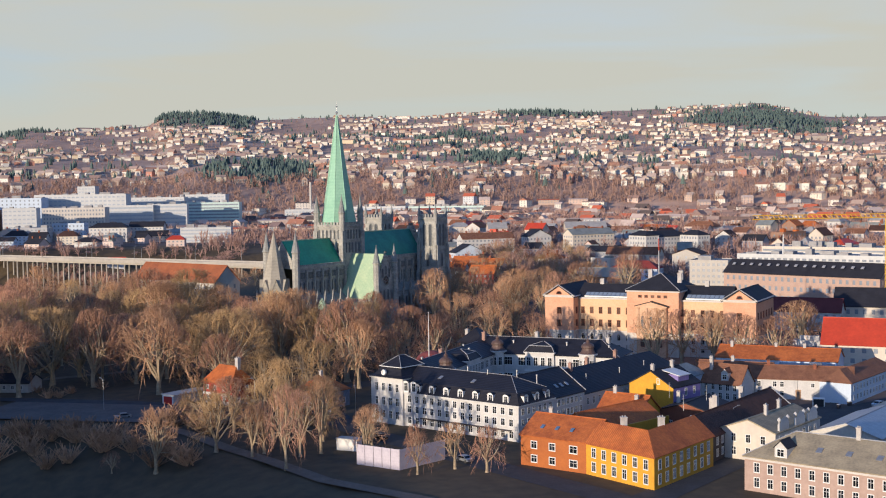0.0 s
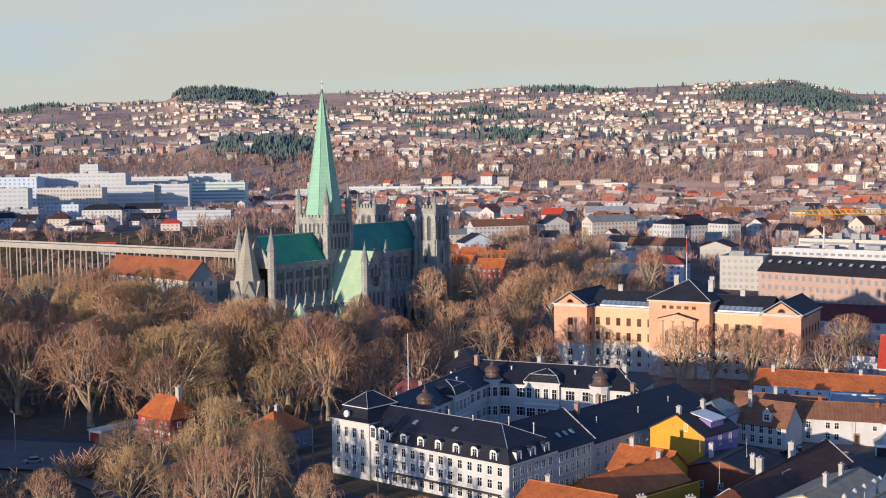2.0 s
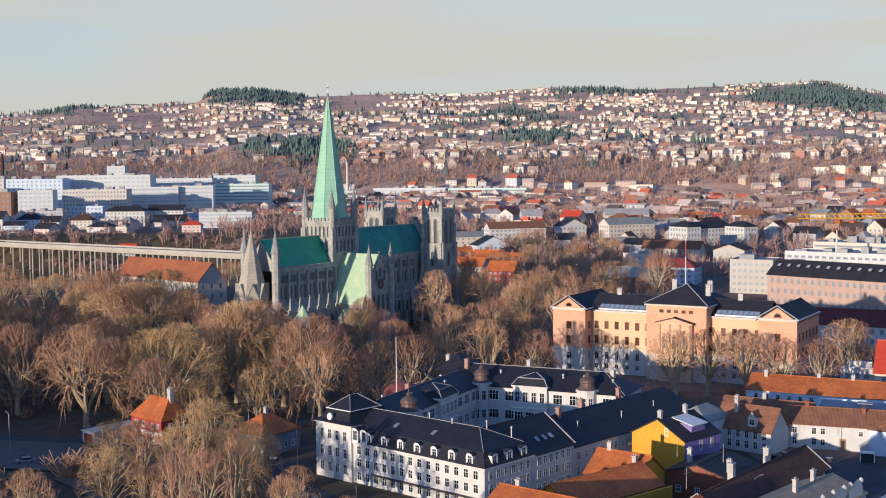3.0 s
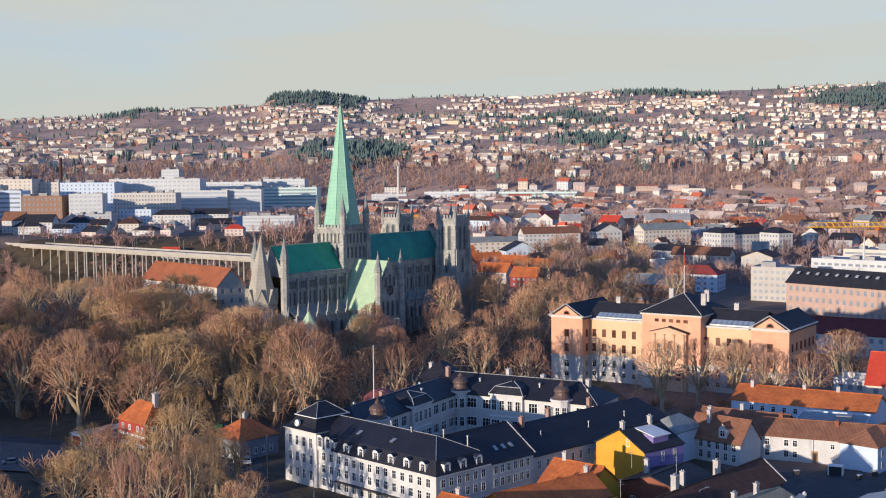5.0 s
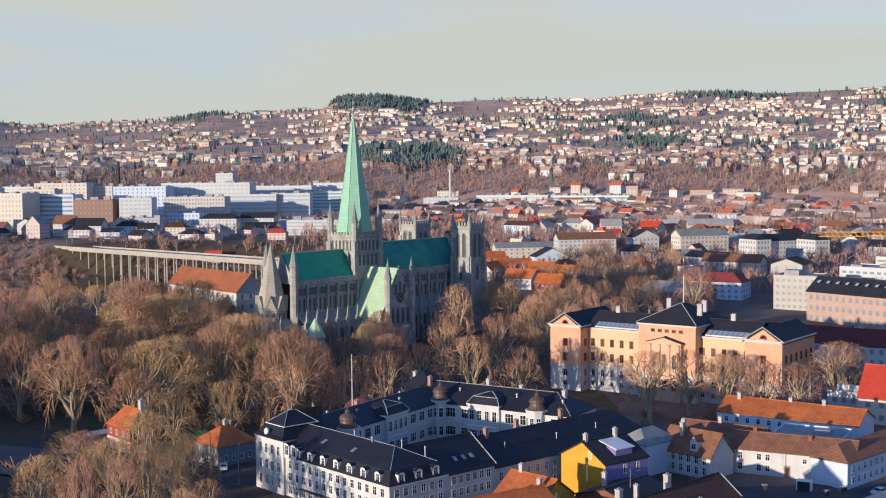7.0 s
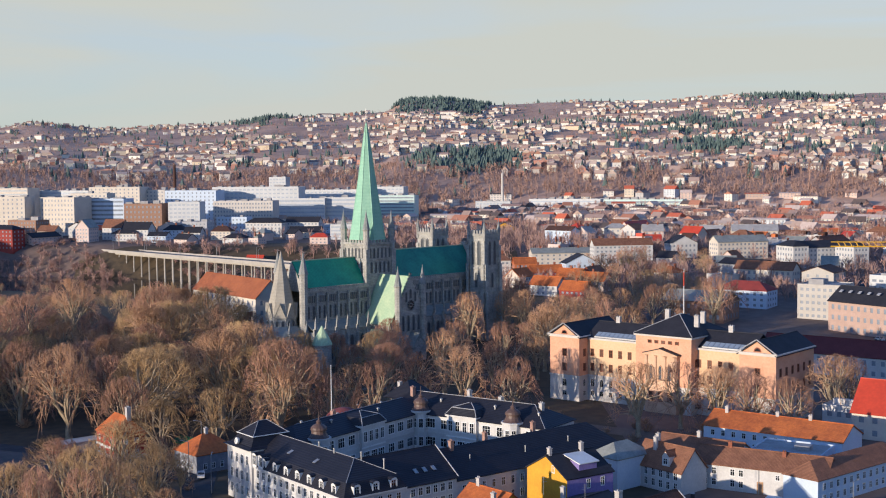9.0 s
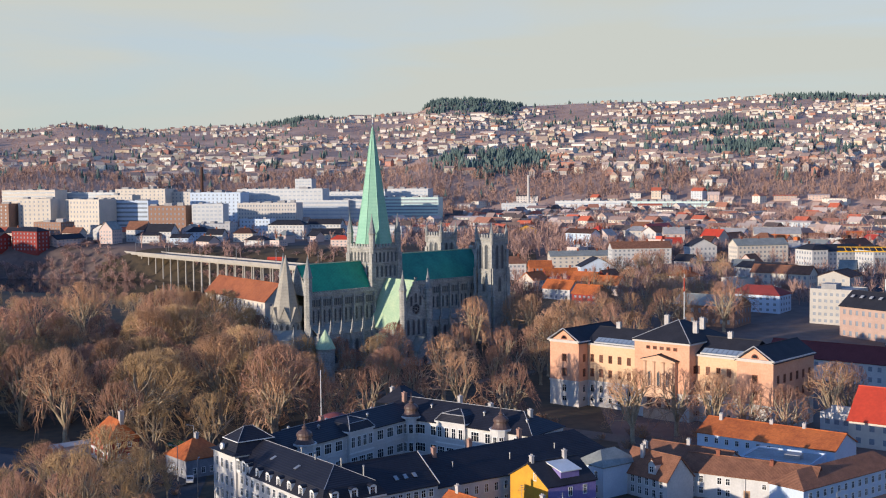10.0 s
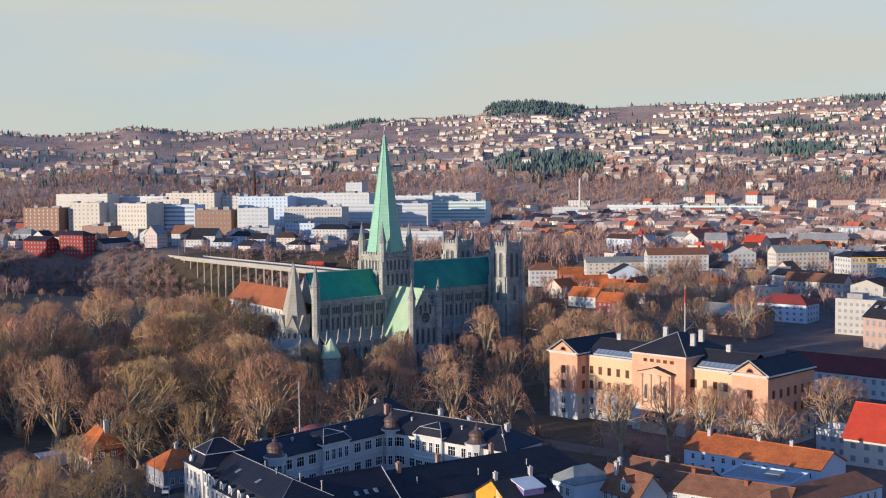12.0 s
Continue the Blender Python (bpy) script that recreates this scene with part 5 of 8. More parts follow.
house("yard_house", "low yard house with black felt roof", pose(50.5, -244.5, 0, 0, 0, -46), 15, 15, 5.2, 7.4, BRICK, SLATE_PLAIN, "y", {0: grid_holes(15, (1.2,), 3, 1.0, 1.4)}, chimneys=((3, 6, 6, 9.0), (13, 3, 5.5, 8.6)))


# ---- bare trees ----
def tree_meshes(seed, height, wide, limbs, counts=(5, 5, 4), fork=0.2, near=True, twig_mat=TWIG):
    """Several rising limbs from a low fork; twigs fan out to a domed crown with drooping ends."""
    rng = random.Random(seed)
    wood, twigs = Geo(), Geo()
    base = Vector((0, 0, height * fork))
    lobes = [(rng.uniform(0, 6.283), rng.uniform(0.3, 1.2), rng.uniform(0.06, 0.2)) for k in range(5)]

    def shell(az, el):
        """Point of the crown's outline in a direction from the fork."""
        r = 1.0 + sum(h * math.cos(az - a) * math.exp(-((el - e) / 0.5) ** 2) for a, e, h in lobes)
        rx, rz = height * 0.36 * wide * r, (height - base.z) * (0.9 + 0.1 * r)
        return base + Vector((rx * math.cos(az) * math.cos(el) ** 0.7, rx * math.sin(az) * math.cos(el) ** 0.7, rz * math.sin(el)))

    def limb(geo, p, q, r0, r1, sides, segs, bow):
        """A bent branch from p to q; returns its points."""
        pts = []
        side = Vector((rng.uniform(-1, 1), rng.uniform(-1, 1), rng.uniform(-0.3, 0.6))) * bow * (q - p).length
        for k in range(segs + 1):
            t = k / segs
            pts.append(p.lerp(q, t) + side * (4 * t * (1 - t)))
        for k in range(segs):
            geo.tube(pts[k], pts[k + 1], r0 + (r1 - r0) * k / segs, r0 + (r1 - r0) * (k + 1) / segs, sides)
        return pts

    def spike(p, q, r):
        """A twig: a slim cone."""
        d = (q - p).normalized()
        u = d.orthogonal().normalized() * r
        v = d.cross(u)
        k = len(twigs.v)
        for c, s in ((1, 0), (-0.5, 0.866), (-0.5, -0.866)):
            twigs.v.append(tuple(p + u * c + v * s))
        twigs.v.append(tuple(q))
        twigs.f += [(k, k + 1, k + 3), (k + 1, k + 2, k + 3), (k + 2, k, k + 3)]
        twigs.m += [0, 0, 0]

    r = height * 0.021
    limb(wood, Vector((0, 0, -0.6)), base, r * 1.25, r, 8, 3, 0.03)
    wood.tube((0, 0, -0.6), (0, 0, 0.8), r * 1.9, r * 1.2, 8)
    for i in range(limbs):
        az = 2 * math.pi * i / limbs + rng.uniform(-0.35, 0.35)
        el = rng.uniform(0.55, 1.15) if i else 1.45
        start = Vector((0, 0, base.z * rng.uniform(0.75, 1.0)))
        a = shell(az, el)
        p1 = limb(wood, start, start.lerp(a, rng.uniform(0.42, 0.55)) + Vector((0, 0, 0.05 * height)), r * 0.72, r * 0.42, 5, 3, 0.07)
        for j in range(counts[0]):
            az2, el2 = az + rng.gauss(0, 0.42) / max(0.35, math.cos(el)), min(1.5, max(-0.05, el + rng.gauss(-0.05, 0.36)))
            b = shell(az2, el2)
            s2 = p1[rng.choice((1, 2, 2, 3, 3))]
            p2 = limb(wood, s2, s2.lerp(b, rng.uniform(0.45, 0.6)) + Vector((0, 0, 0.03 * height)), r * 0.38, r * 0.2, 4, 2, 0.1)
            for k in range(counts[1]):
                az3, el3 = az2 + rng.gauss(0, 0.2) / max(0.35, math.cos(el2)), min(1.52, max(-0.22, el2 + rng.gauss(-0.03, 0.2)))
                c = shell(az3, el3)
                s3 = p2[rng.choice((1, 2, 2))]
                p3 = limb(twigs, s3, s3.lerp(c, rng.uniform(0.55, 0.75)), r * 0.17, r * 0.1, 3, 2 if near else 1, 0.12)
                for m in range(counts[2]):
                    az4, el4 = az3 + rng.gauss(0, 0.13) / max(0.35, math.cos(el3)), min(1.54, max(-0.35, el3 + rng.gauss(0, 0.13)))
                    e = shell(az4, el4) * 1.0
                    s4 = p3[-1] if m < 2 else p3[-2].lerp(p3[-1], rng.random())
                    e = s4.lerp(e, rng.uniform(0.7, 1.05))
                    tip = s4.lerp(e, 0.55) + Vector((0, 0, 0.012 * height))
                    spike(s4, tip, r * 0.105)
                    e.z -= 0.02 * height * rng.random()
                    spike(s4.lerp(tip, 0.8), e, r * 0.08)
                    if near:
                        for n in range(2 if m % 2 else 1):
                            t = s4.lerp(tip, rng.uniform(0.3, 1.0))
                            spike(t, t + (e - s4) * rng.uniform(0.3, 0.5) + Vector((rng.uniform(-1, 1), rng.uniform(-1, 1), rng.uniform(-0.9, 0.5))) * 0.035 * height, r * 0.068)
    return wood.mesh("trunk", [BARK]), twigs.mesh("crown", [twig_mat])


TREE_KINDS = [tree_meshes(11 + k, hh, wd, lb, fork=fk, twig_mat=(TWIG, TWIG_RED, TWIG_OLIVE)[k % 3]) for k, (hh, wd, lb, fk) in enumerate(((25, 1.05, 7, 0.16), (26, 0.95, 7, 0.2), (23, 1.15, 7, 0.14), (26, 1.0, 8, 0.18), (20, 1.0, 6, 0.22), (24, 1.2, 8, 0.15)))]
FAR_KINDS = [tree_meshes(41 + k, hh, 1.15, 7, (5, 4, 3), 0.18, False, (TWIG, TWIG_RED, TWIG_OLIVE)[k]) for k, hh in enumerate((21, 23, 19))]
OPEN_KINDS = [tree_meshes(61 + k, hh, 0.95, 7, (5, 4, 3), 0.24, True, (TWIG, TWIG_RED)[k]) for k, hh in enumerate((21, 19))]
TREE_LABELS = ("tall bare deciduous tree with a rounded twiggy crown", "bare park tree with several upright limbs")


def tree(x, y, kind=0, scale=1.0, turn=0.0, label="", group="park trees", wide=1.0, far=False, thin=False):
    th = thing("tree", label or TREE_LABELS[kind % 2], "tree", pose(x, y, ground_z(x, y), 0, 0, turn) @ Matrix.Diagonal((scale * wide, scale * wide, scale, 1)), group)
    wood, twigs = OPEN_KINDS[kind % 2] if thin else FAR_KINDS[kind % len(FAR_KINDS)] if far else TREE_KINDS[kind % len(TREE_KINDS)]
    part("trunk", wood, BARK, th)
    part("crown", twigs, twigs.materials[0], th)
    return th


# ---- streets and open ground ----
def strip(name, label, pts, width, material, z=0.06, kind="structure", category="road"):
    """A street of even width along a line, a little above the ground."""
    g = Geo()
    fine = []
    for (ax, ay), (bx, by) in zip(pts, pts[1:]):
        steps = max(1, int(math.hypot(bx - ax, by - ay) / 10))
        fine += [Vector((ax + (bx - ax) * k / steps, ay + (by - ay) * k / steps, 0)) for k in range(steps)]
    fine.append(Vector((*pts[-1], 0)))
    for k, p in enumerate(fine):
        d = (fine[min(k + 1, len(fine) - 1)] - fine[max(k - 1, 0)]).normalized()
        n = Vector((-d.y, d.x, 0)) * width / 2
        for q in (p - n, p + n):
            g.v.append((q.x, q.y, ground_z(q.x, q.y) + z))
    for k in range(len(fine) - 1):
        g.f.append((2 * k, 2 * k + 2, 2 * k + 3, 2 * k + 1))
        g.m.append(0)
    return tagged(part(name, g, material), label, category, kind=kind)


GRAVEL = mat("gravel_path", (0.19, 0.145, 0.11), (0.13, 0.10, 0.078), 0.2, 0.95, bump=0.2)
strip("road", "grey asphalt street along the white building", [(18, -312), (-6, -262), (-25, -222), (-30, -185), (-22, -160), (0, -140), (60, -118)], 8, ASPHALT)
strip("road", "grey asphalt lane between the park and the shed", [(-28, -200), (-52, -184), (-86, -164), (-150, -135)], 6, ASPHALT, 0.3)
strip("road", "wide asphalt yard by the river", [(-50, -196), (-84, -183), (-122, -166)], 26, mat("gritty_asphalt", (0.15, 0.125, 0.11), (0.10, 0.085, 0.078), 0.15, 0.95, bump=0.3), 0.4)
strip("pavement", "pale gravel path curving along the river bank", [(-74, -205), (-66, -218), (-58, -237), (-48, -256), (-38, -278), (-20, -300)], 4, GRAVEL, 0.25, category="path")
strip("road", "narrow street between the town houses", [(20, -312), (62, -276), (100, -240), (150, -215), (210, -190)], 8, ASPHALT, 0.08)
strip("road", "asphalt yard between the houses", [(66, -236), (112, -236)], 26, ASPHALT, 0.12)
strip("road", "street across the town", [(150, -215), (175, -120), (205, -20), (262, 190)], 10, ASPHALT, 0.10)
strip("pavement", "gravel forecourt before the school", [(55, -128), (128, -178)], 9, GRAVEL, 0.10, category="path")
strip("pavement", "gravel path through the park", [(-140, -118), (-60, -88), (20, -70), (70, -28), (90, 60)], 4.5, GRAVEL, 0.10, category="path")
strip("pavement", "gravel path beside the cathedral", [(-60, -88), (-75, -20), (-110, 60)], 4, GRAVEL, 0.12, category="path")


# ---- small houses of the park ----
h = house("red_house", "red timber house on a white ground floor, orange tile roof", pose(-62.0, -168.5, 0, 0, 0, -52), 13, 8.5, 6.2, 11.0, RED_WOOD, TILE, "x",
          {0: [(2.2, 4.1, 1.0, 1.3), (5.5, 4.1, 1.0, 1.3), (9.5, 4.1, 1.0, 1.3), (11.6, 4.1, 0.8, 1.3), (2.2, 1.0, 1.0, 1.4), (5.5, 1.0, 1.0, 1.4), (9.5, 1.0, 1.0, 1.4)], 1: grid_holes(8.5, (1.0, 4.1), 2, 1.0, 1.3)},
          hip=3.0, chimneys=((10.5, 4.6, 9.5, 13.4, 1.3, 1.1),))
g = Geo().box(-0.06, 13.06, -0.06, 8.56, -1.0, 0.95)
g.box(-0.08, 13.08, -0.08, 0.0, 2.5, 3.2)
part("plinth", g, PLASTER, h, "whitewashed base and band")
h = house("stone_house", "grey plastered house with hipped orange tile roof", pose(-37.0, -186.0, 0, 0, 0, -48), 11, 12, 4.8, 8.9, mat("grey_rubble", (0.30, 0.30, 0.32), (0.20, 0.20, 0.22), 0.9, 0.9, bump=0.4), TILE, "x",
          {0: grid_holes(11, (1.0,), 4, 1.0, 1.5), 1: grid_holes(12, (1.0,), 4, 1.0, 1.5)}, hip=5.2, chimneys=((5.5, 6, 7.6, 10.2, 0.8, 0.8),))
g = Geo().box(0, 5.0, 0, 14, -1, 2.9)
g.box(-0.25, 5.25, -0.25, 14.25, 2.9, 3.15)
shed = thing("garage", "flat-roofed grey shed with a red door", "shed", pose(-73.8, -169.5, 0, 0, 0, -48), )
part("wall", g, CONCRETE, shed)
part("door", Geo().box(0.7, 4.3, -0.12, -0.02, 0.0, 2.5), mat("red_door", (0.55, 0.04, 0.035), None, 0.5, 0.6), shed, "red roller door")
part("door_frame", Geo().box(0.35, 0.68, -0.14, 0, 0, 2.85).box(4.32, 4.65, -0.14, 0, 0, 2.85).box(0.68, 4.32, -0.14, 0, 2.52, 2.85), WHITE, shed)
house("green_shed", "small green-roofed kiosk among the shrubs", pose(-42, -166, 0, 0, 0, -40), 6, 5, 2.6, 3.6, TIMBER, mat("green_felt", (0.03, 0.14, 0.06), None, 0.6, 0.8), "x", {})
house("hall", "long grey timber shed by the lane", pose(-136, -128, 0, 0, 0, -20), 22, 9, 3.2, 5.4, CONCRETE, SLATE_PLAIN, "x", {0: grid_holes(22, (1.0,), 7, 1.1, 1.2)})
# white hoarding beside the street
hd = thing("hoarding", "pale printed hoarding round a building site", "hoarding", pose(-21, -272, 0, 0, 0, 34))
HOARD = mat("hoarding_panel", (0.55, 0.50, 0.55), (0.42, 0.38, 0.44), 0.4, 0.6)
for k in range(6):
    part("panel", Geo().box(k * 2.4, k * 2.4 + 2.36, 0, 0.08, 0, 4.6), HOARD, hd)
    part("post", Geo().box(k * 2.4 - 0.06, k * 2.4 + 0.06, 0.08, 0.3, 0, 4.7), METAL, hd)
for k in range(5):
    side = pose(0, 0, 0, 0, 0, 100) @ Matrix.Translation((k * 2.4, 0, 0))
    part("panel", Geo().box(0.1, 2.36, 0, 0.08, 0, 4.6), HOARD, hd, at=side)
    part("post", Geo().box(-0.06, 0.06, -0.3, -0.02, 0, 4.7), METAL, hd, at=side @ Matrix.Translation((2.4, 0, 0)))
tent = thing("site_cabin", "white site cabin by the street", "cabin", pose(-32.0, -247.0, 0, 0, 0, -35))
part("wall", Geo().box(0, 5.5, 0, 2.6, 0, 2.7), WHITE, tent)
part("roof", Geo().box(-0.15, 5.65, -0.15, 2.75, 2.7, 2.9), METAL, tent)

# red dome and flagpole behind the court building
fp = thing("flagpole", "tall white flagpole in the park", "flagpole", pose(3.1, -184.8, 0))
part("pole", Geo().lathe(0, 0, [(0.17, -0.5), (0.13, 12), (0.07, 25.6), (0.16, 25.7), (0.02, 26.0)], 8), WHITE, fp)
rot = thing("rotunda", "low round pavilion with a dull red domed roof", "pavilion", pose(5.5, -177.0, 0))
part("wall", Geo().lathe(0, 0, [(5.0, -1), (5.0, 9.6)], 18), PLASTER, rot)
part("roof", Geo().lathe(0, 0, [(5.3, 9.6), (5.0, 10.6), (4.2, 11.9), (2.8, 12.9), (1.2, 13.4), (0.1, 13.5)], 18), mat("red_dome", (0.25, 0.07, 0.06), None, 0.4, 0.7), rot)

# more roofs by the lane
MOSSY = mat("mossy_roof", (0.40, 0.33, 0.22), (0.24, 0.20, 0.14), 0.35, 0.95, bump=0.4)
h = house("lane_house", "pinkish house with mossy hipped roof, dormer and skylights", pose(43.5, -308.0, 0, 0, 0, -52), 40, 18, 7.0, 11.2, mat("dusky_pink_render", (0.43, 0.31, 0.26), (0.34, 0.24, 0.20), 0.25, 0.9), MOSSY, "x",
          {0: grid_holes(40, (0.9, 3.9), 13, 1.2, 2.0), 3: grid_holes(18, (0.9, 3.9), 5, 1.2, 2.0)}, hip=7, chimneys=((20, 9, 10.6, 13.6), (33, 7, 10, 13.4)))
part("cornice", Geo().box(-0.3, 40.3, -0.32, -0.02, 6.4, 6.8).box(-0.32, -0.02, 0.0, 18.3, 6.4, 6.8), CREAM, h, "pale cornice under the eaves")
ridge(h, [(-0.35, -0.35, 7.1), (7, 9, 11.35), (33, 9, 11.35)], 0.12)
for k in range(4):
    part("roof_light", Geo().box(-0.6, 0.6, -0.8, 0.8, 0.0, 0.2), METAL, h, at=pose(14 + k * 6.0, 4.2, 8.98, 25, 0, 0))
g = Geo().box(6.2, 8.8, 0.6, 4.2, 7.0, 9.6)
gable_ends(g, 6.2, 8.8, 0.6, 4.2, 9.6, 10.9, "y")
dm = part("dormer", g, PLASTER, h, "white gabled dormer")
g = Geo()
gable_roof(g, 6.2, 8.8, 0.6, 4.6, 9.6, 10.9, 0.25, "y", 0.14)
part("dormer_roof", g, SLATE_PLAIN, dm)
add_window(dm, 7.5, 0.48, 7.6, 0, 1.6, 1.6)
h = house("gabled_villa", "pale villa with mossy roof and rounded parapet gables", pose(60, -289, 0, 0, 0, 38), 24, 13, 7.0, 9.4, SAND, MOSSY, "x",
          {0: grid_holes(24, (1.0, 4.0), 7, 1.2, 1.9), 3: grid_holes(13, (1.0, 4.0), 3, 1.2, 1.9)}, chimneys=((8, 6, 8.6, 11.6), (17, 7, 8.6, 11.4)))
for x in (4.5, 13.0, 20.0):
    pg = part("parapet_gable", Geo().poly([(x - 2.4, -0.05, 7.0), (x + 2.4, -0.05, 7.0), (x + 2.4, -0.05, 8.4), (x + 1.5, -0.05, 9.6), (x, -0.05, 10.2), (x - 1.5, -0.05, 9.6), (x - 2.4, -0.05, 8.4)]).box(x - 2.4, x + 2.4, 0.0, 0.45, 7.0, 8.6), PLASTER, h, "white rounded parapet gable")
    for q in (-2.2, 2.2):
        part("finial", Geo().lathe(x + q, 0.2, [(0.14, 8.3), (0.14, 9.0), (0.42, 9.4), (0.42, 9.7), (0.05, 10.1)], 8), PLASTER, pg)
house("workshop", "grey sheet-roofed workshop in town", pose(84, -292, 0, 0, 0, 40), 30, 16, 5.0, 7.6, CONCRETE, METAL, "x", {2: grid_holes(30, (1.2,), 8, 1.4, 1.6)})
house("workshop", "blue-grey workshop with pale roof", pose(112, -266, 0, 0, 0, 40), 24, 14, 4.4, 6.6, PLASTER_BLUE, LEAD, "x", {2: grid_holes(24, (1.0,), 6, 1.4, 1.6)})
g = Geo().box(0, 23, -0.2, 0.2, -1, 7.2)
tagged(part("fire_wall", g, YELLOW), "ochre yard wall beside the orange roofs", "wall")
bpy.data.objects["fire_wall"].matrix_world = pose(25.6, -275.6, 0, 0, 0, 31)


# ---- town buildings ----
def town_block(name, label, x, y, turn, w, d, hgt, wall_mat, roof_mat=None, form="flat", rows=3, cols=8, rise=4.0, style="plain", sides=(0, 3, 1), frame_mat=None, band=False, chim=0, small=False):
    """A building of several storeys with rows of windows; x, y is the middle of its front."""
    th = thing(name, label, "building", pose(x, y, ground_z(x, y), 0, 0, turn) @ Matrix.Translation((-w / 2, 0, 0)), "town buildings")
    g = Geo()
    out = rect(w, d)
    st = (hgt - 0.6) / rows
    holes = {}
    small = small or math.hypot(x, y + 490) > 1000
    for e in sides:
        ln = w if e in (0, 2) else d
        n = max(1, round(cols * ln / w))
        if band:
            holes[e] = [(ln / 2, st * r + st * 0.35, ln - 1.6, st * 0.42) for r in range(rows)]
        else:
            holes[e] = grid_holes(ln, [st * r + st * 0.32 for r in range(rows)], n, ln / n * 0.62 if wall_mat.name == 'white_panels' else min(1.4, ln / n * 0.5), st * (0.36 if wall_mat.name == 'white_panels' else 0.46), 0.8)
    walls(g, out, -3, hgt, holes, depth=0.3)
    if form == "flat":
        g.box(0.25, w - 0.25, 0.25, d - 0.25, hgt - 0.3, hgt - 0.1)
        for q in ((0, w, 0, 0.25), (0, w, d - 0.25, d), (0, 0.25, 0.25, d - 0.25), (w - 0.25, w, 0.25, d - 0.25)):
            g.box(*q, hgt, hgt + 0.5)
    elif form != "hip":
        gable_ends(g, 0, w, 0, d, hgt, hgt + rise, form)
    part("wall", g, wall_mat, th)
    g = Geo()
    if form == "flat":
        g.box(0.26, w - 0.26, 0.26, d - 0.26, hgt - 0.1, hgt + 0.1)
        dice = random.Random(int(abs(x) * 7 + w))
        for k in range(max(1, int(w / 11))):
            q = w * (k + dice.uniform(0.3, 0.7)) / max(1, int(w / 11))
            u = min(dice.uniform(0.8, 4.5), q - 0.4, w - q - 0.4)
            y0 = d * dice.uniform(0.1, 0.5)
            g.box(q - u, q + u, y0, y0 + d * dice.uniform(0.15, 0.4), hgt + 0.1, hgt + dice.uniform(0.9, 3.4))
    elif form == "hip":
        hip_roof(g, 0, w, 0, d, hgt, hgt + rise, min(w, d) / 2, 0.5)
    else:
        gable_roof(g, 0, w, 0, d, hgt, hgt + rise, 0.5, form)
    part("roof", g, roof_mat or ROOF_GRAVEL, th)
    far = Geo()
    for e, hs in holes.items():
        (ax, ay), (bx, by) = out[e], out[(e + 1) % 4]
        ln = math.hypot(bx - ax, by - ay)
        if small:
            turn = math.atan2(by - ay, bx - ax)
            for s, z, ww, hh in hs:
                k0 = len(far.v)
                far.box(-ww / 2, ww / 2, 0.12, 0.24, 0, hh)
                shifted(far, k0, Matrix.Translation((ax + (bx - ax) / ln * s, ay + (by - ay) / ln * s, z)) @ Matrix.Rotation(turn, 4, "Z"))
            continue
        for s, z, ww, hh in hs:
            key = ("far", round(ww, 1), round(hh, 1))
            if key not in WINDOWS:
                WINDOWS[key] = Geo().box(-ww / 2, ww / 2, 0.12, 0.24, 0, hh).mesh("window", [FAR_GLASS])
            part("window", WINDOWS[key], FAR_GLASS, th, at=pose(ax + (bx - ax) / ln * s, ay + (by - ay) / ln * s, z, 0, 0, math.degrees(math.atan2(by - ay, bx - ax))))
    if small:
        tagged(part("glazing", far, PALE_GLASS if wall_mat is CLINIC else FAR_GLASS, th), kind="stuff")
    for k in range(chim):
        chimney(th, w * (k + 0.5) / chim, d / 2, hgt + rise * 0.5, hgt + rise + 1.4, 1.2, 0.9, BRICK)
    return th


# hospital and works beyond the river
MINT = mat("mint_panels", (0.50, 0.62, 0.58), (0.42, 0.54, 0.50), 0.1, 0.5)
town_block("hospital_block", "cream flat-roofed hospital wing with rows of windows", -451, 817, -12, 65, 24, 40.5, SAND, rows=10, cols=13, band=True, sides=(0, 3))
town_block("hospital_block", "white hospital wing with roof plant", -396, 835, -12, 75, 24, 37.3, CLINIC, rows=10, cols=16, band=True, sides=(0, 3))
town_block("hospital_block", "cream hospital slab in town", -330, 631, -20, 38, 26, 35.0, SAND, rows=8, cols=10, band=False, sides=(0, 3))
town_block("hospital_block", "blue-grey glazed hospital wing", -298, 651, -8, 51, 24, 33.0, PLASTER_BLUE, rows=8, cols=11, band=True, sides=(0, 3))
town_block("hospital_block", "pale cream hospital wing in town", -324, 801, -11, 58, 24, 41.4, SAND, rows=11, cols=12, band=False, sides=(0, 3))
town_block("brick_block", "brown brick institute in town", -253, 640, -9, 37, 18, 28.5, BRICK_BROWN, rows=6, cols=9, band=False, sides=(0, 3))
town_block("hospital_block", "cream flat-roofed hospital block", -285, 810, -11, 27, 18, 38.0, CREAM, rows=10, cols=6, band=False, sides=(0, 3))
town_block("hospital_block", "blue-white glazed hospital wing", -236, 768, -11, 56, 24, 37.8, PLASTER_BLUE, rows=10, cols=12, band=False, sides=(0, 3))
town_block("hospital_block", "large white hospital hall", -173, 793, -10, 95, 24, 40.6, CLINIC, rows=10, cols=20, band=False, sides=(0, 3))
town_block("hospital_block", "white parking deck in layers", -123, 784, -6, 49, 24, 28.6, CLINIC, rows=7, cols=10, band=True, sides=(0, 3))
town_block("hospital_tower", "white plant tower on the hospital", -186, 1049, -11, 22, 18, 49.4, CLINIC, rows=12, cols=5, band=False, sides=(0, 3))
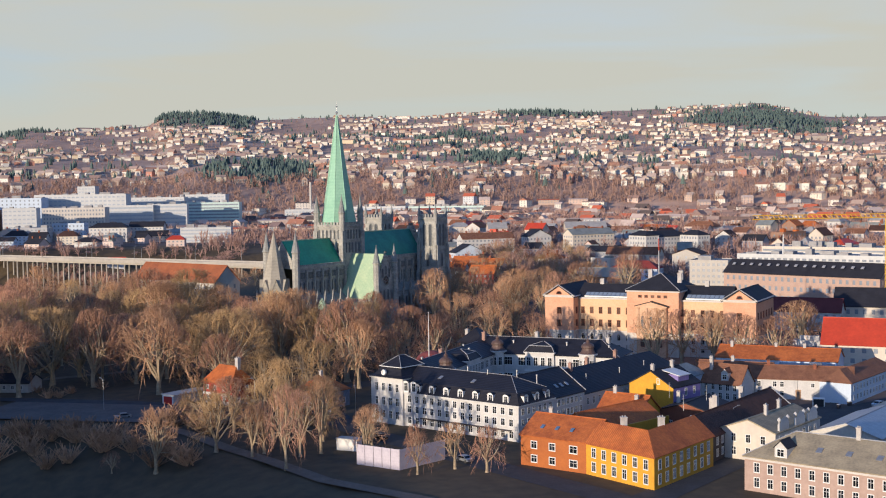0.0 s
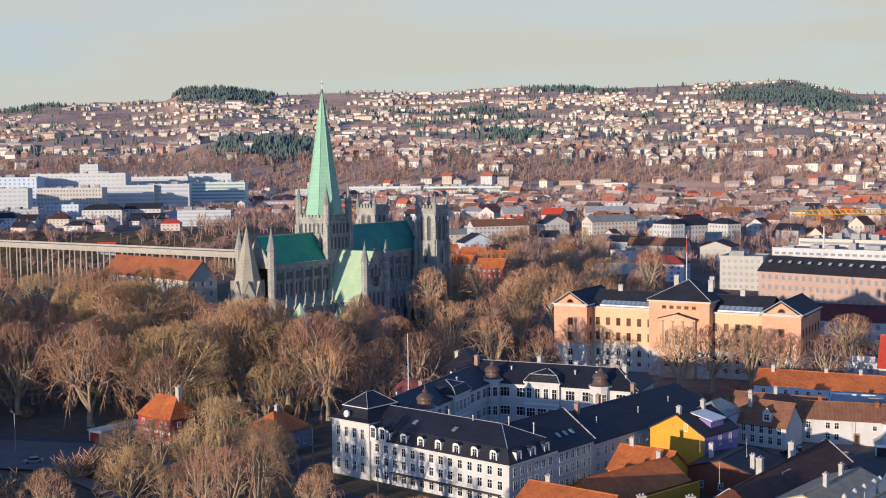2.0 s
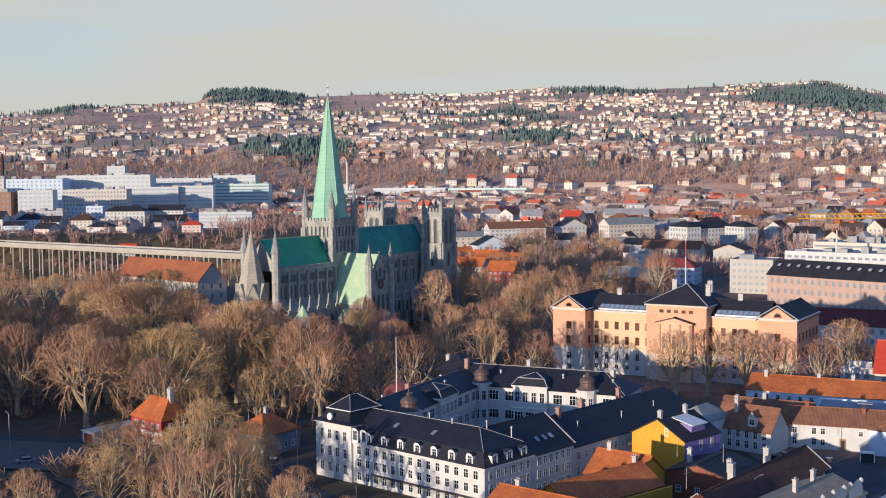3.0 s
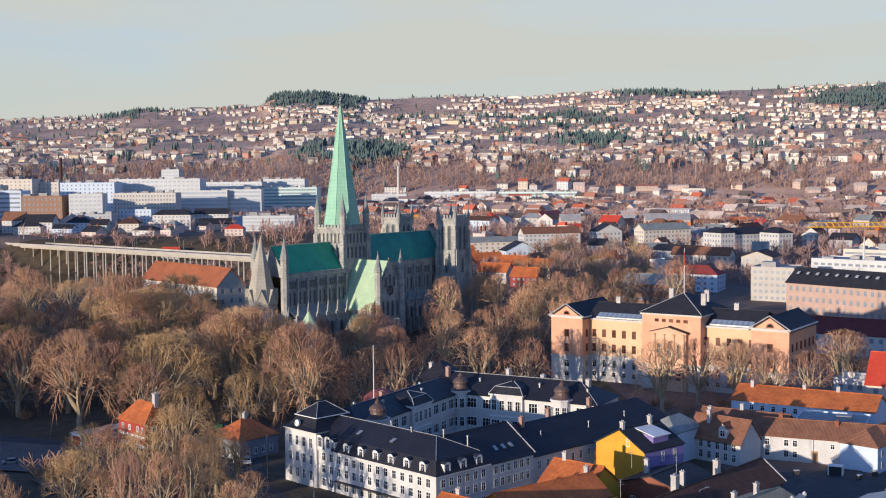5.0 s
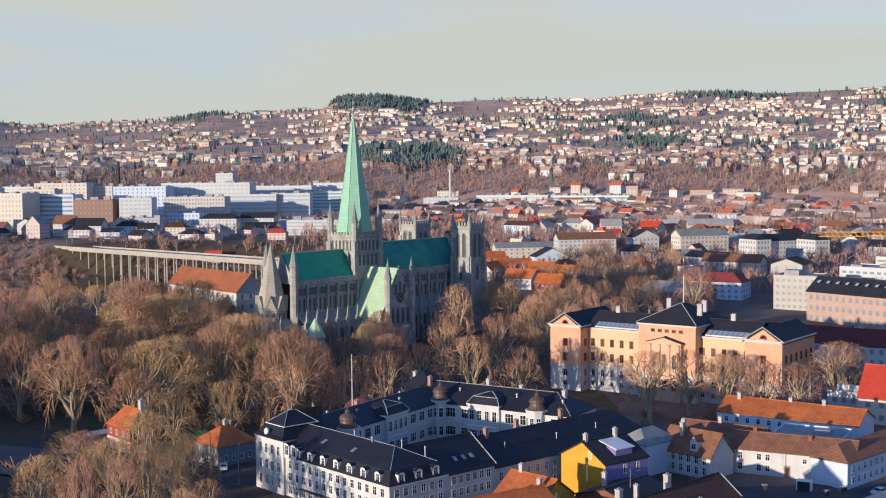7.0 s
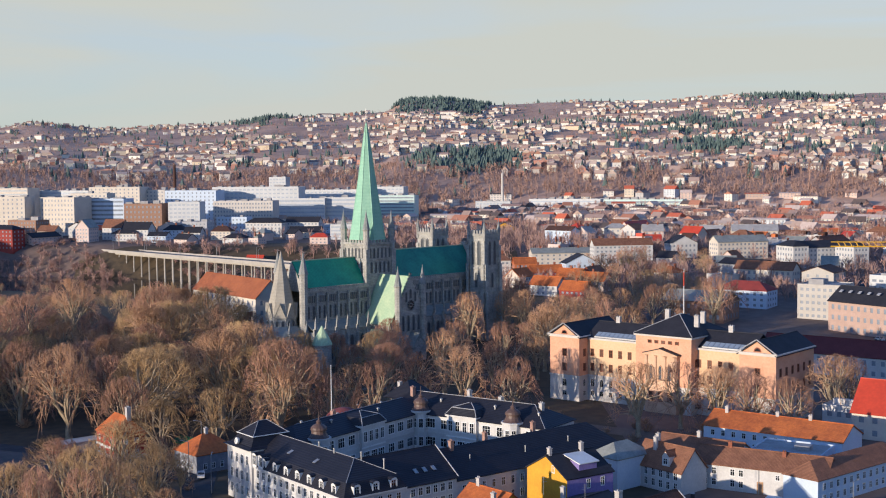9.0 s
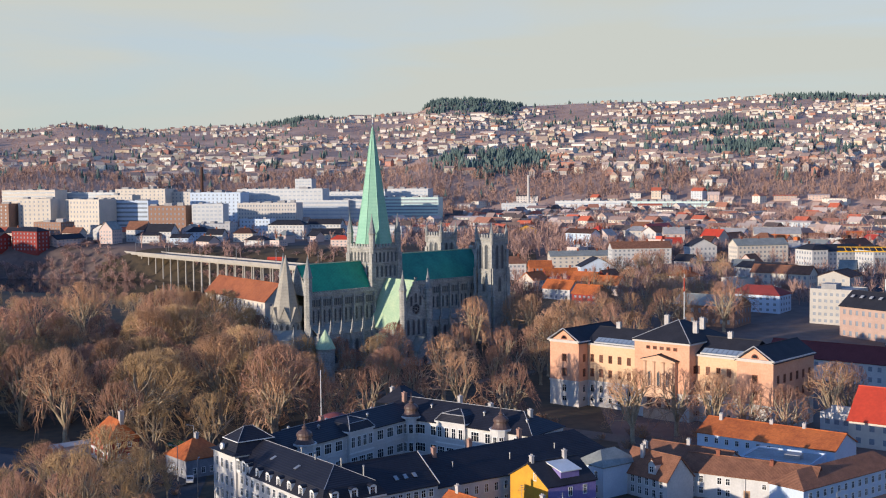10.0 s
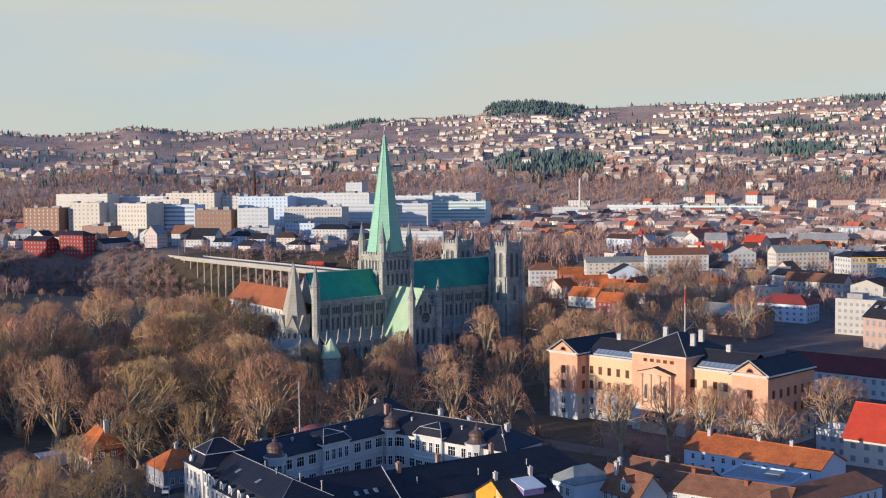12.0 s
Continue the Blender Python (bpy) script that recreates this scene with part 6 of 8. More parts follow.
town_block("hospital_block", "white patterned hospital wing", -46, 892, -11, 52, 24, 38.1, CLINIC, rows=10, cols=11, band=False, sides=(0, 3))
town_block("hospital_block", "white flat-roofed hospital office", -214, 636, -5, 30, 18, 30.1, CLINIC, rows=8, cols=7, band=False, sides=(0, 3))
town_block("hospital_block", "cream hospital hall with low roof", -174, 722, -7, 61, 24, 28.0, CREAM, rows=7, cols=20, sides=(0, 3))
town_block("hospital_block", "long green-glazed hospital wing", -41, 849, -10, 69, 24, 29.3, MINT, rows=8, cols=14, band=True, sides=(0, 3))
town_block("hospital_block", "white hospital wing with flat roof", -103, 867, -11, 74, 24, 35.7, CLINIC, rows=9, cols=15, band=False, sides=(0, 3))
town_block("hospital_block", "white low hospital wing", -82, 786, -7, 36, 18, 29.2, CLINIC, rows=7, cols=7, band=True, sides=(0, 3))
town_block("hospital_block", "sand-coloured hospital wing with flat roof", -326, 715, -11, 40, 18, 36.7, SAND, rows=9, cols=9, band=False, sides=(0, 3))
town_block("hospital_block", "low cream hospital wing", -374, 628, -10, 33, 18, 35.9, SAND, rows=9, cols=7, band=False, sides=(0, 3))
town_block("hospital_block", "brown-grey flat-roofed clinic in town", -415, 626, -14, 40, 18, 31.5, BRICK_BROWN, rows=9, cols=8, band=False, sides=(0, 3))
town_block("villa", "large white villa with dark roof", -134, 594, -12, 34, 13.8, 12.9, PLASTER, SLATE_PLAIN, "hip", 4, 10, 4.3)
town_block("villa", "white terrace with dark roof", -101, 606, -12, 31.1, 12.1, 13, PLASTER, SLATE_PLAIN, "x", 4, 9, 4.3)
town_block("office", "white and grey office block", -48.9, 552, -8, 43.9, 16.9, 12.7, CLINIC, rows=4, cols=12, band=True)
town_block("red_block", "dark red rendered house", -338.7, 509.2, -26, 28.8, 13.6, 16.9, REDR, SLATE_PLAIN, "hip", 5, 7, 3.4)
town_block("red_block", "red rendered house in town", -372.7, 513.9, -26, 28.9, 13.6, 11.1, REDR, SLATE_PLAIN, "x", 3, 7, 3.4)
town_block("brick_block", "grey-brown brick block in town", -345, 580, -24, 32, 17, 16.5, BRICK_BROWN, rows=5, cols=9)
town_block("gabled_house", "pink house with tall gable", -278.4, 535.3, -16, 12.7, 15.3, 12.7, PINKR, LEAD, "y", 4, 4, 6.8)
town_block("gabled_house", "white house with steep red roof", -262, 566.9, -16, 18.8, 12, 11.1, PLASTER, TILE_BROWN, "x", 3, 5, 6.8)
town_block("gabled_house", "white gabled house with black roof", -238, 551, -14, 25.5, 13.6, 10.2, PLASTER, SLATE_PLAIN, "x", 3, 7, 6)
town_block("house", "low white house in town", -246, 548, -12, 23.5, 10.1, 6.7, PLASTER, SLATE_PLAIN, "hip", 2, 7, 3.4)
town_block("house", "low white house by the bridge", -214, 530, -12, 16.8, 10.1, 5.9, PLASTER_BLUE, SLATE_PLAIN, "x", 2, 5, 2.9)
town_block("office", "grey rendered office in town", -204.1, 611.3, -12, 34.6, 17.3, 13, GREYR, rows=4, cols=9)
town_block("office", "blue-grey office in the town", -173.6, 656, -10, 29.8, 15.8, 14.9, PLASTER_BLUE, rows=4, cols=8)
town_block("house", "house with bright red roof", -120, 452, -10, 13.1, 9, 4.9, GREYR, RED_SHEET, "x", 2, 4, 4.1)
town_block("house", "house with red roof", -74.6, 499.7, -10, 15, 9.2, 5.8, PINKR, RED_SHEET, "hip", 2, 4, 3.3)
town_block("long_hall", "long low red-roofed hall behind the cathedral", -72.5, 71.5, -53, 64, 15, 13.6, SAND, mat("weathered_tile", (0.46, 0.15, 0.06), (0.30, 0.095, 0.045), 0.12, 0.85, bump=0.5, fine=6, stripes=("X", 0.3, 0.25)), "x", 3, 14, 7.5)
# west of the cathedral
town_block("shopping_hall", "long white shopping hall with sawtooth roof", 183, 1130, -21, 98, 30, 11, CLINIC, rows=2, cols=14, band=True)
town_block("shopping_hall", "long hall with pale green upper storey", 281, 1092, -21, 104, 30, 10.5, MINT, rows=2, cols=14, band=True)
town_block("apartment_row", "cream apartment row with gables and chimneys", 107.3, 304.1, 6, 48.5, 12.1, 12.1, SAND, LEAD, "x", 4, 16, 4, chim=5)
town_block("apartment_row", "white apartment row with dark roof", 149.2, 325.7, 8, 40.4, 12.1, 11.3, PLASTER, TILE_BROWN, "x", 4, 13, 4, chim=4)
town_block("apartment_row", "grey-roofed apartment row in town", 123.5, 359.1, 8, 68, 11.3, 11.3, SAND, LEAD, "x", 4, 16, 3.2, chim=5)
town_block("apartment_row", "cream apartment house with grey roof", 229.5, 326.7, 16, 37.2, 12.9, 12.1, SAND, LEAD, "x", 4, 12, 4, chim=3)
town_block("apartment_row", "gabled white house in town", 193.1, 342.9, 14, 19.4, 11.3, 10.5, PLASTER, SLATE_PLAIN, "y", 3, 6, 4.9)
town_block("hall_school", "large white school with dark hipped roofs", 265.1, 271.7, 20, 42.1, 14.6, 12.1, PLASTER, SLATE_PLAIN, "hip", 4, 14, 4)
town_block("hall_school", "white corner wing with dark roof", 250, 262.9, 20, 11.3, 17.8, 13.8, PLASTER, SLATE_PLAIN, "hip", 4, 4, 3.2)
town_block("hall_school", "white corner wing with dark roof", 283.7, 252.3, 20, 11.3, 17.8, 13.8, PLASTER, SLATE_PLAIN, "hip", 4, 4, 3.2)
town_block("town_house", "white town house with brown roof", 61.3, 246.2, 6, 16.5, 11.5, 11.5, PLASTER, TILE_BROWN, "hip", 4, 6, 4.1, chim=2)
town_block("town_house", "orange brick house in town", 78, 234.9, 6, 13.2, 9.9, 8.3, mat("orange_brick", (0.5, 0.16, 0.07), None, 0.4, 0.9), TILE, "x", 3, 5, 3.3)
town_block("town_house", "low red-roofed house in town", 90.2, 219.4, 10, 20, 9.2, 5, REDR, TILE, "x", 2, 6, 3.7, chim=2)
town_block("town_house", "grey-blue gabled house in town", 110.1, 218.5, 10, 20, 11.6, 10, PLASTER_BLUE, SLATE_PLAIN, "y", 3, 6, 5)
town_block("town_house", "yellow timber house in town", 82, 627, -4, 18, 10, 6, YELLOW, SLATE_PLAIN, "y", 2, 5, 3.6)
town_block("studio", "brick building with glazed sawtooth roof", 143, 60, -36, 30, 18, 9.5, BRICK_BROWN, LEAD, "x", 2, 8, 4)
town_block("town_house", "pale house with red roof", 174, 98, -36, 26, 14, 8.6, PLASTER_BLUE, REDR, "hip", 3, 7, 4)
town_block("town_house", "brown-roofed low range in town", 208, 190, -36, 34, 12, 8, SAND, TILE_BROWN, "x", 2, 10, 4)
town_block("office", "cream modern office with rows of windows", 199.5, 56.8, -36, 20, 18, 15.5, mat("office_render", (0.47, 0.435, 0.39), (0.40, 0.37, 0.33), 0.2, 0.85), rows=5, cols=7)
town_block("office", "white blind-gabled office in town", 226, 148, -36, 17, 20, 10.5, bpy.data.materials["office_render"], TILE_DARK, "y", 3, 3, 3)
lb = town_block("long_brick_block", "long brick building with dark roof and skylights", 217.6, -3.9, -57, 81, 17, 14, mat("tan_brick", (0.47, 0.33, 0.27), (0.38, 0.26, 0.21), 0.3, 0.9), SLATE_PLAIN, "x", 3, 24, 6)
for k in range(15):
    part("roof_light", Geo().box(-0.7, 0.7, -0.8, 0.8, 0.0, 0.22), RIDGE, lb, at=pose(4 + k * 4.8, 3.4, 17.95, 31.5, 0, 0))
town_block("office", "long white flat-roofed office", 276, 66, -48, 110, 22, 14, CLINIC, rows=4, cols=30)
town_block("office", "long cream flat-roofed office", 310, 104, -48, 110, 22, 14, SAND, rows=5, cols=26, band=True)
town_block("long_brick_block", "brick building with dark roof and dormers", 262, -66, -57, 60, 17, 12, PINKR, SLATE_PLAIN, "x", 3, 20, 7)
town_block("dark_roof_block", "building with broad black roof and white dormers", 226, -84, -36, 62, 20, 9, SAND, SLATE_PLAIN, "x", 2, 18, 7)
town_block("low_range", "low range with maroon roof", 172, -62, -38, 60, 12, 8, PLASTER, mat("maroon_roof", (0.16, 0.04, 0.04), None, 0.3, 0.8), "x", 2, 18, 5)
town_block("red_hall", "hall with bright red pitched roof", 163.5, -170, -36, 46, 18, 7.6, SAND, RED_SHEET, "x", 2, 12, 8)
town_block("white_house", "small white house with gables", 146, -150, -38, 15, 10, 7, PLASTER, PLASTER, "flat", 2, 5, 3)
town_block("town_house", "round-roofed brick hall in town", 386.5, 155.9, -20, 36, 18, 9.8, BRICK, TILE_BROWN, "hip", 3, 10, 4.9)

town_block("annex", "pale blue annex with grey flat roof", 114, -202.5, -31, 17, 13, 6.4, PLASTER_BLUE, ROOF_GRAVEL, rows=2, cols=6, sides=(0, 1, 3))
lh = bpy.data.objects["long_house"]
part("door", Geo().box(14.75, 16.25, -0.1, 0.06, 0.0, 2.9), mat("tan_door", (0.45, 0.27, 0.15), (0.36, 0.21, 0.12), 0.6, 0.7), lh, "tan wooden door")
for s in (0.4, 15.2, 30.1):
    part("downpipe", Geo().tube((s, -0.12, -0.5), (s, -0.12, 5.9), 0.07, 0.07, 6), METAL, lh)
# television aerials on the chimneys
for x, y, z in ((52.5, -247, 9.0), (60.5, -251.5, 8.6), (41, -283, 12.4)):
    ant = thing("aerial", "thin metal television aerial on a chimney", "aerial", pose(x, y, z, 0, 0, 30), "aerials")
    part("mast", Geo().tube((0, 0, -0.6), (0, 0, 3.2), 0.05, 0.04, 5), METAL, ant)
    for k, w in enumerate((0.5, 0.7, 0.9)):
        part("element", Geo().tube((-w, 0, 3.1 - 0.45 * k), (w, 0, 3.1 - 0.45 * k), 0.03, 0.03, 4), METAL, ant)
# houses on the slope below the clinics
for x, y, t, w, e, wm, rm, f in ((-318, 562, -20, 18, 8.5, SAND, TILE_BROWN, "x"), (-366, 556, -24, 22, 9, PINKR, SLATE_PLAIN, "x"), (-392, 566, -30, 16, 9, PLASTER, SLATE_PLAIN, "y"), (-414, 580, -22, 24, 10, GREYR, LEAD, "hip"), (-300, 590, -16, 17, 10, PLASTER, TILE_DARK, "y"),
                                 (-210, 575, -12, 20, 8, PLASTER_BLUE, SLATE_PLAIN, "hip"), (-190, 556, -10, 15, 7, PLASTER, SLATE_PLAIN, "x"), (-166, 560, -10, 18, 7.5, SAND, TILE_DARK, "hip"), (-222, 600, -12, 16, 9, PINKR, LEAD, "y")):
    town_block("gabled_house", "rendered house with pitched roof above the river", x, y, t, w, 11, e, wm, rm, f, 3, max(4, int(w / 3.5)), 4.5, chim=1)
# bins and boxes in the yard
for x, y, t in ((96, -226, 10), (108, -232, 40), (88.5, -219, 70), (113, -229, 15)):
    b = thing("waste_bin", "dark plastic wheeled bin in the yard", "bin", pose(x, y, ground_z(x, y) + 0.13, 0, 0, t), "yard bins")
    part("body", Geo().box(-0.55, 0.55, -0.4, 0.4, 0, 1.05), TIMBER, b)
    part("lid", Geo().box(-0.6, 0.6, -0.45, 0.45, 1.05, 1.15), PLASTER, b, "pale lid")

for x, y, t, w, wm, rm in ((82, 150, -36, 17, PLASTER, TILE), (95, 128, -36, 15, REDR, TILE), (108, 166, -36, 18, PINKR, TILE), (76, 190, 54, 15, SAND, TILE), (98, 186, -36, 15, BRICK, TILE), (118, 196, 54, 15, REDR, TILE_BROWN)):
    town_block("town_house", "low town house with red tile roof", x, y, t, w, 10, 6, wm, rm, "x", 2, 5, 4.2, chim=1)

# ---- tower crane ----
cr = thing("tower_crane", "yellow tower crane with lattice jib", "crane", pose(229, -62, 0, 0, 0, 0))
g = Geo()
for sx in (-1, 1):
    for sy in (-1, 1):
        g.tube((sx, sy, 0), (sx, sy, 47), 0.16, 0.16, 4)
for k in range(22):
    z = k * 2.1
    for a, b in (((-1, -1), (1, -1)), ((1, -1), (1, 1)), ((1, 1), (-1, 1)), ((-1, 1), (-1, -1))):
        g.tube((*a, z), (*b, z + 2.1), 0.09, 0.09, 3)
part("mast", g, YELLOW_STEEL, cr)
g = Geo()
u = Vector((-0.985, 0.17, 0))
for off, zz in ((-0.8, 47), (0.8, 47), (0, 48.6)):
    n = Vector((u.y, -u.x, 0)) * off
    g.tube(n - u * 22 + Vector((0, 0, zz)), n + u * 59 + Vector((0, 0, zz)), 0.16, 0.16, 4)
for k in range(38):
    a = u * (-22 + k * 2.1)
    n = Vector((u.y, -u.x, 0)) * 0.8
    g.tube(a + n + Vector((0, 0, 47)), a + u * 1.05 + Vector((0, 0, 48.6)), 0.1, 0.1, 3)
    g.tube(a - n + Vector((0, 0, 47)), a + u * 1.05 + Vector((0, 0, 48.6)), 0.1, 0.1, 3)
part("jib", g, YELLOW_STEEL, cr)
part("counterweight", Geo().box(-1.6, 1.6, -1.2, 1.2, 45.2, 48.0), CONCRETE, cr, at=Matrix.Translation(-u * 20))
part("cab", Geo().box(-1.0, 1.0, -1.0, 1.0, 44.4, 46.8), YELLOW_STEEL, cr, at=Matrix.Translation((1.4, -1.4, 0)))
cr2 = thing("site_mast", "slim white mast on a building site", "mast", pose(262, 96, 0))
part("mast", Geo().lathe(0, 0, [(0.9, 0), (0.7, 26), (0.25, 34)], 6), CLINIC, cr2)
fm = thing("factory_chimney", "tall pale factory chimney below the hill", "chimney", pose(101, 1126, ground_z(101, 1126)))
part("shaft", Geo().lathe(0, 0, [(1.9, -3), (1.4, 50)], 14), CONCRETE, fm)
fm = thing("factory_chimney", "dark brick chimney beyond the hospital", "chimney", pose(-327, 1099, ground_z(-327, 1099)))
part("shaft", Geo().lathe(0, 0, [(2.4, -3), (1.8, 61)], 14), TILE_DARK, fm)
town_block("factory", "white factory with tower", 88, 1118, -8, 46, 24, 14, CLINIC, rows=3, cols=10)

# ---- bridge ----
BRIDGE_CONCRETE = mat("bridge_concrete", (0.42, 0.385, 0.34), (0.32, 0.295, 0.26), 0.15, 0.9, bump=0.2)
br = thing("road_bridge", "long concrete road bridge on slender paired columns", "bridge", pose(0, 0, 0))
A, B2 = Vector((-272, 535, 14.5)), Vector((-6, 232, 16.6))
d = (B2 - A).normalized()
n = Vector((-d.y, d.x, 0)).normalized()
g = Geo()
for off0, off1, z0, z1 in ((-8.5, 8.5, -1.3, 0), (-6, -5, -2.6, -1.3), (5, 6, -2.6, -1.3), (-8.7, -8.3, 0, 1.1), (8.3, 8.7, 0, 1.1)):
    q = [A + n * off0, B2 + n * off0, B2 + n * off1, A + n * off1]
    k = len(g.v)
    g.v += [(p.x, p.y, p.z + z0) for p in q] + [(p.x, p.y, p.z + z1) for p in q]
    for f in ((3, 2, 1, 0), (4, 5, 6, 7), (0, 1, 5, 4), (1, 2, 6, 5), (2, 3, 7, 6), (3, 0, 4, 7)):
        g.f.append(tuple(k + i for i in f))
        g.m.append(0)
part("deck", g, BRIDGE_CONCRETE, br)
g = Geo()
g.v += [tuple(p + Vector((0, 0, 0.006))) for p in (A - n * 7.2, B2 - n * 7.2, B2 + n * 7.2, A + n * 7.2)]
g.f.append((0, 1, 2, 3))
g.m.append(0)
part("roadway", g, mat("worn_asphalt", (0.20, 0.19, 0.185), (0.14, 0.135, 0.13), 0.12, 0.9), br, "pale worn asphalt roadway")
col = Geo().lathe(0, 0, [(0.62, -27), (0.5, 0)], 8).mesh("column", [BRIDGE_CONCRETE])
for k in range(28):
    for off in (-5.5, 5.5):
        p = A + d * (30 + k * 12.6 + off * 0.35) + n * off
        part("column", col, BRIDGE_CONCRETE, br, at=Matrix.Translation((p.x, p.y, p.z - 1.3)))
lampm = Geo().tube((0, 0, 0), (0, 0, 9), 0.12, 0.08, 6).tube((0, 0, 9), (1.6, 0, 9.4), 0.07, 0.06, 4).box(1.3, 2.1, -0.15, 0.15, 9.3, 9.45).mesh("street_lamp", [METAL])
for k in range(14):
    p = A + d * (6 + k * 27) + n * (7.8 if k % 2 else -7.8)
    lp = part("street_lamp", lampm, METAL, at=pose(p.x, p.y, p.z, 0, 0, 50))
    tagged(lp, "grey steel street lamp on the bridge", "street lamp", "bridge lamps")
strip("embankment", "asphalt approach to the bridge", [(-272, 535), (-305, 575), (-340, 650)], 18, ASPHALT, 0.3)
strip("embankment", "asphalt approach to the bridge", [(-8, 234), (30, 200), (60, 205)], 18, ASPHALT, 0.3)


# ---- vehicles, lamps and yard clutter ----
def car(x, y, turn, paint, label):
    th = thing("car", label, "car", pose(x, y, ground_z(x, y) + 0.14, 0, 0, turn), "parked cars")
    g = Geo()
    prof = [(-2.15, 0.35), (-2.15, 0.85), (-1.35, 0.95), (-0.75, 1.45), (1.0, 1.45), (1.75, 0.98), (2.15, 0.9), (2.15, 0.35)]
    for s in (-1, 1):
        g.poly([(px, s * 0.86, pz) for px, pz in (prof if s < 0 else prof[::-1])])
    for (ax, az), (bx, bz) in zip(prof, prof[1:] + prof[:1]):
        g.poly([(ax, 0.86, az), (bx, 0.86, bz), (bx, -0.86, bz), (ax, -0.86, az)])
    part("body", g, paint, th)
    g = Geo()
    for s in (-1, 1):
        g.poly([(-1.15, s * 0.875, 0.98), (1.45, s * 0.875, 0.98), (0.95, s * 0.875, 1.36), (-0.7, s * 0.875, 1.36)])
    g.poly([(1.05, -0.72, 1.44), (1.7, -0.78, 1.03), (1.7, 0.78, 1.03), (1.05, 0.72, 1.44)])
    g.poly([(-0.8, 0.72, 1.43), (-1.32, 0.78, 0.99), (-1.32, -0.78, 0.99), (-0.8, -0.72, 1.43)])
    part("glass", g, GLASS, th)
    if "wheel" not in WINDOWS:
        WINDOWS["wheel"] = Geo().lathe(0, 0, [(0.2, -0.11), (0.33, -0.1), (0.33, 0.1), (0.2, 0.11)], 12).mesh("wheel", [ASPHALT])
    for px in (-1.35, 1.35):
        for s in (-1, 1):
            part("wheel", WINDOWS["wheel"], ASPHALT, th, at=pose(px, s * 0.8, 0.33, 90, 0, 0))
    return th


PAINTS = {"white": mat("car_white", (0.7, 0.7, 0.7), None, 1, 0.25), "black": mat("car_black", (0.02, 0.02, 0.025), None, 1, 0.2),
          "silver": mat("car_silver", (0.38, 0.40, 0.42), None, 1, 0.3, 0.5), "blue": mat("car_blue", (0.05, 0.10, 0.25), None, 1, 0.25), "red": mat("car_red", (0.35, 0.03, 0.03), None, 1, 0.25)}
for x, y, t, p in ((84.5, -222.5, -50, "black"), (86.8, -225.3, -50, "black"), (64, -238, 40, "silver"), (66.4, -240.6, 40, "white"), (69, -243, 40, "blue"), (71.4, -245.4, 40, "silver"),
                   (-20, -238, 115, "black"), (-5.5, -268, 117, "silver"), (-28, -197, 100, "white"), (168, -150, 105, "silver"), (176, -112, 105, "white"), (190, -58, 110, "black"),
                   (208, 2, 110, "white"), (214, 24, 110, "red"), (-70, -196, 15, "black"), (-84, -190, 15, "silver"), (120, -232, 25, "white"), (140, -216, 25, "blue")):
    car(x, y, t, PAINTS[p], f"{p} parked car on grey asphalt")
for x, y, t in ((-22.5, -212, 90), (-31, -197, 180), (-12, -240, 60), (-33, -172, 200), (8, -150, 240), (-48, -190, 120), (-90, -176, 120), (60, -268, 20), (118, -240, 30), (160, -180, 60), (182, -90, 60), (200, -20, 60)):
    lp = part("street_lamp", lampm, METAL, at=pose(x, y, ground_z(x, y), 0, 0, t))
    tagged(lp, "slim grey street lamp beside the road", "street lamp", "street lamps")
box = thing("plant_unit", "white-framed ventilation unit in the yard", "unit", pose(103, -227, 0.13, 0, 0, -30))
part("body", Geo().box(0, 3.0, 0, 2.2, 0, 2.0), mat("dark_metal", (0.05, 0.05, 0.055), None, 1, 0.5, 0.5), box)
part("frame", Geo().box(-0.12, 0.12, -0.06, 2.26, 0, 2.1).box(2.88, 3.12, -0.06, 2.26, 0, 2.1).box(0.12, 2.88, -0.06, 2.26, 2.0, 2.14), WHITE, box)
# small lead-roofed chapel in the churchyard
h = thing("chapel", "small stone chapel with pale green pyramid roof", "chapel", pose(-13.5, -51, 0, 0, 0, 46))
part("wall", Geo().lathe(0, 0, [(3.4, -1), (3.4, 12.0), (3.7, 12.2), (3.7, 12.6)], 8), STONE, h)
part("roof", Geo().lathe(0, 0, [(3.8, 12.6), (2.6, 15.2), (0.1, 19.5)], 8), COPPER_PALE, h)


# ---- park trees ----
rng = random.Random(21)
PLACED = [(o.matrix_world @ Vector((8, 5, 0))).to_2d()[:] for o in scene.objects if o.parent is None and o.get("category") == "building" and o.location.y < 340]


def inside(x, y, cx, cy, turn, x0, x1, y0, y1):
    a = radians(turn)
    dx, dy = x - cx, y - cy
    u, v = dx * math.cos(a) + dy * math.sin(a), -dx * math.sin(a) + dy * math.cos(a)
    return x0 < u < x1 and y0 < v < y1


def free(x, y, gap):
    if inside(x, y, 0, 0, 46, -60, 64, -32, 32) or inside(x, y, -17.7, -213, -51.7, -26, 54, -6, 96):
        return False
    if inside(x, y, 66.3, -92.5, -40, -8, 92, -14, 36) or river_distance(x, y) < (84 if y > 200 else 62):
        return False
    if inside(x, y, 36, -78, 0, -30, 30, -32, 40) and (int(x * 3) + int(y * 5)) % 4 or math.hypot(x + 13.5, y + 51) < 9:
        return False
    if inside(x, y, -62, -168.5, -52, -5, 19, -9, 14) or inside(x, y, -37, -186, -48, -5, 17, -12, 17) or inside(x, y, -73.8, -169.5, -48, -4, 9, -5, 18):
        return False
    return all((x - a) ** 2 + (y - b) ** 2 > gap * gap for a, b in PLACED)


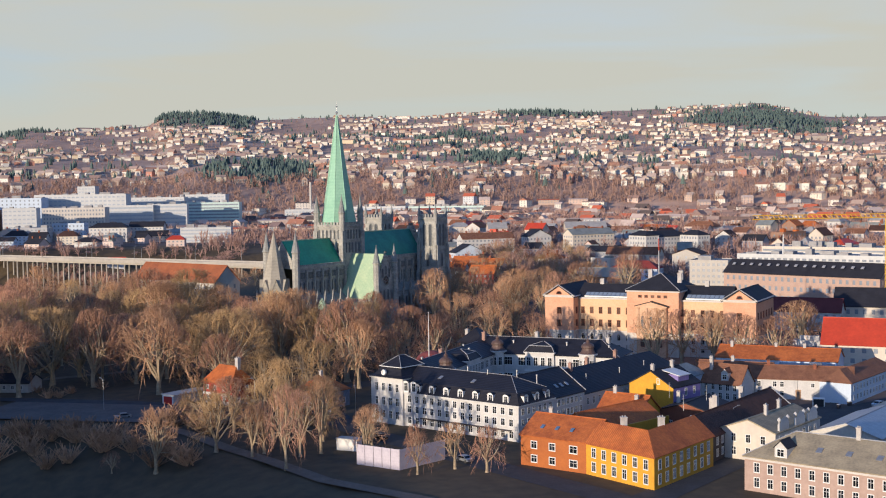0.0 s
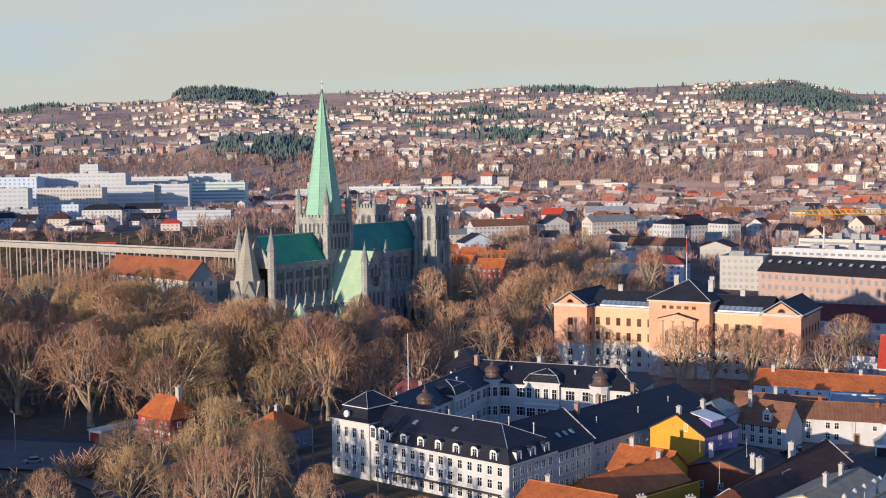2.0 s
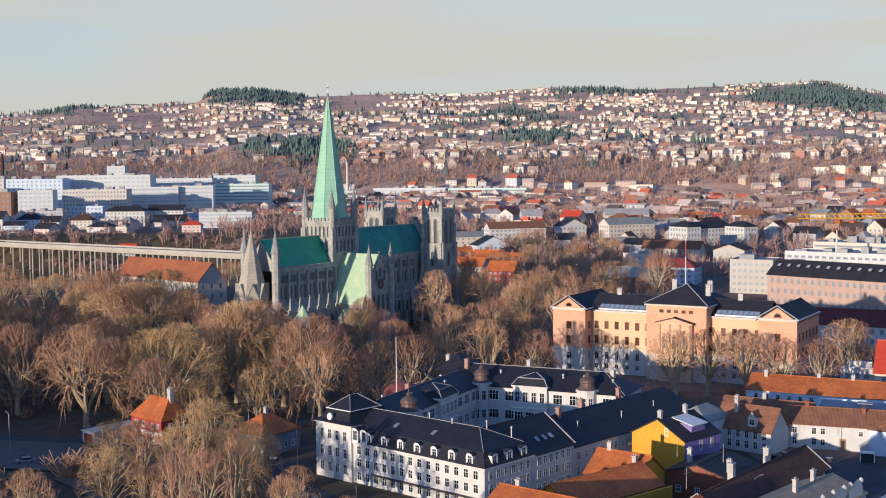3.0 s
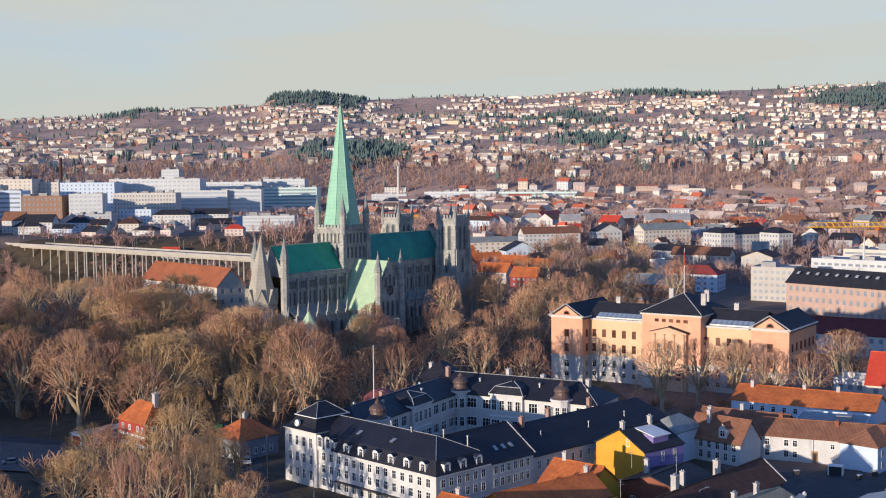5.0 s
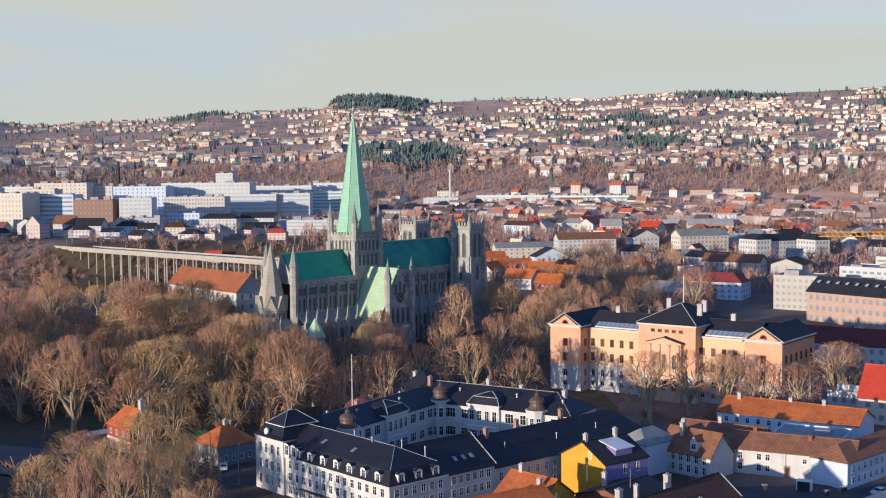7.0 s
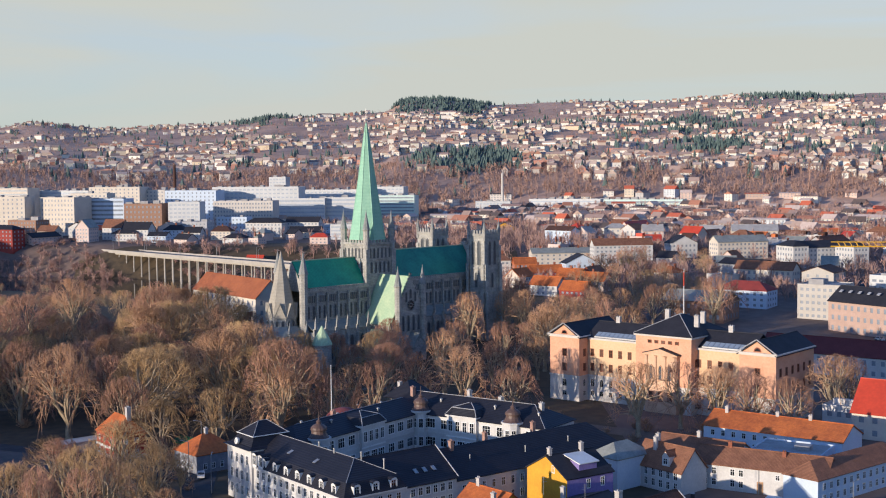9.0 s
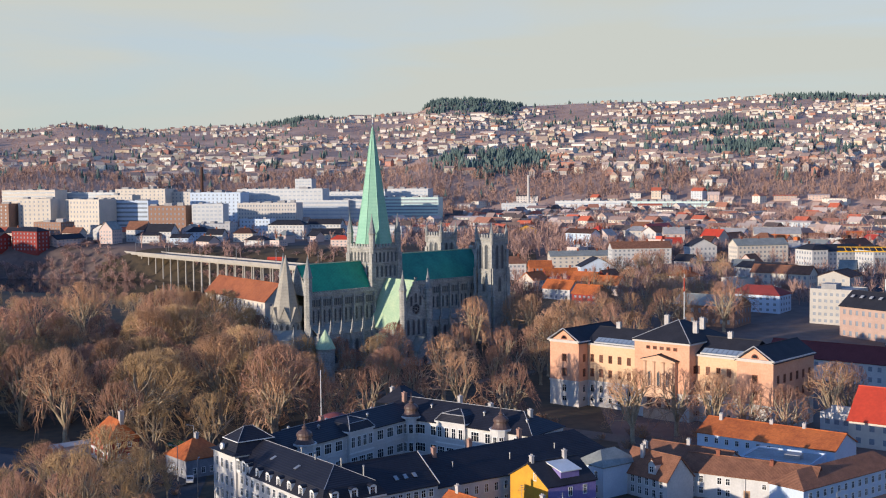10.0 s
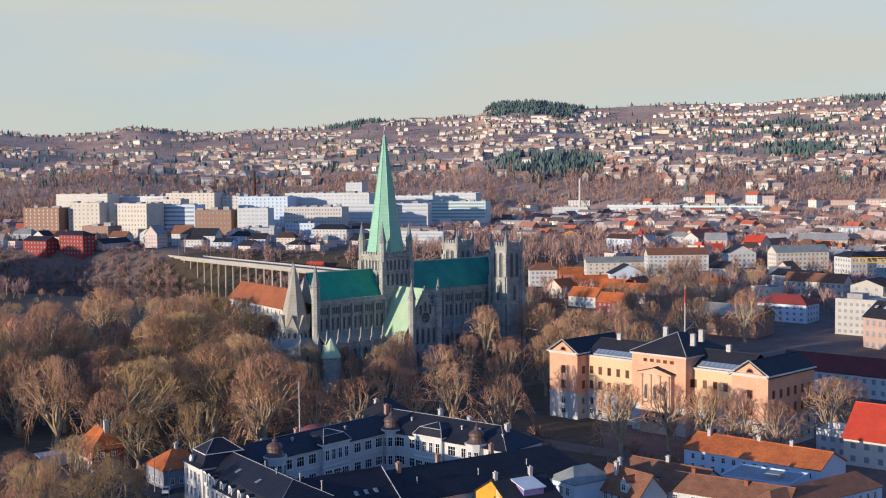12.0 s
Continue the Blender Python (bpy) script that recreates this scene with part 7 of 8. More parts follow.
def plant(x, y, kind, scale, **kw):
    PLACED.append((x, y))
    kw.setdefault("wide", 1.2)
    turn = rng.uniform(0, 360)
    # a clearing in the park before the small chapel
    if -118 < y < -42 and abs(x + 13.5 + (y + 51) * 0.115) < 3.5:
        return None
    return tree(x, y, kind, scale, turn, **kw)


for x, y, k, s in ((-75, -151, 0, 1.1), (-96, -130, 1, 1.0), (-36, -125, 3, 1.1), (-23, -134, 2, 1.05), (-5, -106, 1, 1.0), (13, -98, 4, 1.0), (-68, -98, 5, 1.0),
                   (-52, -132, 5, 1.05), (-42, -112, 0, 1.0), (-24, -78, 2, 0.72), (-2, -72, 4, 0.78), (-30, -62, 4, 0.8), (12, -62, 1, 0.75)):
    plant(x, y, k, s)
CM = pose(0, 0, 0, 0, 0, 46)
for u, v, k, s in ((30, -27, 1, 1.08), (54, -28, 0, 1.05), (65, -25, 1, 1.0), (22, -35, 4, 1.2), (52, -39, 2, 1.1), (68, -36, 3, 0.8),
                   (-15, -29, 4, 0.95), (-27, -33, 2, 0.72), (-38, -25, 4, 0.8), (-34, -42, 5, 0.75), (-52, -22, 2, 0.8)):
    p = CM @ Vector((u, v, 0))
    plant(p.x, p.y, k, s, wide=1.0, thin=u > 0, label="bare tree close to the cathedral wall")
for q, off, k, s in ((-22, 12, 0, 0.6), (-10, 15, 3, 0.62), (0, 11, 5, 0.58), (8, 16, 1, 0.6), (17, 11, 2, 0.62), (26, 15, 4, 0.66), (34, 9, 0, 0.52), (43, 12, 5, 0.6), (38, 20, 3, 0.55), (52, 13, 1, 0.5)):
    plant(-72.5 + q * 0.6 - off * 0.8, 71.5 - q * 0.8 - off * 0.6, k, s, wide=1.35, label="bare brown tree before the long hall")
for x, y, k, s in ((-42, -218, 5, 0.8), (-55, -219, 4, 0.75), (-34, -236, 2, 0.6),
                   (-46, -233, 2, 0.72), (-33, -224, 5, 0.62), (-62, -205, 2, 0.55), (-57, -160, 1, 0.75), (-44, -172, 5, 0.65), (-30, -166, 2, 0.75), (-14, -158, 3, 0.85), (-60, -240, 5, 0.6)):
    plant(x, y, k, s, label="bare tree with spreading branches at the roadside")
for x, y, k, s in ((86, -154, 0, 1.02), (100, -143, 1, 1.05), (110, -147, 0, 0.9), (118, -154, 1, 0.95), (127, -160, 1, 0.95), (146, -139, 0, 1.0), (153, -131, 1, 1.0)):
    plant(x, y, k, s, label="bare tree before the school front", group="school trees", thin=True, wide=1.35)
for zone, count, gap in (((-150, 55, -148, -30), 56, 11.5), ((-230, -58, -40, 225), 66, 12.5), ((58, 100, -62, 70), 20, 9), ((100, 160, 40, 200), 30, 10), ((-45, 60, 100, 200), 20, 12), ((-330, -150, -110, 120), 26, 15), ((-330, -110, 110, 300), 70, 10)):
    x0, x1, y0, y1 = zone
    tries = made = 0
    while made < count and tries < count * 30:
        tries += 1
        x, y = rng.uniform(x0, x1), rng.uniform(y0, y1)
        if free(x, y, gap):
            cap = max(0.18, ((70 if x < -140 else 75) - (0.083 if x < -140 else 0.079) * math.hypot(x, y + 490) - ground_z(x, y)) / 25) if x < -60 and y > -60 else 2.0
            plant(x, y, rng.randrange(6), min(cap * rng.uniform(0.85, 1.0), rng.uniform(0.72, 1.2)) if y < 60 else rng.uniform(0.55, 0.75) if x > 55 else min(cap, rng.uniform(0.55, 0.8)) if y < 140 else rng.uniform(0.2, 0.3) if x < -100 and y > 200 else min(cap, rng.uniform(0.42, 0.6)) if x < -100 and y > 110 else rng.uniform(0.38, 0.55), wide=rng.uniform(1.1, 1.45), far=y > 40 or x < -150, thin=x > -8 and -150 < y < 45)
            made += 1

for x, y, k, s, w in ((-74, -247, 0, 0.72, 1.15), (-45.4, -264.5, 1, 1.02, 0.72), (-36, -250, 0, 0.9, 0.8), (-3, -279, 1, 0.55, 1.3), (-9, -274, 0, 0.5, 1.3), (-27, -262, 0, 0.6, 1.1), (-18, -277, 1, 0.5, 1.1), (-52, -250, 0, 0.6, 1.1), (-41, -252, 1, 0.85, 0.95), (-49, -246, 1, 0.66, 1.0), (-24, -251, 0, 0.55, 1.2), (-16, -263, 1, 0.45, 1.2), (-29, -215, 0, 0.5, 1.0), (-37, -201, 1, 0.6, 1.0)):
    plant(x, y, k, s, thin=True, wide=w, label="slim bare tree at the edge of the yard")
# shaded trees by the river yard
for zone, count in (((-128, -76, -300, -236), 8), ((-210, -120, -250, -130), 16)):
    made = tries = 0
    while made < count and tries < 600:
        tries += 1
        x, y = rng.uniform(zone[0], zone[1]), rng.uniform(zone[2], zone[3])
        if free(x, y, 10) and not inside(x, y, -82, -214, 23, -24, 24, -17, 17):
            plant(x, y, rng.randrange(3), rng.uniform(0.22, 0.4) if y < -236 else rng.uniform(0.5, 0.75), far=True, label="bare tree in shade beside the river yard")
            made += 1

# tall trees between the town houses west of the cathedral
blocks = [o.matrix_world @ Vector((8, 6, 0)) for o in scene.objects if o.parent is None and o.get("category") == "building"]
made = tries = 0
while made < 15 and tries < 900:
    tries += 1
    x, y = rng.uniform(110, 200), rng.uniform(200, 300)
    if free(x, y, 11) and all((x - b.x) ** 2 + (y - b.y) ** 2 > 13 ** 2 for b in blocks):
        plant(x, y, rng.randrange(3), rng.uniform(0.48, 0.66), wide=1.35, far=True, group="street trees")
        made += 1

# shrubs along the lane and the house fronts
SHRUB = Geo()
r2 = random.Random(3)
for k in range(34):
    a, e = r2.uniform(0, 6.283), r2.uniform(0.3, 1.3)
    L = r2.uniform(1.2, 2.6)
    p = (r2.uniform(-0.5, 0.5), r2.uniform(-0.5, 0.5), -0.1)
    q = (p[0] + L * math.cos(e) * math.cos(a), p[1] + L * math.cos(e) * math.sin(a), L * math.sin(e))
    SHRUB.tube(p, q, 0.055, 0.03, 3)
    for j in range(3):
        t = r2.uniform(0.4, 0.9)
        s = tuple(p[i] + (q[i] - p[i]) * t for i in range(3))
        SHRUB.tube(s, (s[0] + r2.uniform(-0.6, 0.6), s[1] + r2.uniform(-0.6, 0.6), s[2] + r2.uniform(0.1, 0.7)), 0.04, 0.02, 3)
SHRUB = SHRUB.mesh("shrub", [TWIG])
for zone, count in (((-70, -20, -215, -160), 30), ((-140, 50, -150, -40), 50), ((60, 150, -165, -120), 20), ((-132, -84, -300, -205), 20), ((-135, -62, -262, -196), 16)):
    x0, x1, y0, y1 = zone
    tries = made = 0
    while made < count and tries < count * 20:
        tries += 1
        x, y = r2.uniform(x0, x1), r2.uniform(y0, y1)
        if free(x, y, 3.0):
            PLACED.append((x, y))
            s = r2.uniform(0.7, 1.7) if x > -62 or y > -196 else r2.uniform(1.4, 2.8)
            ob = part("shrub", SHRUB, TWIG, at=pose(x, y, ground_z(x, y), 0, 0, r2.uniform(0, 360)) @ Matrix.Scale(s, 4))
            tagged(ob, "leafless brown shrub on the park grass", "shrub", "shrubs")
            made += 1

# ---- town infill: plain houses between the large buildings ----
WALL_KINDS = [PLASTER, SAND, SAND, BRICK_BROWN, PINKR, GREYR, PLASTER_BLUE, CREAM, PINKR]
ROOF_KINDS = [SLATE_PLAIN, TILE_DARK, TILE_BROWN, LEAD, LEAD, ROOF_GRAVEL, ROOF_GRAVEL, TILE, RED_SHEET, TILE_BROWN]


def simple_house(g, x, y, z, t, w, d, hh, rise, rows, cols):
    """A far house in one joined mesh: walls, pitched roof with eaves, and windows set on two sides."""
    c, s = math.cos(t), math.sin(t)

    def P(u, v, q):
        return (x + u * c - v * s, y + u * s + v * c, z + q)
    k = len(g.v)
    u, v = w / 2, d / 2
    g.v += [P(-u, -v, -4), P(u, -v, -4), P(u, v, -4), P(-u, v, -4), P(-u, -v, hh), P(u, -v, hh), P(u, v, hh), P(-u, v, hh), P(-u, 0, hh + rise - 0.2), P(u, 0, hh + rise - 0.2)]
    for q in ((0, 1, 5, 4), (2, 3, 7, 6), (1, 2, 6, 9, 5), (3, 0, 4, 8, 7)):
        g.f.append(tuple(k + i for i in q))
        g.m.append(0)
    k = len(g.v)
    u, v = w / 2 + 0.5, d / 2 + 0.6
    g.v += [P(-u, -v, hh - 0.3), P(u, -v, hh - 0.3), P(u, 0, hh + rise), P(-u, 0, hh + rise), P(u, v, hh - 0.3), P(-u, v, hh - 0.3)]
    for q in ((0, 1, 2, 3), (3, 2, 4, 5), (1, 4, 2), (0, 3, 5)):
        g.f.append(tuple(k + i for i in q))
        g.m.append(1)
    for r in range(rows):
        z0 = hh * (r + 0.3) / rows
        z1 = z0 + min(1.7, hh / rows * 0.5)
        for i in range(cols):
            a = -w / 2 + w * (i + 0.5) / cols
            k = len(g.v)
            g.v += [P(a - 0.65, -d / 2 - 0.06, z0), P(a + 0.65, -d / 2 - 0.06, z0), P(a + 0.65, -d / 2 - 0.06, z1), P(a - 0.65, -d / 2 - 0.06, z1)]
            g.f.append((k, k + 1, k + 2, k + 3))
            g.m.append(2)
        for b in (-d * 0.2, d * 0.2):
            k = len(g.v)
            g.v += [P(-w / 2 - 0.06, b + 0.6, z0), P(-w / 2 - 0.06, b - 0.6, z0), P(-w / 2 - 0.06, b - 0.6, z1), P(-w / 2 - 0.06, b + 0.6, z1)]
            g.f.append((k, k + 1, k + 2, k + 3))
            g.m.append(2)


TWALL = palette("town_walls", [(0.64, 0.60, 0.52), (0.62, 0.53, 0.41), (0.56, 0.42, 0.35), (0.44, 0.41, 0.39), (0.64, 0.56, 0.44), (0.48, 0.36, 0.29), (0.69, 0.64, 0.57), (0.52, 0.54, 0.55), (0.67, 0.60, 0.50)])
TROOF = palette("town_roofs", [(0.12, 0.09, 0.08), (0.21, 0.14, 0.11), (0.34, 0.24, 0.20), (0.38, 0.17, 0.11), (0.47, 0.37, 0.31), (0.25, 0.17, 0.15), (0.53, 0.13, 0.07), (0.43, 0.31, 0.25), (0.58, 0.45, 0.38), (0.31, 0.20, 0.16)])
rng = random.Random(8)
far_town = Geo()
SPOTS = []
for o in [o for o in scene.objects if o.parent is None and o.get("category") == "building"]:
    wall = next((c for c in o.children if c.name.startswith("wall")), None)
    size = max(v.co.x for v in wall.data.vertices) if wall else 10
    for k in range(max(1, round(size / 14)) + 1):
        p = o.matrix_world @ Vector((size * k / max(1, round(size / 14)), 4, 0))
        SPOTS.append((p.x, p.y))
for zone, count, gap in (((-24, -4, 1000, 1150), 12, 22), ((-26, 4, 1110, 1380), 130, 20), ((6, 38, 850, 1140), 105, 21), ((12, 36, 660, 850), 18, 22), ((0, 39, 1140, 1690), 400, 21), ((-27, -5, 1265, 1470), 90, 21)):
    a0, a1, d0, d1 = zone
    made = tries = 0
    while made < count and tries < count * 40:
        tries += 1
        ad, r = rng.uniform(a0, a1), rng.uniform(d0, d1)
        a = radians(ad)
        x, y = r * math.sin(a), -490 + r * math.cos(a)
        if river_distance(x, y) < (100 if x < -140 else 80) or -90 < (x + 256) * 0.752 + (y - 517) * 0.659 < 26 and -300 < x < 10 or any((x - p) ** 2 + (y - q) ** 2 < gap ** 2 for p, q in SPOTS):
            continue
        SPOTS.append((x, y))
        wdt, hgt = rng.choice((rng.uniform(9, 17), rng.uniform(9, 17), rng.uniform(17, 36))), rng.choice((6, 7, 8, 9, 11))
        turn = math.degrees(-a) * 0.6 + rng.choice((-38, 52, -38, 0)) + rng.uniform(-8, 8)
        made += 1
        low = a0 == -24
        if low:
            hgt = rng.choice((4.5, 5.5, 6.5))
        if r > 1060 and not low:
            simple_house(far_town, x, y, ground_z(x, y), radians(turn), wdt, rng.uniform(9, 13), hgt * 0.85, rng.uniform(2.5, 5.5) if wdt < 20 else rng.uniform(0.5, 3.5), max(2, int(hgt / 3.2)), max(3, int(wdt / 4)))
            continue
        town_block("town_house", "plain town house with pitched roof", x, y, turn, wdt, rng.uniform(10, 14), hgt,
                   rng.choice((PLASTER, PLASTER, PLASTER_BLUE, SAND, PINKR)) if low else rng.choice(WALL_KINDS), rng.choice((SLATE_PLAIN, SLATE_PLAIN, TILE_DARK, LEAD, ROOF_GRAVEL)) if low else rng.choice(ROOF_KINDS), rng.choice(("x", "x", "hip", "flat")), max(2, int(hgt / 3)), max(3, int(wdt / 4)), rng.uniform(3, 5), sides=(0, 3), chim=rng.choice((0, 0, 2)), small=True)
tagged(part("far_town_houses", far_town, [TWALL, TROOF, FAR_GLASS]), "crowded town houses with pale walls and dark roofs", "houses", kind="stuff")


# ---- hillside: houses, scrub and firs ----
def fan(n, r0, z0, r1, z1, geo, x, y, z, m=0):
    k = len(geo.v)
    for r, zz in ((r0, z0), (r1, z1)):
        for i in range(n):
            a = 2 * math.pi * i / n + x
            rr = r * (0.8 + 0.4 * ((i * 7 + int(x)) % 3) / 2)
            geo.v.append((x + rr * math.cos(a), y + rr * math.sin(a), z + zz))
    for i in range(n):
        j = (i + 1) % n
        geo.f.append((k + i, k + j, k + n + j, k + n + i))
        geo.m.append(m)


def woods(x, y):
    """How wooded the hillside is: above 0 firs, otherwise houses and scrub."""
    a, r = math.degrees(math.atan2(x, y + 490)), math.hypot(x, y + 490)
    w = -0.6 + 0.55 * noise.noise((x / 260 + 7, y / 260, 0.5))
    w += 2.4 * smooth_step(-2.5, -1.6, a) * (1 - smooth_step(1.4, 2.9, a)) * bell(r, 3830, 260)
    w += 1.6 * bell(a, 2.0, 2.2) * bell(r, 2060, 210) * (0.75 + 0.9 * noise.noise((x / 70, y / 70, 6.0)))
    w += 1.0 * bell(a, 16.5, 2.6) * bell(r, 3860, 110) + 1.6 * bell(a, 25.8, 2.9) * bell(r, 3500, 360)
    w += (1.3 * bell(a, 13.4, 1.3) * bell(r, 2350, 160) + 1.25 * bell(a, 12.3, 2.2) * bell(r, 3050, 260)) * (0.7 + 1.3 * noise.noise((x / 80, y / 80, 11.0)))
    w += 1.0 * bell(a, -8.5, 1.3) * bell(r, 3900, 150)
    return w


HWALL = palette("hill_walls", [(0.69, 0.65, 0.57), (0.65, 0.61, 0.52), (0.71, 0.67, 0.59), (0.59, 0.52, 0.41), (0.67, 0.63, 0.57), (0.43, 0.21, 0.16), (0.53, 0.46, 0.36), (0.35, 0.31, 0.28), (0.68, 0.62, 0.53), (0.67, 0.61, 0.54), (0.69, 0.66, 0.58), (0.63, 0.52, 0.37), (0.45, 0.36, 0.30), (0.72, 0.69, 0.61), (0.70, 0.66, 0.57)])
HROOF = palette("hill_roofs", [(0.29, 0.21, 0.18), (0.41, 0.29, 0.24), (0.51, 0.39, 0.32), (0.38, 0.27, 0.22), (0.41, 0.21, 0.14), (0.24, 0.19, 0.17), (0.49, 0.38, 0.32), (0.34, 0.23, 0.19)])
rng = random.Random(77)
g = Geo()
cells = {}
made = 0
HILL_SPOTS = []
row = 1740.0
while row < 3980:
    ang = -29.0 + rng.random()
    while ang < 40:
        ang += math.degrees(rng.uniform(16, 25) / row)
        r = row + 70 * noise.noise((ang / 5.5, row / 400, 1.0)) + 26 * noise.noise((ang / 1.3, row / 90, 5.0)) + rng.uniform(-5, 5)
        ar = radians(ang)
        HILL_SPOTS.append((ang, r, r * math.sin(ar), -490 + r * math.cos(ar)))
    row += 36 + 0.011 * (row - 1840)
for a, r, x, y in HILL_SPOTS:
    ar = radians(a)
    dens = 0.24 + 2.9 * noise.noise((a / 3.1, r / 150, 4.0)) + 0.7 * noise.noise((a / 1.1, r / 60, 8.0)) + 0.22 * smooth_step(-5, 12, a) - 0.16 * smooth_step(2500, 3400, r) - 0.9 * smooth_step(1960, 1830, r) * smooth_step(10, 4, a) - 0.25 * smooth_step(1860, 1760, r) - 0.35 * smooth_step(-12, -20, a)
    if woods(x, y) > -0.1 or rng.random() > dens:
        continue
    key = (int(x // 13), int(y // 13))
    if key in cells:
        continue
    cells[key] = 1
    w, d, hh = rng.uniform(10, 19), rng.uniform(8.5, 13), rng.uniform(3.8, 7.6) * (1.2 if r < 2500 else 1.05)
    if rng.random() < 0.06:
        w, d, hh = rng.uniform(24, 46), rng.uniform(10, 13), rng.uniform(6, 10)
    rise = rng.uniform(2.8, 5.8) if w < 20 else rng.choice((0.8, 3.5))
    t = -ar + radians(rng.choice((0, 90, 90, 90, 0, -40)) + rng.uniform(-12, 12))
    simple_house(g, x, y, ground_z(x, y), t, w, d, hh, rise, 1 if r < 2300 else 0, 2)
    made += 1
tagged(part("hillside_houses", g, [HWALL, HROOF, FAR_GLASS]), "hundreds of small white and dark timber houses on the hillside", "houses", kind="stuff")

g = Geo()


def bare_clump(geo, rng, x, y, z, hh, wide, n, r):
    """A far bare tree: a short stem and slim branches rising to a domed outline."""
    geo.tube((x, y, z - 0.5), (x, y, z + hh * 0.35), r * 1.3, r, 3)
    for j in range(n):
        az, el = rng.uniform(0, 6.283), rng.uniform(0.1, 1.5)
        s = Vector((x, y, z + hh * rng.uniform(0.1, 0.4)))
        e = Vector((x + wide * math.cos(az) * math.cos(el) ** 0.7, y + wide * math.sin(az) * math.cos(el) ** 0.7, z + hh * (0.3 + 0.7 * math.sin(el)) * rng.uniform(0.85, 1.0)))
        for b in range(3):
            turn = rng.uniform(0, 6.283)
            u = Vector((math.cos(turn), math.sin(turn), 0.4)) * r
            q = e if b == 0 else e + Vector((rng.uniform(-0.35, 0.35) * wide, rng.uniform(-0.35, 0.35) * wide, rng.uniform(-0.2, 0.05) * hh))
            p = s if b == 0 else s.lerp(e, rng.uniform(0.3, 0.7))
            k = len(geo.v)
            geo.v += [tuple(p + u), tuple(p - u), tuple(q)]
            geo.f.append((k, k + 1, k + 2))
            geo.m.append(0)


made = tries = 0
while made < 16000 and tries < 120000:
    tries += 1
    a = rng.uniform(-29, 40)
    r = 1590 + 2400 * rng.random() ** 2.3
    ar = radians(a)
    x, y = r * math.sin(ar), -490 + r * math.cos(ar)
    if r > 1950 and rng.random() > 0.45 + 0.9 * noise.noise((x / 140, y / 140, 9.0)) + 0.3 * smooth_step(-10, -20, a):
        continue
    if r < 1680 and a > 1 or river_distance(x, y) < 80:
        continue
    if (int(x // 13), int(y // 13)) in cells and rng.random() < 0.85:
        continue
    bare_clump(g, rng, x, y, ground_z(x, y), rng.uniform(9, 17) if r < 1950 else rng.uniform(5, 11), rng.uniform(3.4, 6.2), 8 if r < 1950 else 6, 0.36)
    made += 1
tagged(part("hillside_scrub", g, mat("scrub_twigs", (0.43, 0.275, 0.215), (0.29, 0.185, 0.15), 0.02, 0.95, bump=0)), "bare brown birch scrub on the hillside", "woods", kind="stuff")

g = Geo()
made = tries = 0
while made < 5200 and tries < 120000:
    tries += 1
    a = rng.uniform(-29, 40)
    r = 1700 + 2350 * rng.random()
    ar = radians(a)
    x, y = r * math.sin(ar), -490 + r * math.cos(ar)
    if woods(x, y) + 0.75 * noise.noise((x / 55, y / 55, 2.2)) + rng.uniform(-0.15, 0.15) < 0 and rng.random() > 0.02:
        continue
    z = ground_z(x, y)
    hh = rng.uniform(8, 17)
    w = hh * rng.uniform(0.2, 0.3)
    fan(6, w, 0.5, w * 0.45, hh * 0.5, g, x, y, z)
    fan(6, w * 0.8, hh * 0.38, 0.1, hh, g, x, y, z)
    made += 1
# the bluish tint of the needles is distance haze put into the colour
tagged(part("fir_woods", g, mat("hazed_fir_needles", (0.115, 0.16, 0.14), (0.06, 0.09, 0.088), 0.05, 0.95, bump=0)), "dark fir woods on the hills, tinted bluish green for haze", "woods", kind="stuff")

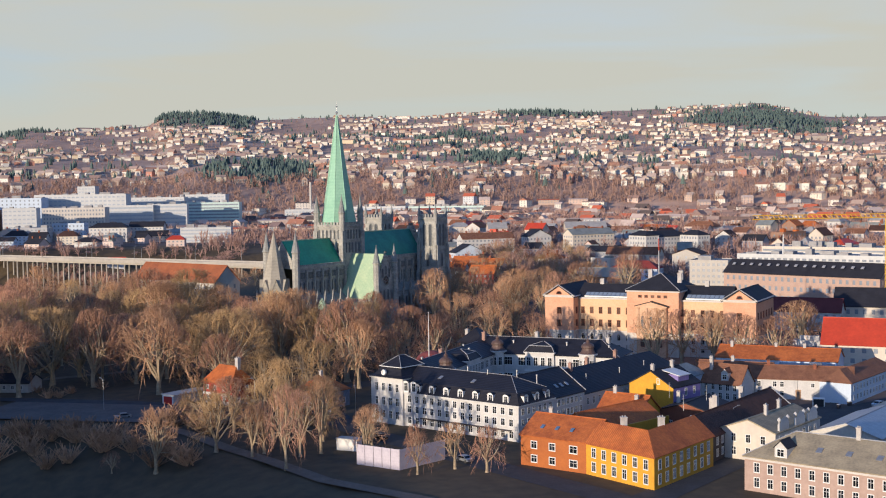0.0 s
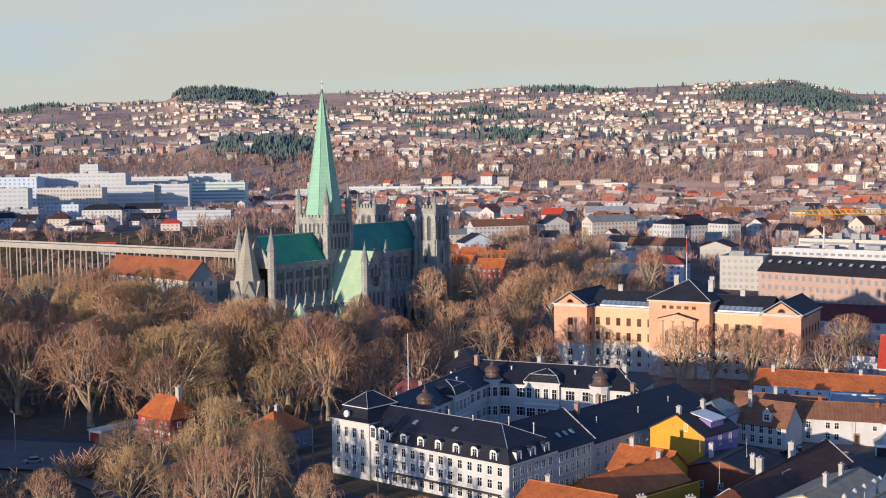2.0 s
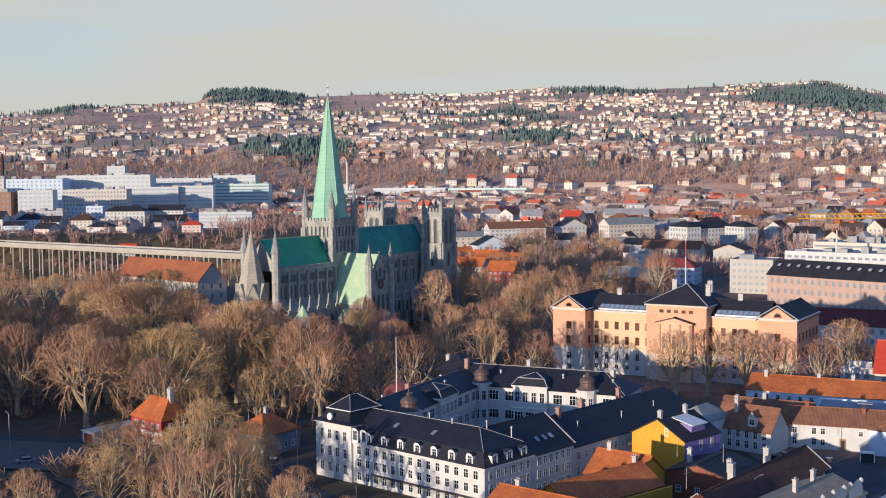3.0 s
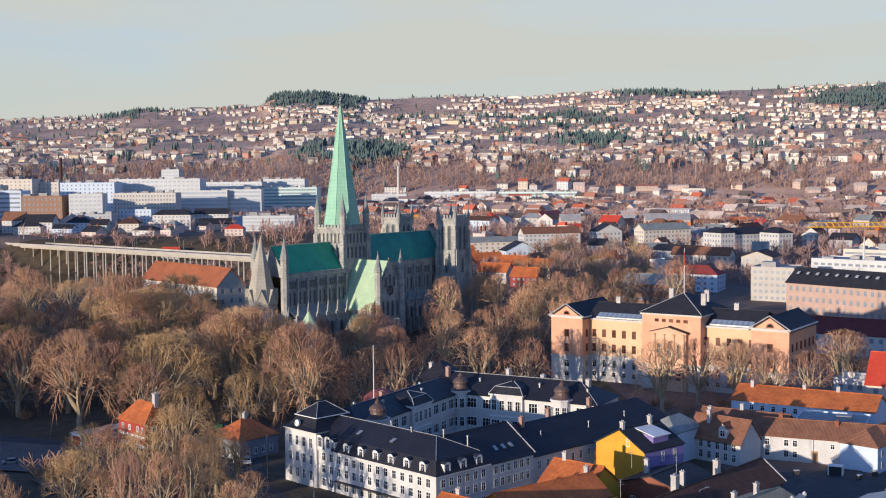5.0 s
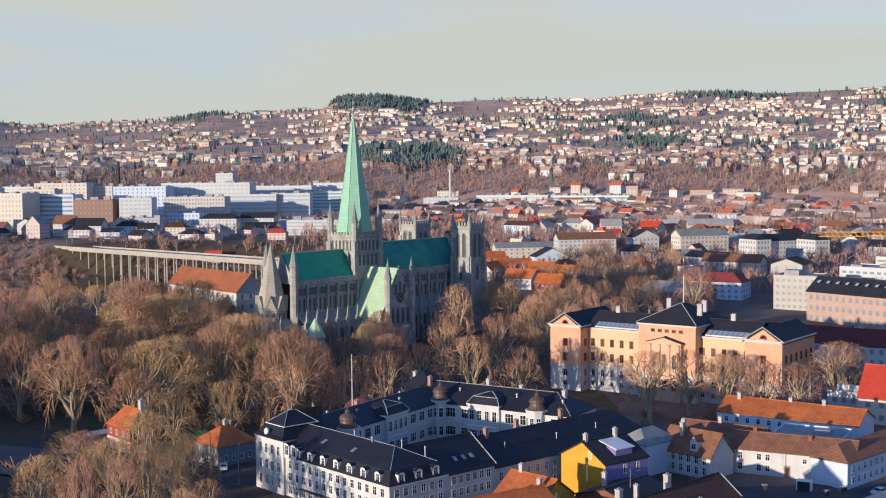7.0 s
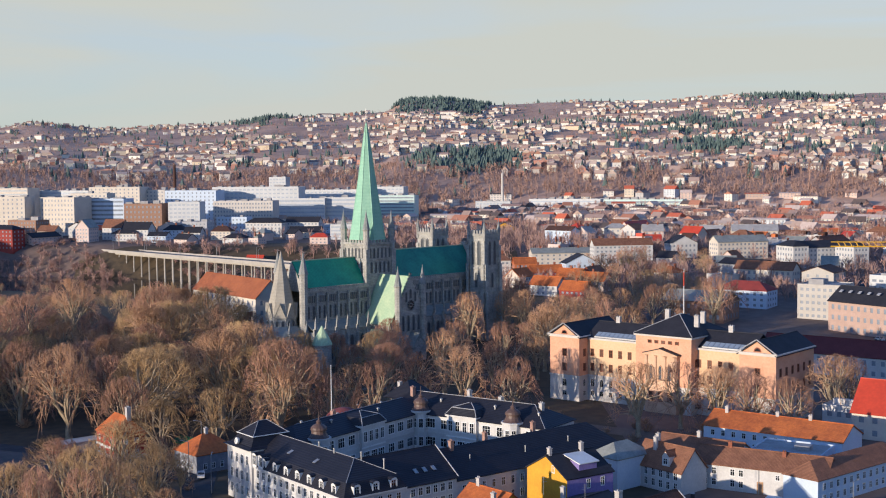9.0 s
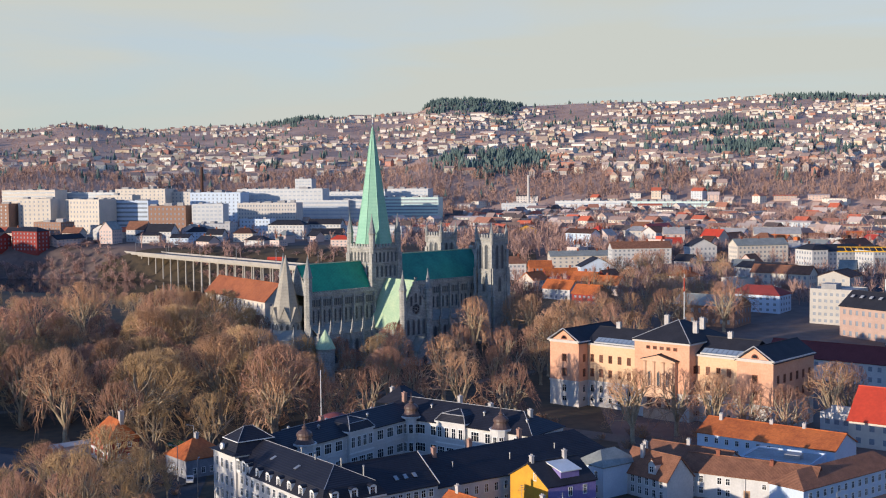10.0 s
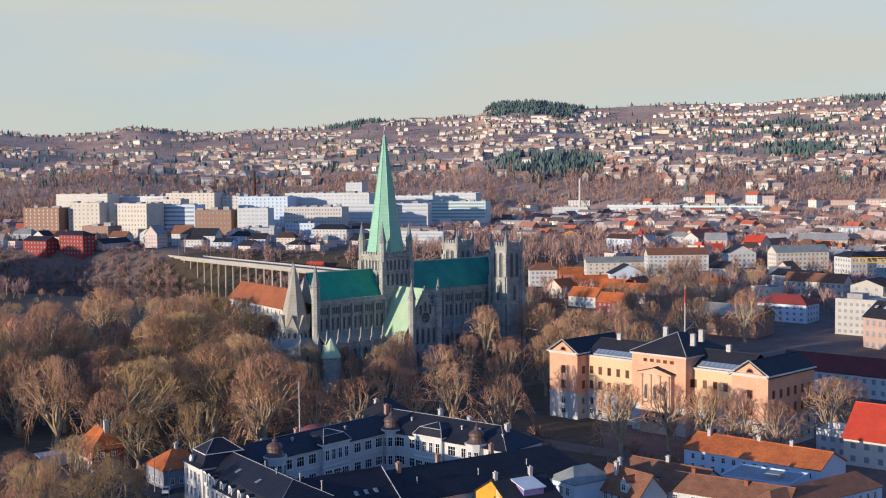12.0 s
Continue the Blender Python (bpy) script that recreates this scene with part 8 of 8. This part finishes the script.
# bare trees between the town houses, and thicker along the far river bank
g = Geo()
made = tries = 0
GRID = {}
for p, q in SPOTS:
    GRID.setdefault((int(p // 30), int(q // 30)), []).append((p, q))
while made < 8200 and tries < 120000:
    tries += 1
    a, r = radians(rng.uniform(-28, 38)), 560 + 1080 * rng.random() ** 0.8
    x, y = r * math.sin(a), -490 + r * math.cos(a)
    if river_distance(x, y) < 64 or (x < 20 and y < 450 and x > -290) or (x < -40 and y < 560 and river_distance(x, y) < 84) or (x < 60 and y < 260) or (x < 200 and y < 130) or (60 < x < 300 and 235 < y < 320 and rng.random() < 0.75) or (-320 < x < -60 and 470 < y < 680 and rng.random() < 0.85):
        continue
    if rng.random() > 0.9 + 0.9 * noise.noise((x / 90, y / 90, 3.0)):
        continue
    c = (int(x // 30), int(y // 30))
    if any((x - p) ** 2 + (y - q) ** 2 < 13 ** 2 for i in (-1, 0, 1) for j in (-1, 0, 1) for p, q in GRID.get((c[0] + i, c[1] + j), ())):
        continue
    near = r < 1000
    bare_clump(g, rng, x, y, ground_z(x, y), rng.uniform(8, 15), rng.uniform(3.2, 5.8), 15 if near else 9, 0.2 if near else 0.27)
    made += 1
made = tries = 0
while made < 700 and tries < 30000:
    tries += 1
    x, y = rng.uniform(-450, -20), rng.uniform(380, 600)
    d = river_distance(x, y)
    if not 50 < d < 140 or y < 385 or rng.random() > 1.0 - (d - 60) / 110:
        continue
    if abs((x + 256) * 0.752 + (y - 517) * 0.659) < 17 and -290 < x < -60:
        continue
    c = (int(x // 30), int(y // 30))
    if any((x - p) ** 2 + (y - q) ** 2 < 12 ** 2 for i in (-1, 0, 1) for j in (-1, 0, 1) for p, q in GRID.get((c[0] + i, c[1] + j), ())):
        continue
    bare_clump(g, rng, x, y, ground_z(x, y), rng.uniform(5, 10) * (1.0 if d < 75 else 0.5), rng.uniform(2.6, 4.6), 20, 0.17)
    made += 1
tagged(part("town_trees", g, mat("far_twigs", (0.47, 0.295, 0.24), (0.32, 0.20, 0.165), 0.05, 0.95, bump=0)), "bare brown trees between the town houses", "trees", kind="stuff")
